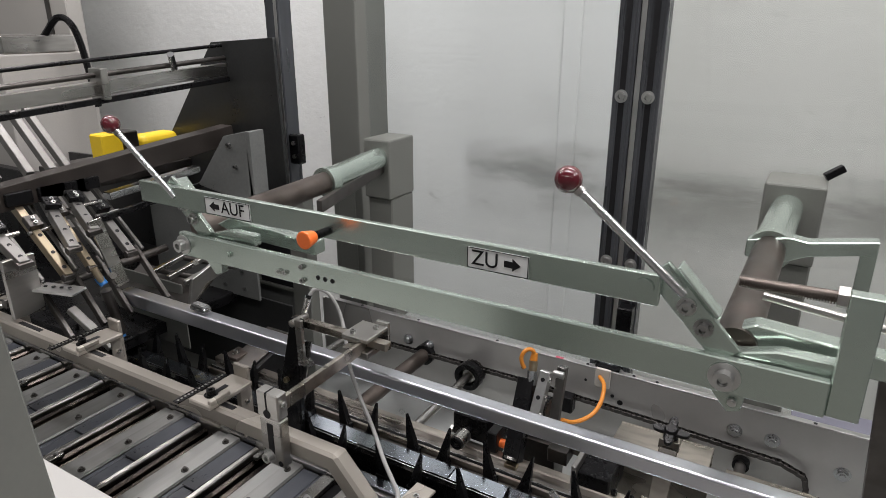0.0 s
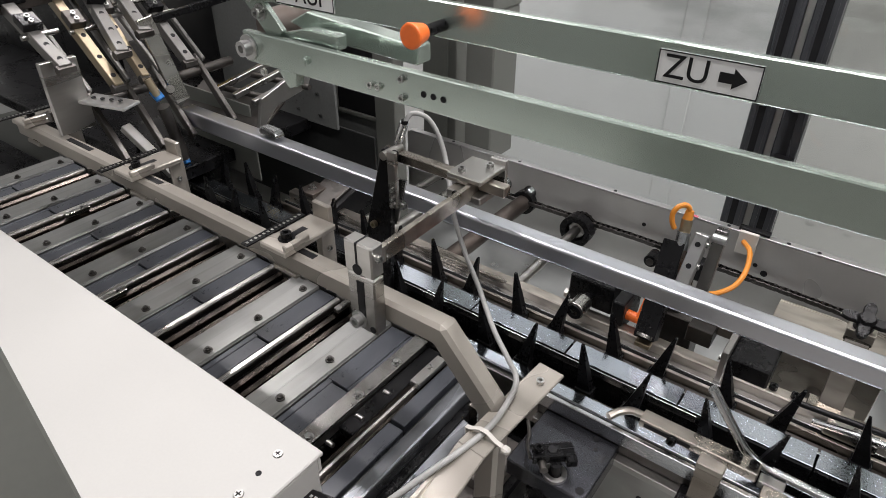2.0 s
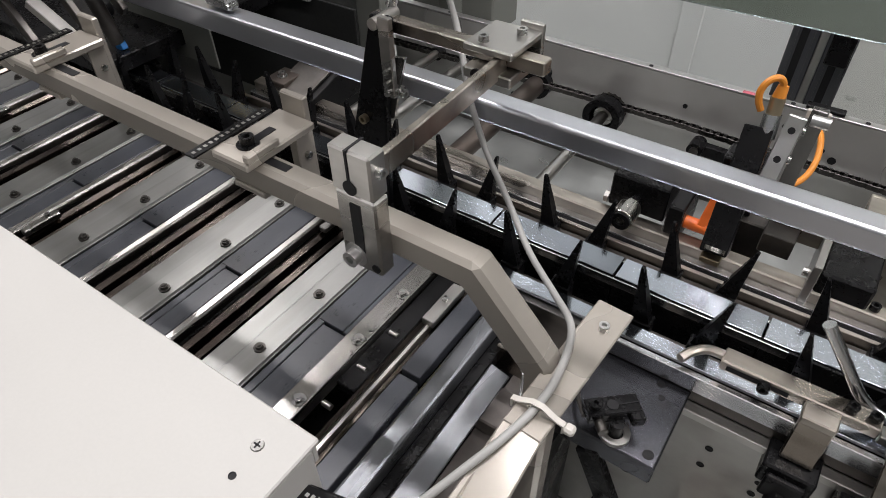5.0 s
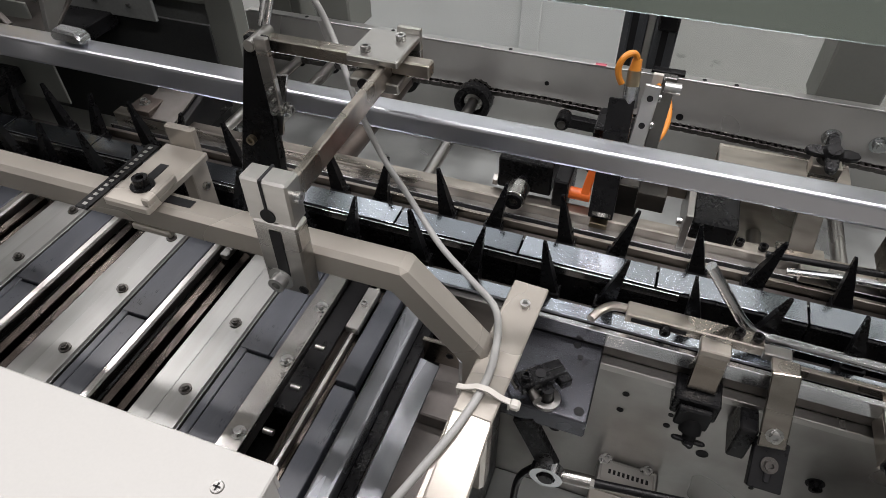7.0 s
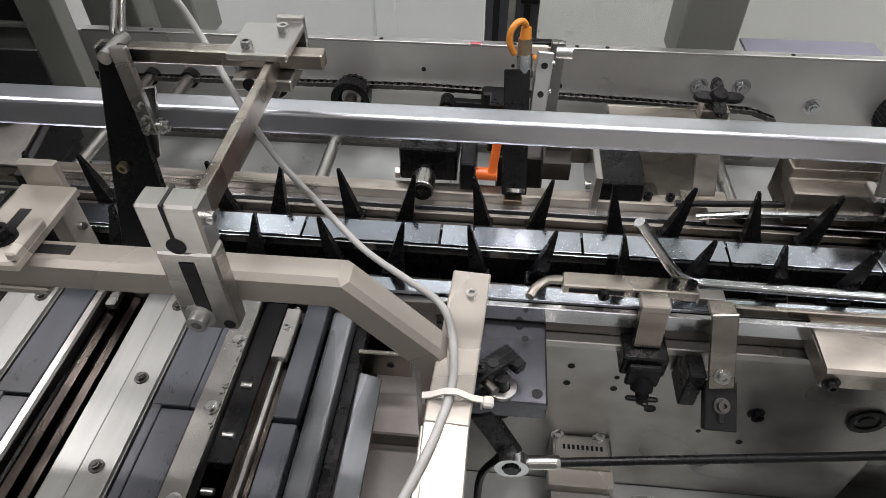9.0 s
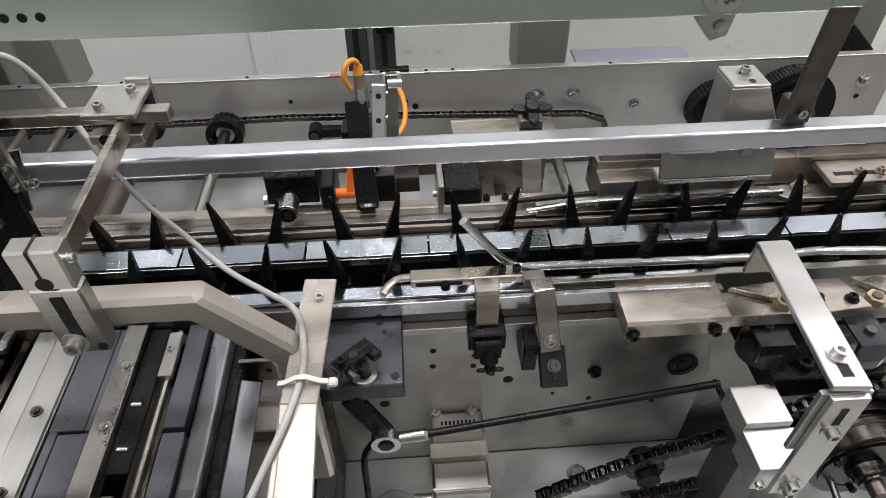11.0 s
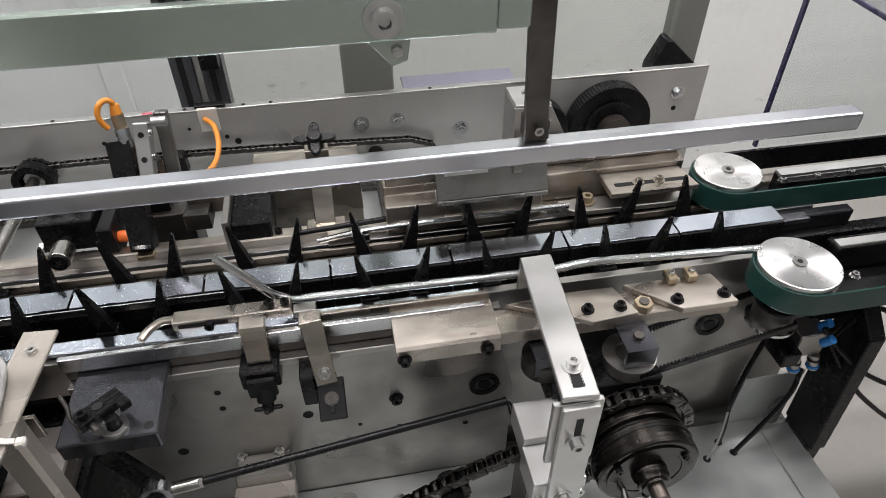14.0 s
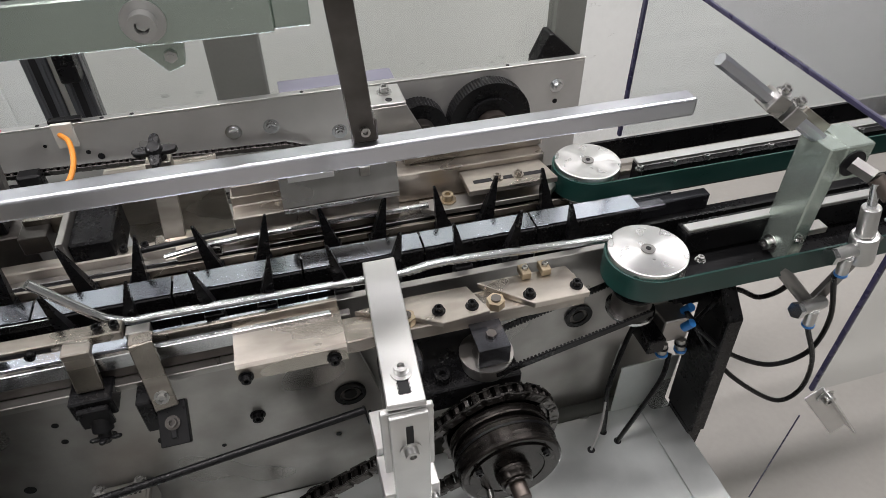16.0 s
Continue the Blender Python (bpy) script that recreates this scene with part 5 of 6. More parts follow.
# clutch with chain
CX, CZ = 0.222, 0.748
cl = thing("drive_clutch", (CX, 0.72, CZ - 0.09), "black oily drive clutch on a worn shaft", "clutch")
part("drum", cyl((CX, 0.744, CZ), (CX, 0.728, CZ), 0.074, seg=48, bev=0.003), CLUTCH, cl)
part("drum_groove", cyl((CX, 0.7278, CZ), (CX, 0.722, CZ), 0.066, seg=48), CLUTCH, cl)
part("drum_front", cyl((CX, 0.7218, CZ), (CX, 0.684, CZ), 0.074, seg=48, bev=0.004), CLUTCH, cl)
part("drum_band", ring((CX, 0.712, CZ), (CX, 0.7085, CZ), 0.0752, 0.07, seg=48), PLASTIC, cl)
part("face_ring", ring((CX, 0.684, CZ), (CX, 0.6815, CZ), 0.062, 0.047, seg=48), CLUTCH, cl)
part("face_dish", cyl((CX, 0.6838, CZ), (CX, 0.6825, CZ), 0.046, seg=40), CLUTCH, cl)
part("hub", cyl((CX, 0.6824, CZ), (CX, 0.664, CZ), 0.026, 0.023, seg=32, bev=0.002), CLUTCH, cl)
part("hub_collar", ring((CX, 0.664, CZ), (CX, 0.660, CZ), 0.019, 0.012, seg=28), CLUTCH, cl)
for i in range(3):
    an = 0.6 + i * 2.0944
    screw(cl, (CX + 0.055 * math.cos(an), 0.6815, CZ + 0.055 * math.sin(an)), (0, -1, 0), 0.005, "cap", BLACK, False)
part("shaft", cyl((CX, 0.90, CZ), (CX, 0.640, CZ), 0.012, seg=24, bev=0.001), RUSTY, cl, "worn brownish steel shaft end")
part("set_pin", cyl((CX - 0.03, 0.698, CZ - 0.035), (CX - 0.034, 0.66, CZ - 0.04), 0.005, seg=14), STEEL, cl)
sprocket(cl, (CX, 0.752, CZ), 0.083, 0.008, 26)
sprocket(cl, (-0.045, 0.752, 0.655), 0.030, 0.008, 14)
part("tension_hub", cyl((-0.045, 0.78, 0.655), (-0.045, 0.730, 0.655), 0.018, seg=20), BLACK, cl)
pts = [(-0.20, 0.752, 0.585), (-0.142, 0.752, 0.628), (-0.041, 0.752, 0.694), (0.058, 0.752, 0.742), (0.13, 0.752, 0.785)]
a0, a1 = math.radians(118), math.radians(-95)
pts += [(CX + 0.087 * math.cos(a0 + (a1 - a0) * i / 20), 0.752, CZ + 0.087 * math.sin(a0 + (a1 - a0) * i / 20)) for i in range(21)]
pts += [(0.08, 0.752, 0.60), (-0.06, 0.752, 0.555)]
chain("roller_chain", pts, 0.0159, 1.75, "heavy oily roller chain round the clutch", (0.0, 0.752, 0.54))
gb2 = thing("gear_block", (0.0, 0.72, 0.53), "small grey cast block beside the chain", "machine block")
part("cast_block", box(-0.03, 0.06, 0.66, 0.72, 0.53, 0.60, 0.006, seg=2), SHEET, gb2)
part("black_stub", cyl((0.06, 0.69, 0.575), (0.095, 0.69, 0.575), 0.014, seg=18), BLACK, gb2)

# idlers for the toothed belt
idl = thing("belt_idler", (0.2, 0.80, 0.82), "toothed belt idler under a dark bracket", "idler", "belt idlers")
part("base_block", box(0.10, 0.262, 0.770, 0.895, 0.80, 0.842, 0.002), BLACK, idl)
part("pulley", cyl((0.218, 0.80, 0.8425), (0.218, 0.80, 0.866), 0.034, seg=36, bev=0.002), STEEL_MID, idl)
part("flange", ring((0.218, 0.80, 0.866), (0.218, 0.80, 0.869), 0.038, 0.02, seg=36), STEEL, idl)
part("bracket", prism([(0.772, 0.905), (0.772, 0.872), (0.776, 0.872), (0.779, 0.902), (0.835, 0.902), (0.835, 0.906)], "x", 0.198, 0.242, 0), PLATEDARK, idl)
part("roller", cyl((0.222, 0.795, 0.906), (0.222, 0.795, 0.911), 0.0075, seg=6), STEEL_DARK, idl)
screw(idl, (0.152, 0.79, 0.842), (0, 0, 1), 0.011, "cap", BLACK, False)
idl = thing("belt_idler", (0.12, 0.83, 0.82), "dark belt idler behind the angle arm", "idler", "belt idlers")
part("bracket", prism([(0.792, 0.890), (0.792, 0.855), (0.797, 0.855), (0.800, 0.886), (0.855, 0.886), (0.855, 0.891)], "x", 0.078, 0.125, 0), PLATEDARK, idl)
part("pulley", cyl((0.10, 0.82, 0.8425), (0.10, 0.82, 0.868), 0.032, seg=32), STEEL_DARK, idl)
part("roller", cyl((0.10, 0.825, 0.891), (0.10, 0.825, 0.896), 0.0075, seg=6), STEEL_DARK, idl)
tb = thing("toothed_belt", (0.35, 0.82, 0.85), "black toothed drive belt to the pulley", "belt")
part("front_run", obox((0.222, 0.766, 0.857), (0.475, 0.800, 0.872), 0.003, 0.012), BLACK, tb)
part("back_run", obox((0.218, 0.836, 0.857), (0.465, 0.880, 0.872), 0.003, 0.012), BLACK, tb)

teeth = bmesh.new()
for i in range(44):
    t = (i + 0.5) / 44
    p, q = Vector((0.222, 0.768, 0.857)).lerp(Vector((0.475, 0.802, 0.872)), t), Vector((0.034, 0.0046, 0.002)).normalized() * 0.0015
    obox(p - q, p + q, 0.003, 0.012, bev=0, bm=teeth)
    p = Vector((0.218, 0.8345, 0.857)).lerp(Vector((0.465, 0.8785, 0.872)), t)
    obox(p - q, p + q, 0.003, 0.012, bev=0, bm=teeth)
tagged(part("tooth", teeth, BLACK, tb), kind="stuff")

# push rod and lever
pr = thing("push_rod", (-0.2, 0.77, 0.78), "black round push rod with a bright rod end", "push rod")
part("rod", cyl((-0.40, 0.748, 0.797), (0.040, 0.790, 0.814), 0.0055, seg=14), BLACK, pr)
part("rod_highlight", cyl((-0.402, 0.7478, 0.797), (-0.375, 0.7505, 0.798), 0.008, seg=6), STEEL, pr)
part("rod_eye", ring((-0.431, 0.736, 0.800), (-0.431, 0.750, 0.800), 0.020, 0.0115), CHROME, pr)
part("eye_neck", cyl((-0.415, 0.7465, 0.7985), (-0.38, 0.7498, 0.798), 0.0085, seg=14), STEEL, pr)
part("lever", obox((-0.470, 0.756, 0.885), (-0.431, 0.752, 0.805), 0.012, 0.026, up=(1, 0, 0.4)), BLACK, pr)
part("lever_pin", cyl((-0.431, 0.733, 0.800), (-0.431, 0.76, 0.800), 0.009, seg=16), BLACK, pr)
part("coil", sweep(curve_points([(0.04 + 0.004 * i / 3, 0.79 + 0.012 * math.cos(i * 1.05), 0.806 - 0.0022 * i + 0.006 * math.sin(i * 1.05)) for i in range(30)], 3), 0.0018, 6), BLACK, pr)

# solenoid valve on the plate
vv = thing("solenoid_valve", (-0.325, 0.84, 0.56), "grey cast valve block with a stamped plate", "valve")
part("valve_body", box(-0.368, -0.283, 0.825, FY - 0.0005, 0.615, 0.665, 0.003), SHEET, vv)
part("type_plate", box(-0.362, -0.290, 0.830, 0.860, 0.6652, 0.668, 0.0005), STEEL, vv)
tick = bmesh.new()
for i in range(9):
    box(-0.352 + i * 0.0065, -0.3485 + i * 0.0065, 0.842, 0.849, 0.6681, 0.6684, 0, tick)
tagged(part("stamped_mark", tick, INK_SHADE, vv), kind="stuff")
part("strap", box(-0.372, -0.279, 0.80, 0.826, 0.617, 0.645, 0.002), BEIGE, vv)
part("coil_box", box(-0.370, -0.281, 0.745, 0.7995, 0.575, 0.632, 0.004), SHEET, vv)
part("coil_rib", box(-0.371, -0.280, 0.75, 0.755, 0.60, 0.634, 0.001), SHEET, vv)
part("connector", cyl((-0.372, 0.752, 0.60), (-0.40, 0.752, 0.60), 0.012, seg=18), STEEL, vv)
part("cable", sweep(curve_points([(-0.40, 0.752, 0.60), (-0.44, 0.77, 0.59), (-0.48, 0.74, 0.57), (-0.50, 0.70, 0.535)]), 0.008, 10), CABLE, vv)
for hx in (-0.358, -0.300):
    screw(vv, (hx, 0.862, 0.6655), (0, 0, 1), 0.0065, "cap", STEEL, True)
solo("hose", sweep(curve_points([(-0.445, 0.76, 0.78), (-0.465, 0.755, 0.74), (-0.468, 0.75, 0.66), (-0.47, 0.74, 0.535)]), 0.005, 10), PLASTIC, "thin black hose running down to the tray", "hose")

# ---- outfeed belts ----


def stadium(x0, x1, cy, r, n=24):
    pts = [(x0 + r * math.cos(math.pi / 2 + math.pi * i / n), cy + r * math.sin(math.pi / 2 + math.pi * i / n)) for i in range(n + 1)]
    pts += [(x1 + r * math.cos(-math.pi / 2 + math.pi * i / n), cy + r * math.sin(-math.pi / 2 + math.pi * i / n)) for i in range(n + 1)]
    return pts


def belt_mesh(x0, x1, cy, r, z0, z1, th):
    b = bmesh.new()
    o, i = stadium(x0, x1, cy, r), stadium(x0, x1, cy, r - th)
    rows = [[b.verts.new((p[0], p[1], z)) for p in loop] for loop, z in ((o, z0), (o, z1), (i, z1), (i, z0))]
    n = len(o)
    for k in range(4):
        a, c = rows[k], rows[(k + 1) % 4]
        for j in range(n):
            b.faces.new((a[j], a[(j + 1) % n], c[(j + 1) % n], c[j]))
    return b


for px, py, pz, r, tag in ((0.466, 0.836, 0.967, 0.060, "near"), (0.478, 1.060, 0.973, 0.058, "far")):
    ob = thing("outfeed_belt", (px, py, pz - 0.08), "green transport belt running round a turned aluminium pulley", "belt conveyor", "outfeed belts")
    pul = part("pulley", cyl((px, py, pz - 0.050), (px, py, pz), r - 0.0035, seg=64, bev=0.0015), TURNED, ob, "turned bright aluminium pulley")
    part("pulley_cap", cyl((px, py, pz + 0.0002), (px, py, pz + 0.002), 0.010, seg=24), STEEL_MID, pul)
    part("cap_recess", cyl((px, py, pz + 0.0021), (px, py, pz + 0.0026), 0.004, seg=12), INK_SHADE, pul)
    part("belt", belt_mesh(px, px + 1.1, py, r, pz - 0.046, pz - 0.008, 0.003), GREENBELT, ob, "dark green rubber belt")
    s = 1 if tag == "near" else -1
    part("back_run", box(px + 0.02, px + 1.1, py + r - 0.0045, py + r + 0.0012, pz - 0.047, pz - 0.006, 0), PLASTIC, ob, "black inner side of the belt")
    part("inner_beam", box(px + 0.075, px + 1.05, py + s * 0.018, py + s * 0.046, pz - 0.045, pz - 0.004, 0.0015), BLACK, ob)
    part("beam_edge", box(px + 0.075, px + 1.05, py + s * 0.018, py + s * 0.034, pz - 0.0036, pz + 0.003, 0.001), ALU, ob)
    part("bottom_plate", box(px + 0.05, px + 1.05, py - 0.045, py + 0.045, pz - 0.060, pz - 0.052, 0.001), BLACK, ob)
    part("axle", cyl((px, py, pz - 0.13), (px, py, pz - 0.05), 0.016, seg=24), BLACK, ob)
    part("drive_pulley", cyl((px - 0.005, py, pz - 0.115), (px - 0.005, py, pz - 0.075), 0.030, seg=32), STEEL_DARK, ob)
    part("flange", ring((px - 0.005, py, pz - 0.118), (px - 0.005, py, pz - 0.113), 0.037, 0.012, seg=36), CHROME, ob)
    part("flange", ring((px - 0.005, py, pz - 0.078), (px - 0.005, py, pz - 0.074), 0.033, 0.012, seg=36), BLACK, ob)
    for i in range(9 if tag == "far" else 3):
        screw(ob, (px + 0.075 + i * 0.062, py - 0.040, pz - 0.006) if tag == "far" else (px + 0.062 + i * 0.16, py - 0.035, pz - 0.006), (0, 0, 1), 0.0048, "cap", STEEL, True)
sol = thing("outfeed_rail", (0.75, 0.955, 0.86), "dark outfeed slide rail between the belts", "slide rail")
part("rail", box(0.50, 1.70, 0.93, 0.975, 0.885, 0.905, 0.002), BLACK, sol)
part("rail_strip", box(0.50, 1.70, 0.905, 0.917, 0.885, 0.925, 0.001), SHEET, sol)
part("end_shoe", box(0.50, 0.66, 0.965, 0.985, 0.905, 0.935, 0.002), PLATEDARK, sol)
part("clear_tip", box(0.475, 0.565, 0.944, 0.966, 0.938, 0.948, 0.004, seg=2), PLATEDARK, sol)
part("support", box(1.62, 1.70, 0.92, 1.00, 0.0, 0.8845, 0.003), GREYPAINT, sol)

# holder block with the hexagon rod
hd = thing("rod_holder", (0.66, 0.84, 0.92), "square steel holder post carrying a hexagon rod", "holder")
part("post", box(0.678, 0.704, 0.802, 0.860, 0.914, 1.113, 0.002), ZINC, hd)
part("head", box(0.7045, 0.748, 0.8025, 0.8595, 1.058, 1.1125, 0.002), ZINC, hd)
part("bore", cyl((0.722, 0.8025, 1.085), (0.722, 0.8008, 1.085), 0.019, seg=24), INK_SHADE, hd)
rod0, rod1 = Vector((0.516, 0.862, 1.231)), Vector((0.700, 0.835, 1.100))
part("hexagon_rod", cyl(rod0, rod1, 0.0088, seg=6), TUBE, hd, "bright drawn hexagon rod")
for t0, t1, w in ((0.42, 0.53, 0.030), (0.56, 0.67, 0.034)):
    part("clamp_half", obox(rod0.lerp(rod1, t0), rod0.lerp(rod1, t1), w, 0.026), STEEL, hd)
    screw(hd, rod0.lerp(rod1, (t0 + t1) / 2) + Vector((0.004, -0.006, 0.016)), (0.2, -0.4, 0.9), 0.0065, "cap", STEEL, True)
part("clamp_link", obox(rod0.lerp(rod1, 0.70) + Vector((0.01, 0.008, 0.004)), rod1 + Vector((0.0, 0.012, 0.012)), 0.008, 0.024), NICKEL, hd)
part("elbow", cyl((0.722, 0.802, 1.085), (0.735, 0.775, 1.078), 0.0115, seg=6), STEEL_MID, hd)
part("copper_stub", cyl((0.738, 0.775, 1.077), (0.752, 0.752, 1.058), 0.011, seg=16), RUSTY, hd)
screw(hd, (0.6785, 0.835, 0.93), (-1, 0, 0), 0.009, "cap", STEEL, True)
part("side_clip", box(0.7025, 0.745, 0.81, 0.83, 0.955, 0.966, 0.001), STEEL, hd)

# pneumatic cylinder with hoses
pc = thing("air_cylinder", (0.66, 0.77, 0.86), "small stainless air cylinder with hose fittings", "air cylinder")
part("piston_rod", cyl((0.735, 0.768, 1.075), (0.745, 0.765, 1.035), 0.006, seg=16), CHROME, pc)
part("barrel", cyl((0.745, 0.765, 1.035), (0.756, 0.762, 0.988), 0.0125, seg=24, bev=0.002), ALU, pc)
part("end_cap", cyl((0.756, 0.762, 0.988), (0.768, 0.760, 0.940), 0.0185, seg=28, bev=0.003), ALU, pc)
part("bracket_arm", obox((0.800, 0.775, 0.968), (0.722, 0.768, 0.838), 0.020, 0.010, up=(0, -1, 0.2)), STEEL_MID, pc)
part("short_arm", cyl((0.655, 0.785, 0.932), (0.720, 0.768, 0.858), 0.010, seg=20), STEEL_MID, pc)
for fx, fy, fz in ((0.718, 0.750, 0.966), (0.704, 0.748, 0.866)):
    f = part("fitting", cyl((fx - 0.022, fy, fz + 0.004), (fx + 0.034, fy + 0.010, fz - 0.003), 0.010, seg=18, bev=0.001), ALU, pc)
    part("fitting_nut", cyl((fx - 0.026, fy, fz + 0.0045), (fx - 0.0165, fy + 0.001, fz + 0.003), 0.0125, seg=6), CHROME, f)
    part("fitting_stem", cyl((fx + 0.010, fy, fz - 0.004), (fx + 0.014, fy, fz - 0.034), 0.0085, seg=16), ALU, f)
    part("release_ring", ring((fx + 0.014, fy, fz - 0.034), (fx + 0.0145, fy, fz - 0.038), 0.0092, 0.004), BLUE, f)
vb = thing("air_valve", (0.545, 0.84, 0.78), "small grey air valve block with two blue-ringed silencers", "valve")
part("valve_block", box(0.525, 0.575, 0.825, 0.866, 0.759, 0.809, 0.002), SHEET, vb)
part("black_coil", box(0.495, 0.5245, 0.809, 0.866, 0.759, 0.789, 0.002), PLASTIC, vb)
for fx in (0.532, 0.566):
    f = part("silencer", cyl((fx, 0.825, 0.759), (fx, 0.818, 0.734), 0.0085, seg=16), STEEL, vb)
    part("silencer_ring", ring((fx, 0.820, 0.742), (fx, 0.8195, 0.738), 0.0102, 0.006), BLUE, f)
    part("silencer_grid", ring((fx, 0.823, 0.753), (fx, 0.8225, 0.750), 0.0099, 0.006), INK_SHADE, f)
for fx, fy in ((0.548, 0.809), (0.566, 0.84)):
    part("port", cyl((fx, fy, 0.809), (fx + 0.006, fy - 0.008, 0.826), 0.007, seg=14), BLUE, vb)
hoses = (
    [(0.563, 0.830, 0.819), (0.594, 0.805, 0.779), (0.652, 0.790, 0.729), (0.722, 0.775, 0.701), (0.775, 0.765, 0.729), (0.768, 0.755, 0.819), (0.723, 0.750, 0.926)],
    [(0.580, 0.835, 0.796), (0.617, 0.810, 0.732), (0.675, 0.790, 0.661), (0.773, 0.775, 0.583), (0.806, 0.765, 0.614), (0.782, 0.755, 0.712), (0.719, 0.748, 0.825)],
    [(0.548, 0.82, 0.736), (0.53, 0.80, 0.70), (0.50, 0.795, 0.62), (0.484, 0.804, 0.531)],
    [(0.50, 0.86, 0.80), (0.475, 0.845, 0.74), (0.455, 0.83, 0.66), (0.462, 0.826, 0.58), (0.467, 0.828, 0.531)],
    [(0.581, 0.835, 0.765), (0.630, 0.830, 0.847), (0.681, 0.820, 0.829), (0.692, 0.800, 0.856), (0.692, 0.785, 0.890)],
)
for h in hoses:
    solo("air_hose", sweep(curve_points(h, 10), 0.0042, 10), PLASTIC, "glossy black air hose hanging in a loop", "hose", "air hoses")
solo("wire", sweep(curve_points([(0.475, 0.85, 0.75), (0.462, 0.84, 0.68), (0.445, 0.81, 0.58), (0.43, 0.80, 0.531)]), 0.0022, 8), CABLE, "thin grey wire tied to a hose", "wire")

# clear hood over the outfeed
hood = thing("clear_hood", (0.9, 0.9, 0.75), "clear plastic hood with violet cut edges over the outfeed", "guard hood")
top = part("top_pane", prism([(0.60, 1.15), (0.565, 0.63), (1.8, 0.63), (1.8, 1.15)], "z", 1.240, 1.246, 0), HOODTOP, hood)
far = part("far_pane", box(0.59, 1.8, 1.150, 1.156, 0.95, 1.24, 0), PLEXI, hood)
near = part("near_pane", prism([(0.638, 0.831), (1.8, 0.831), (1.8, 1.24), (0.635, 1.24)], "y", 0.64, 0.646, 0), PLEXI, hood)
for o in (top, far, near):
    o.visible_shadow = False
part("cut_edge", obox((0.598, 1.15, 1.243), (0.563, 0.63, 1.243), 0.004, 0.007), PLEXIEDGE, hood)
part("cut_edge", box(0.585, 0.590, 1.149, 1.157, 0.95, 1.245, 0), PLEXIEDGE, hood)
part("cut_edge", obox((0.638, 0.643, 0.831), (0.635, 0.643, 1.240), 0.007, 0.005, up=(1, 0, 0)), PLEXIEDGE, hood)
part("corner_plate", obox((0.638, 0.637, 0.831), (0.735, 0.637, 0.709), 0.003, 0.030, up=(1, 0, 0.6)), ALU, hood)
part("corner_lip", obox((0.650, 0.629, 0.837), (0.747, 0.629, 0.715), 0.020, 0.003, up=(1, 0, 0.6)), ALU, hood)
screw(hood, (0.660, 0.635, 0.819), (0, -1, 0), 0.008, "cap", STEEL, True)
part("lower_pane_edge", obox((0.576, 0.600, 0.855), (0.573, 0.600, 0.649), 0.002, 0.003), PLEXIEDGE, hood)

# ---- mechanisms on the far side of the fingers ----
cp = thing("clamp_roller", (-0.56, 1.12, 0.90), "black clamp block with a steel roller and an orange lever", "clamp")
part("block", box(-0.605, -0.525, 1.095, 1.165, 0.932, 0.985, 0.002), BLACK, cp)
part("side_cheek", box(-0.520, -0.498, 1.08, 1.16, 0.915, 0.975, 0.002), BLACK, cp)
part("axle", cyl((-0.567, 1.10, 0.955), (-0.567, 1.045, 0.955), 0.008, seg=18), BLACK, cp)
part("roller", cyl((-0.567, 1.076, 0.955), (-0.567, 1.042, 0.955), 0.0155, seg=28, bev=0.002), STEEL, cp)
part("roller_end", ring((-0.567, 1.042, 0.955), (-0.567, 1.0385, 0.955), 0.013, 0.007), BLACK, cp)
part("lever_hub", cyl((-0.500, 1.10, 0.945), (-0.468, 1.10, 0.945), 0.009, seg=18), ORANGE, cp, "orange plastic clamp lever")
part("lever_arm", obox((-0.476, 1.10, 0.945), (-0.470, 1.115, 0.993), 0.016, 0.012, up=(1, 0, 0)), ORANGE, cp)
for hx in (-0.585, -0.548):
    screw(cp, (hx, 1.125, 0.985), (0, 0, 1), 0.0065, "cap", BLACK, True)
part("stop_nut", cyl((-0.612, 1.10, 0.94), (-0.6055, 1.10, 0.94), 0.009, seg=6), STEEL, cp)

sn = thing("sensor_holder", (-0.44, 1.1, 0.93), "black optical sensor on a bright angled holder", "sensor")
part("housing", obox((-0.445, 1.040, 0.962), (-0.452, 1.118, 1.098), 0.032, 0.030, up=(0, -1, 0.5)), PLASTIC, sn, "black sensor housing")
part("lens", ring((-0.444, 1.030, 0.977), (-0.444, 1.0265, 0.973), 0.0125, 0.0095, seg=24), STEEL, sn)
part("lens_glass", cyl((-0.444, 1.030, 0.977), (-0.444, 1.0272, 0.9738), 0.0094, seg=20), INK_SHADE, sn)
part("lens_slot", obox((-0.455, 1.0262, 0.9735), (-0.433, 1.0262, 0.9735), 0.002, 0.003), INK_SHADE, sn)
part("connector", cyl((-0.4420, 1.110, 1.092), (-0.4440, 1.118, 1.118), 0.010, seg=20), CHROME, sn)
part("connector_nut", cyl((-0.4440, 1.118, 1.118), (-0.4450, 1.122, 1.138), 0.0085, seg=18), BRASS, sn)
part("cable_loop", sweep(curve_points([(-0.445, 1.123, 1.148), (-0.446, 1.122, 1.156), (-0.452, 1.118, 1.161), (-0.460, 1.112, 1.157), (-0.464, 1.108, 1.146), (-0.462, 1.107, 1.134), (-0.457, 1.108, 1.124)]), 0.0040, 10), AMBER, sn, "amber cable bent in a loop")
part("cable_boot", cyl((-0.4448, 1.121, 1.136), (-0.4445, 1.125, 1.151), 0.0078, 0.006, seg=16), AMBER, sn)
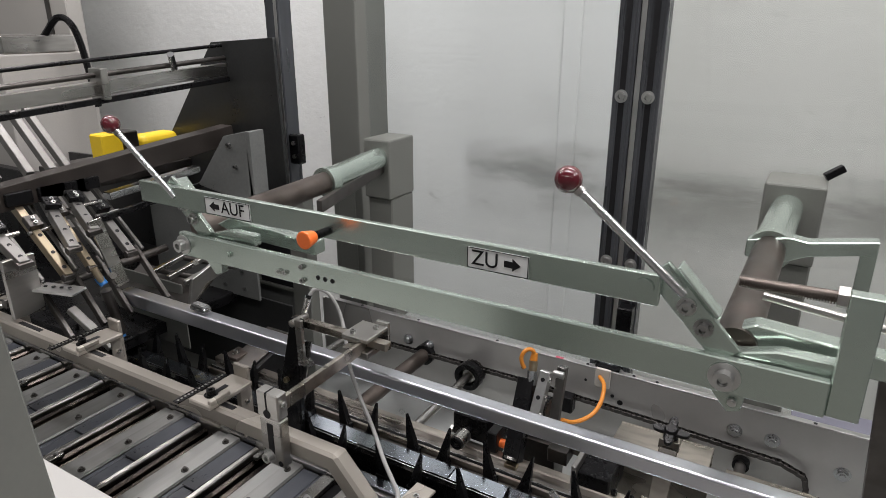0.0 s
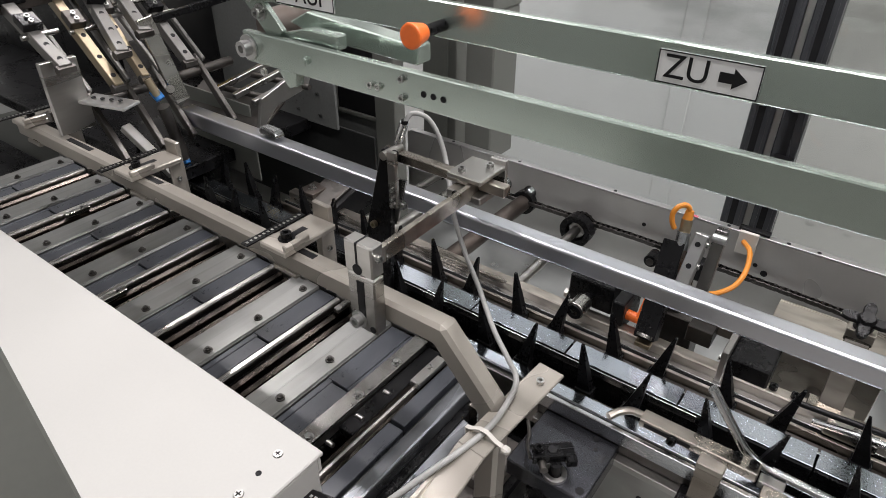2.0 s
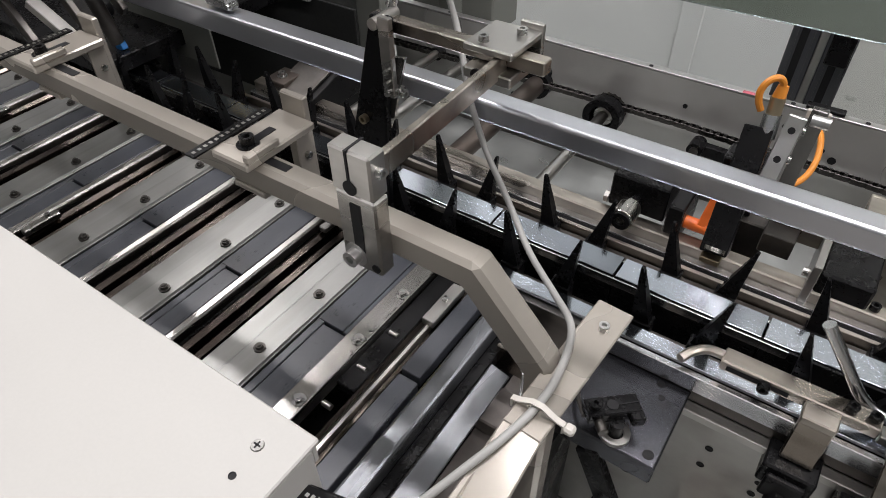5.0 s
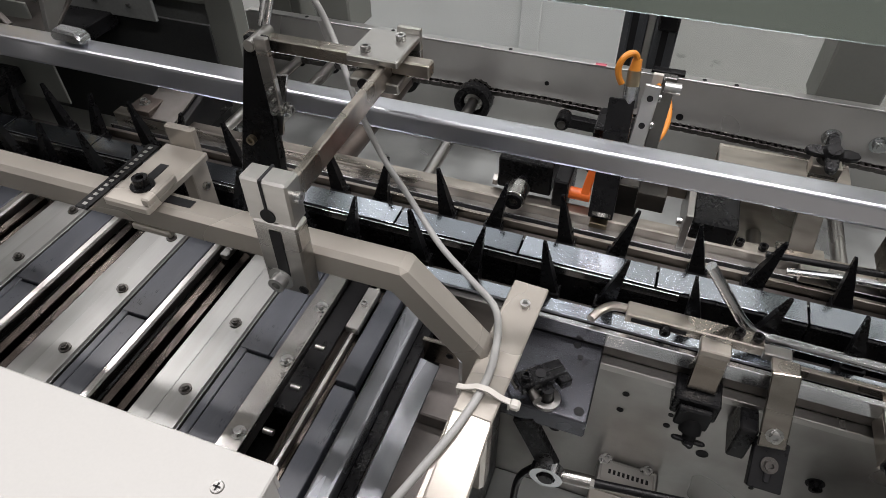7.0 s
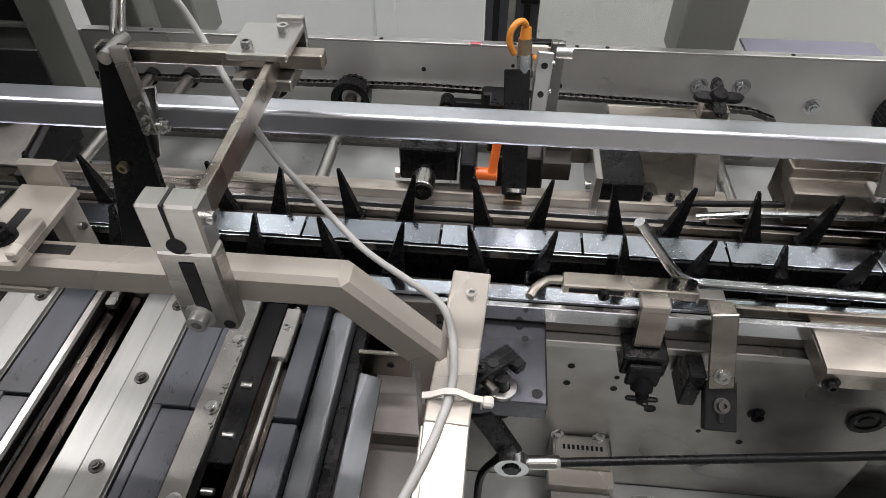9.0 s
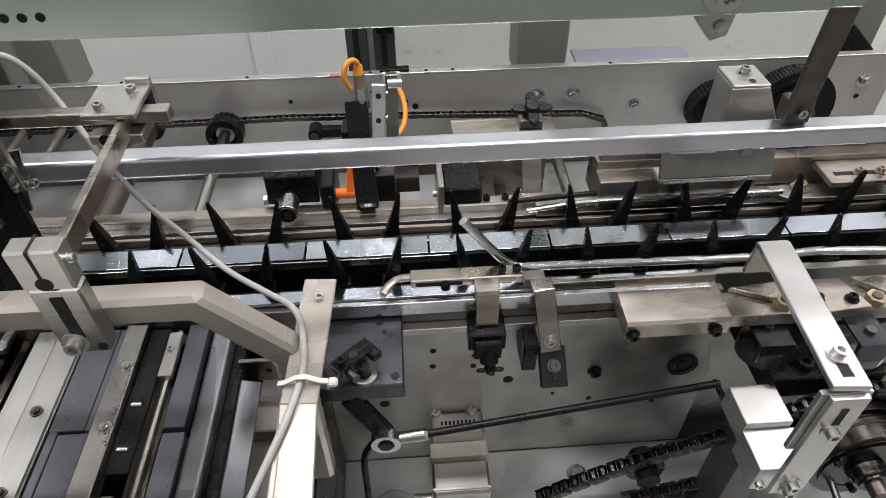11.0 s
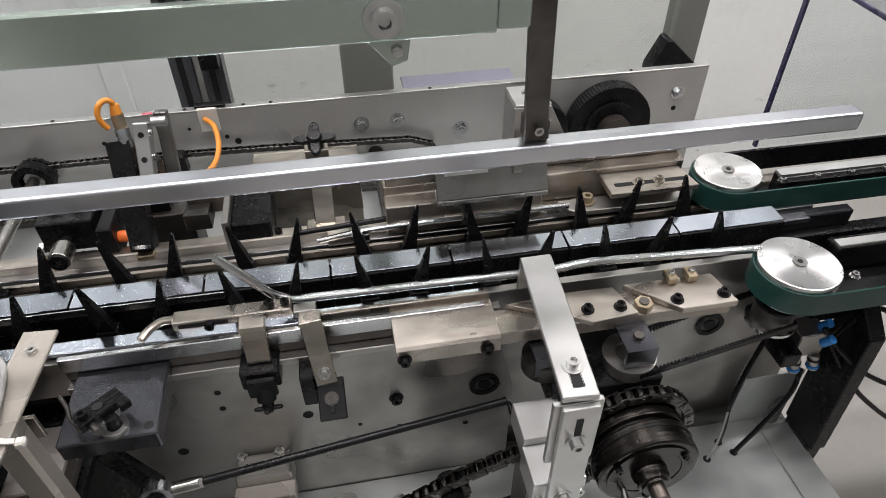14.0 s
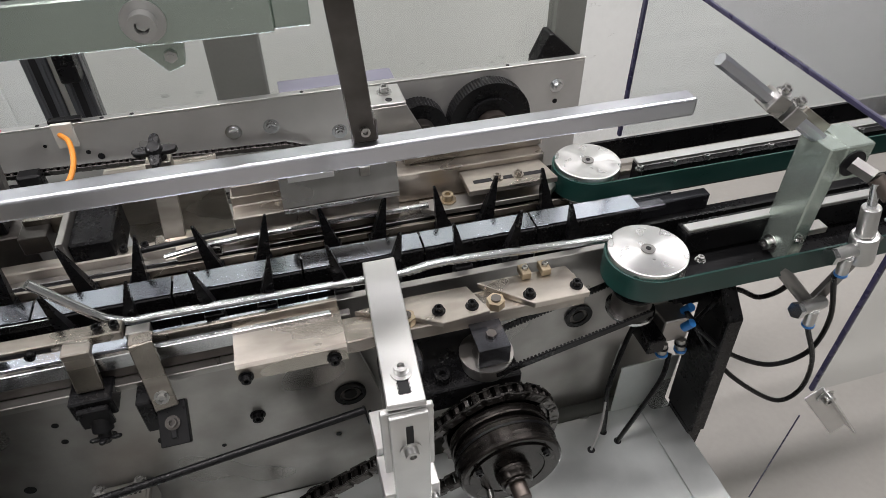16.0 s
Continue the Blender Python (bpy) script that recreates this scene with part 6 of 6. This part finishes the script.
part("brass_foot", box(-0.458, -0.434, 1.030, 1.046, 0.948, 0.957, 0.001), BRASS, sn)
part("white_holder", obox((-0.418, 1.125, 1.120), (-0.424, 1.085, 1.030), 0.020, 0.022, up=(0, -1, 0.4)), ALU, sn, "bright aluminium sensor holder plate")
for t in (0.15, 0.5, 0.85):
    screw(sn, Vector((-0.4105, 1.125, 1.120)).lerp(Vector((-0.4165, 1.085, 1.030)), t), (1, 0, 0), 0.005, "cap", STEEL, False)
    hole(sn, Vector((-0.4180, 1.1135, 1.1235)).lerp(Vector((-0.4240, 1.0735, 1.0335)), t), (0, -0.91, 0.40), 0.0035)
part("back_plate", obox((-0.400, 1.165, 1.115), (-0.404, 1.14, 0.98), 0.018, 0.016, up=(0, -1, 0.2)), STEEL_MID, sn)
part("base", box(-0.485, -0.43, 1.16, 1.20, 0.94, 1.02, 0.002), BLACK, sn)
part("stand", box(-0.47, -0.40, 1.15, 1.21, 0.712, 0.94, 0.002), STEEL_DARK, sn)
part("head_bolt", cyl((-0.405, 1.128, 1.118), (-0.385, 1.128, 1.118), 0.007, seg=16), ALU, sn)

ac = thing("cable_clip", (-0.40, 1.49, 0.90), "beige clip with an amber cable on the side plate", "cable clip")
part("clip_plate", box(-0.425, -0.388, 1.488, 1.4965, 0.895, 0.945, 0.001), NYLON, ac)
part("cable", sweep(curve_points([(-0.412, 1.484, 0.926), (-0.391, 1.45, 0.927), (-0.382, 1.405, 0.912), (-0.387, 1.365, 0.899), (-0.403, 1.335, 0.893), (-0.420, 1.310, 0.896), (-0.436, 1.290, 0.908)]), 0.0050, 10), AMBER, ac, "amber cable")
part("black_strap", box(-0.43, -0.37, 1.499, 1.515, 0.9415, 0.948, 0.001), PLASTIC, ac)

rs = thing("reflex_sensor", (-0.30, 1.12, 0.90), "black box sensor with a grey metal face plate", "sensor")
part("housing", box(-0.328, -0.268, 1.075, 1.185, 0.900, 0.962, 0.003), PLASTIC, rs)
part("face_plate", box(-0.338, -0.3285, 1.065, 1.18, 0.905, 0.975, 0.001), SHEET, rs)
part("foot", box(-0.32, -0.275, 1.108, 1.15, 0.712, 0.899, 0.001), STEEL_DARK, rs)
screw(rs, (-0.338, 1.10, 0.935), (-1, 0, 0), 0.006, "cap", STEEL, False)
part("small_block", box(-0.405, -0.365, 1.12, 1.17, 0.925, 0.955, 0.001), STEEL_DARK, rs)
part("cross_piece", box(-0.40, -0.338, 1.15, 1.20, 0.935, 0.965, 0.001), NICKEL, rs)

sk = thing("knob_bracket", (-0.19, 1.16, 0.93), "nickel bracket with a black star knob on top", "bracket")
part("upright", obox((-0.186, 1.090, 0.935), (-0.186, 1.150, 1.030), 0.032, 0.007, up=(0, -1, 0.6)), NICKEL, sk)
part("foot", box(-0.215, -0.155, 1.074, 1.100, 0.9315, 0.937, 0.001), NICKEL, sk)
part("head", box(-0.204, -0.168, 1.14, 1.165, 1.018, 1.038, 0.001), NICKEL, sk)
star_knob(sk, (-0.186, 1.150, 1.050), (0, -0.35, 1), 0.033, PLASTIC)
part("side_plate", box(-0.302, -0.12, 1.20, 1.275, 0.950, 0.958, 0.001), NICKEL, sk)
part("side_wall", box(-0.302, -0.12, 1.275, 1.281, 0.712, 0.958, 0.001), NICKEL, sk)
screw(sk, (-0.165, 1.074, 0.925), (0, -1, 0), 0.005, "cap", BLACK, False)
for hx in (-0.26, -0.23):
    screw(sk, (hx, 1.083, 0.9315), (0, 0, 1), 0.006, "cap", BLACK, False)

nb = thing("guide_blocks", (0.05, 1.1, 0.93), "brownish nickel guide blocks behind the fingers", "guide block")
part("left_block", prism([(1.045, 0.932), (1.047, 0.982), (1.075, 0.984), (1.076, 1.000), (1.12, 1.000), (1.12, 0.932)], "x", -0.092, 0.155, 0.0015), NICKEL, nb)
part("left_top", box(-0.088, 0.16, 1.076, 1.14, 1.0005, 1.018, 0.001), NICKEL, nb)
part("grey_slide", prism([(1.012, 1.010), (1.032, 1.052), (1.036, 1.050), (1.018, 1.006)], "x", -0.018, 0.150, 0.0005), STEEL_MID, nb, "blue-grey slotted slide plate")
part("slide_slot", prism([(1.0265, 1.0432), (1.0298, 1.0500), (1.0285, 1.0500), (1.0252, 1.0432)], "x", -0.005, 0.060, 0), ALU, nb)
part("slide_foot", box(-0.018, 0.150, 1.012, 1.045, 1.000, 1.008, 0.001), STEEL, nb)
part("clip", box(0.095, 0.110, 1.018, 1.036, 1.040, 1.056, 0.001), STEEL, nb)
part("right_block", box(0.16, 0.41, 1.085, 1.14, 0.932, 0.985, 0.0015), NICKEL, nb)
part("right_wall", box(0.180, 0.415, 1.110, 1.140, 0.9855, 1.010, 0.001), NICKEL, nb)
part("right_plate", prism([(0.262, 1.026), (0.41, 1.026), (0.40, 1.083), (0.262, 1.083)], "z", 0.966, 0.976, 0.001), NICKEL, nb)
part("plate_slot", box(0.275, 0.395, 1.043, 1.052, 0.9755, 0.9765, 0), INK_SHADE, nb)
for hx in (0.315, 0.350):
    screw(nb, (hx, 1.048, 0.976), (0, 0, 1), 0.0062, "cap", NICKEL, True)
screw(nb, (0.235, 1.055, 0.945), (0, 0, 1), 0.009, "cap", BRASS, True)
part("curved_plate", prism([(0.19, 1.048), (0.21, 1.032), (0.40, 1.030), (0.42, 1.048), (0.42, 1.066), (0.19, 1.066)], "z", 0.934, 0.944, 0.001), STEEL, nb)
gr = thing("inner_guides", (0.0, 1.05, 0.92), "bright round guide rods beside the far fingers", "guide rod")
part("guide", sweep(curve_points([(-0.20, 1.052, 0.930), (-0.12, 1.046, 0.945), (0.0, 1.044, 0.950), (0.20, 1.044, 0.950)]), 0.005, 10), CHROME, gr)
part("guide", cyl((-0.23, 1.058, 0.945), (0.12, 1.060, 0.965), 0.0045, seg=12), BLACK, gr)
part("guide_block", box(-0.185, -0.12, 1.046, 1.068, 0.921, 0.936, 0.001), STEEL, gr)

bb = thing("pivot_bracket", (-1.22, 1.15, 0.90), "black pivot bracket with a brown clamp plate", "bracket")
part("side", prism([(1.05, 0.935), (1.20, 0.975), (1.20, 0.90), (1.05, 0.90)], "x", -1.160, -1.145, 0.001), BLACK, bb)
part("top", obox((-1.195, 1.06, 0.942), (-1.195, 1.20, 0.978), 0.075, 0.006), STEEL_DARK, bb)
part("clamp_plate", box(-1.25, -1.205, 1.06, 1.11, 0.946, 0.956, 0.001), RUSTY, bb)
screw(bb, (-1.228, 1.082, 0.956), (0, 0, 1), 0.006, "cap", STEEL, True)
part("pin", cyl((-1.215, 1.15, 0.965), (-1.215, 1.15, 1.0), 0.010, seg=20), BLACK, bb)
part("pin_washer", cyl((-1.215, 1.15, 0.975), (-1.215, 1.15, 0.978), 0.020, seg=24), STEEL_MID, bb)

# ---- infeed end with carton magazine ----
mg = thing("carton_magazine", (-1.6, 1.1, 0.80), "carton magazine frame with sloping steel guide bars", "magazine")
part("cross_beam", obox((-1.62, 0.45, 1.345), (-1.60, 1.46, 1.425), 0.05, 0.055), BROWN, mg, "brown anodised cross beam")
part("upper_rail", obox((-1.60, 0.40, 1.555), (-1.60, 1.56, 1.619), 0.020, 0.034), STEEL, mg)
# black bar drawn for the shaded underside of the upper rail
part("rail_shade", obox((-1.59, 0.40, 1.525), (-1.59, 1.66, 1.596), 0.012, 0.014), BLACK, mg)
part("top_rod", cyl((-1.60, 0.40, 1.622), (-1.60, 1.47, 1.681), 0.005, seg=14), BLACK, mg)
part("upper_rod", cyl((-1.598, 0.40, 1.588), (-1.598, 1.66, 1.655), 0.007, seg=14), STEEL_DARK, mg)
part("rail_clamp", box(-1.62, -1.57, 1.065, 1.085, 1.565, 1.64, 0.002), STEEL, mg)
part("rail_bolt", cyl((-1.60, 1.30, 1.625), (-1.57, 1.27, 1.665), 0.009, seg=14), CHROME, mg)
part("rail_bolt", cyl((-1.60, 1.58, 1.63), (-1.56, 1.55, 1.67), 0.009, seg=14), CHROME, mg)
part("lower_cross", obox((-1.50, 0.95, 1.30), (-1.50, 1.46, 1.335), 0.012, 0.014), BLACK, mg)
part("bright_cross", obox((-1.56, 1.02, 1.335), (-1.56, 1.30, 1.352), 0.03, 0.018), CHROME, mg)
for y0, y1, x1, z1, w, m, name in ((0.829, 0.815, -1.42, 1.217, 0.018, BRASS, "guide_bar"), (0.901, 0.838, -1.42, 1.274, 0.022, BARM, "guide_bar"), (0.905, 0.864, -1.41, 1.223, 0.014, BRASS, "guide_bar"), (0.955, 0.890, -1.42, 1.300, 0.022, BARM, "guide_bar"), (0.992, 0.969, -1.42, 1.225, 0.020, BARM, "guide_bar"), (0.740, 0.733, -1.42, 1.272, 0.022, BARM, "guide_bar")):
    gb = part(name, obox((-1.64, y0, 1.375), (x1, y1, z1), w, 0.022, up=(0.6, 0, 0.8)), m, mg)
    d = Vector((x1 + 1.64, y1 - y0, z1 - 1.375))
    nrm = Vector((0.58, 0, 0.81))
    for t in (0.55, 0.75, 0.92):
        hole(mg, Vector((-1.64, y0, 1.375)) + d * t + nrm * 0.0112, nrm, 0.004)
    part("bar_foot", box(-1.645, -1.58, y0 - 0.03, y0 + 0.03, 1.355, 1.385, 0.002), BLACK, mg)
    screw(mg, (-1.60, y0 + 0.018, 1.386), (0, 0, 1), 0.0055, "cap", STEEL, False)
    screw(mg, (-1.60, y0 - 0.018, 1.386), (0, 0, 1), 0.0055, "cap", STEEL, False)
    q0 = Vector((-1.64, y0, 1.375)) + d * (0.30 + 0.9 * abs(y0 - 0.9)) + nrm * 0.018
    part("slide_block", obox(q0, q0 + d.normalized() * 0.034, w + 0.012, 0.016, up=(0.6, 0, 0.8)), BLACK if m is BARM else STEEL_DARK, mg)
    screw(mg, q0 + d.normalized() * 0.012 + nrm * 0.008, nrm, 0.0045, "cap", STEEL, False)
    screw(mg, q0 + d.normalized() * 0.026 + nrm * 0.008, nrm, 0.0045, "cap", STEEL, False)
    part("tie_rod", cyl(q0 + Vector((0.02, -w, -0.03)), q0 + Vector((0.02, w + 0.02, -0.03)), 0.005, seg=12), STEEL, mg)
    part("end_nut", cyl(Vector((x1, y1 - w * 0.7, z1)), Vector((x1, y1 + w * 0.7, z1)), 0.009, seg=6), STEEL_DARK, mg)
    part("upper_bar", obox((-1.66, y0, 1.40), (-1.86, y0 + 0.03, 1.53), w * 0.8, 0.022, up=(0.6, 0, 0.8)), BARM, mg)
for y0, y1 in ((0.785, 0.775), (0.868, 0.852), (0.932, 0.92), (1.035, 1.02)):
    part("thin_bar", obox((-1.63, y0, 1.345), (-1.45, y1, 1.215), 0.008, 0.010, up=(0.6, 0, 0.8)), BARM, mg)
    part("lower_link", obox((-1.49, y1 + 0.004, 1.215), (-1.37, y1 - 0.006, 1.10), 0.010, 0.018, up=(0.6, 0, 0.8)), STEEL_DARK, mg)
part("lower_shaft", cyl((-1.47, 0.70, 1.185), (-1.47, 1.10, 1.19), 0.010, seg=16), STEEL_DARK, mg)
part("drop_plate", obox((-1.43, 0.90, 1.325), (-1.40, 0.924, 1.165), 0.008, 0.032, up=(0, 1, 0)), STEEL, mg)
part("clamp_screw", cyl((-1.405, 0.905, 1.19), (-1.385, 0.895, 1.20), 0.008, seg=20), STEEL, mg)
part("stop_plate", box(-1.452, -1.44, 0.700, 0.765, 1.155, 1.285, 0.001), STEEL, mg)
part("stop_foot", obox((-1.45, 0.765, 1.205), (-1.36, 0.80, 1.200), 0.045, 0.006), ALU, mg)
for i in range(4):
    hole(mg, (-1.435 + i * 0.018, 0.771 + i * 0.007, 1.2085), (0, 0, 1), 0.0035)
part("sucker", cyl((-1.40, 0.868, 1.202), (-1.387, 0.872, 1.185), 0.0095, seg=24), BLUE, mg, "blue suction cup")
part("sucker_tube", cyl((-1.40, 0.862, 1.225), (-1.39, 0.87, 1.19), 0.008, seg=14), BRASS, mg)
part("sucker_arm", cyl((-1.39, 0.875, 1.17), (-1.40, 0.90, 1.05), 0.012, seg=16), STEEL_DARK, mg)
part("swing_arm", obox((-1.43, 0.81, 1.14), (-1.33, 0.83, 1.06), 0.02, 0.014), STEEL, mg)
part("wheel", cyl((-1.530, 0.958, 1.055), (-1.530, 0.974, 1.055), 0.019, seg=28, bev=0.003), PLASTIC, mg)
part("wheel_hub", cyl((-1.530, 0.955, 1.055), (-1.530, 0.959, 1.055), 0.008, seg=18), STEEL, mg)
part("blue_gripper", obox((-1.514, 0.955, 1.038), (-1.494, 0.955, 0.988), 0.012, 0.022, up=(1, 0, 0)), BLUE, mg, "blue plastic gripper")
part("gripper_core", obox((-1.508, 0.947, 1.022), (-1.501, 0.947, 1.002), 0.004, 0.010, up=(1, 0, 0)), PLATEDARK, mg)
part("post", box(-1.75, -1.66, 0.20, 0.28, 0.0, 1.36, 0.003), GREYPAINT, mg)
# black shelf and wall added as backing for the dark space below the beam
part("shelf", box(-2.95, -1.47, 0.90, 1.46, 0.96, 0.99, 0.002), BLACK, mg)
part("dark_backing_wall", box(-2.95, -2.10, 1.15, 1.18, 0.9905, 1.30, 0.002), BLACK, mg)

sp = thing("infeed_side_panel", (-1.7, 1.48, 0.75), "large black painted side panel of the infeed", "side panel")
# the low left stretch is added as backing for the dark interior
part("panel", prism([(-1.40, 1.705), (-1.649, 1.689), (-1.944, 1.331), (-2.05, 1.29), (-2.85, 1.27), (-2.85, 0.75), (-1.31, 0.75), (-1.31, 1.02), (-1.385, 1.10)], "y", 1.475, 1.487, 0.001), PANELDARK, sp)
part("low_panel", box(-1.80, -1.362, 1.30, 1.308, 0.985, 1.28, 0.001), PANELMID, sp, "dark lower cover sheet")
for hx, hz in ((-1.503, 1.068), (-1.421, 1.068), (-1.498, 1.012), (-1.417, 1.013), (-1.575, 1.04), (-1.58, 1.11), (-1.46, 1.13)):
    screw(sp, (hx, 1.2995, hz), (0, -1, 0), 0.004, "cap", STEEL, False)
part("under_panel", box(-1.80, -1.25, 1.312, 1.318, 0.715, 0.99, 0.001), PANELDARK, sp)
part("window_frame", box(-1.475, -1.308, 1.40, 1.41, 0.78, 1.24, 0.002), PANELMID, sp)
part("window_sill", box(-1.455, -1.31, 1.39, 1.3995, 0.990, 0.999, 0.001), GREYPAINT, sp)
part("window_jamb", box(-1.468, -1.452, 1.39, 1.3995, 0.99, 1.22, 0.001), GREYPAINT, sp)
# black sheet painted for the dark behind the window opening
part("window_opening_shade", box(-1.450, -1.317, 1.3975, 1.3995, 1.0, 1.215, 0), INK_SHADE, sp)
part("gusset", prism([(-1.38, 1.467), (-1.30, 1.485), (-1.288, 1.292), (-1.50, 1.324)], "y", 1.25, 1.256, 0.001), PANELMID, sp)
part("gusset_edge", box(-1.300, -1.285, 1.25, 1.30, 1.29, 1.485, 0.001), PANELMID, sp)
screw(sp, (-1.36, 1.25, 1.445), (0, -1, 0), 0.007, "cap", STEEL, False)
screw(sp, (-1.345, 1.25, 1.39), (0, -1, 0), 0.006, "cap", STEEL, False)
part("chute", obox((-1.62, 1.08, 1.085), (-1.33, 1.08, 1.095), 0.10, 0.006, up=(0, -0.5, 0.85)), STEEL_DARK, sp)
part("chute_rod", cyl((-1.49, 1.07, 1.135), (-1.33, 1.10, 1.130), 0.007, seg=14), STEEL_DARK, sp)
part("chute_rod", cyl((-1.47, 1.14, 1.150), (-1.30, 1.17, 1.145), 0.007, seg=14), STEEL_DARK, sp)
for fx in (-1.475, -1.41, -1.345):
    part("finger_bar", obox((fx, 1.05, 1.135), (fx + 0.02, 1.185, 1.165), 0.014, 0.012), STEEL_MID, sp)
part("end_cheek", prism([(1.03, 1.075), (1.05, 1.15), (1.13, 1.175), (1.19, 1.165), (1.18, 1.14), (1.09, 1.125)], "x", -1.325, -1.315, 0.001), STEEL_MID, sp)
ip = thing("infeed_post", (-1.43, 1.58, 0.0), "dark grey aluminium profile post with a bright edge", "guard post")
part("profile", box(-1.49, -1.437, 1.545, 1.60, 0.0, 3.0, 0.003), POSTM, ip)
part("slot", box(-1.452, -1.442, 1.5425, 1.5445, 0.0, 3.0, 0), ALU, ip)
part("latch", box(-1.4365, -1.395, 1.545, 1.575, 1.335, 1.425, 0.004), PLASTIC, ip)
screw(ip, (-1.414, 1.545, 1.40), (0, -1, 0), 0.006, "cap", STEEL, False)
screw(ip, (-1.414, 1.545, 1.36), (0, -1, 0), 0.006, "cap", STEEL, False)
part("lower_post", box(-1.306, -1.240, 1.38, 1.42, 0.70, 1.30, 0.002), GREYPAINT, ip)

yb = thing("yellow_box", (-1.85, 1.3, 1.3), "yellow plastic cases with a grey clamp between", "plastic case")
part("case", box(-1.90, -1.84, 1.205, 1.272, 1.33, 1.435, 0.004), YELLOW, yb)
part("clamp", box(-1.90, -1.84, 1.28, 1.325, 1.36, 1.435, 0.003), STEEL_DARK, yb)
part("case", box(-1.91, -1.84, 1.335, 1.470, 1.34, 1.415, 0.018, seg=3), YELLOW, yb)
part("shelf", box(-2.1, -1.80, 1.15, 1.474, 1.30, 1.328, 0.002), STEEL_DARK, yb)
ca = thing("control_cabinet", (-3.0, 1.9, 0.0), "pale beige-grey control cabinet behind the infeed", "cabinet")
part("case", box(-3.9, -3.05, 1.90, 1.975, 0.0, 2.4, 0.005), CABINETM, ca)
part("door_edge", box(-3.2, -3.17, 1.892, 1.899, 0.1, 2.3, 0.001), STEEL_DARK, ca)
fm = thing("feeder_unit", (-2.6, 1.35, 0.9), "pale grey feeder unit with a cable on top", "feeder")
part("head", box(-2.9, -2.50, 1.30, 1.62, 0.95, 1.64, 0.006, seg=2), CABINETM, fm)
part("cap", box(-2.88, -2.50, 1.32, 1.58, 1.6405, 1.70, 0.004), STEEL, fm)
part("cable", sweep(curve_points([(-2.52, 1.48, 1.695), (-2.44, 1.50, 1.76), (-2.38, 1.52, 1.70), (-2.36, 1.54, 1.45)]), 0.012, 8), PLASTIC, fm)
part("base", box(-2.85, -2.5, 1.28, 1.60, 0.0, 0.949, 0.004), GREYPAINT, fm)

# ---- near guard post ----
np_ = thing("near_guard_post", (-0.54, 0.25, 0.0), "grey painted guard post beside the cover", "guard post")
part("post", prism([(-0.64, 0.0), (-0.462, 0.0), (-0.462, 1.0), (-0.570, 1.85), (-0.64, 1.85)], "y", 0.18, 0.295, 0.002), GREYPAINT, np_)
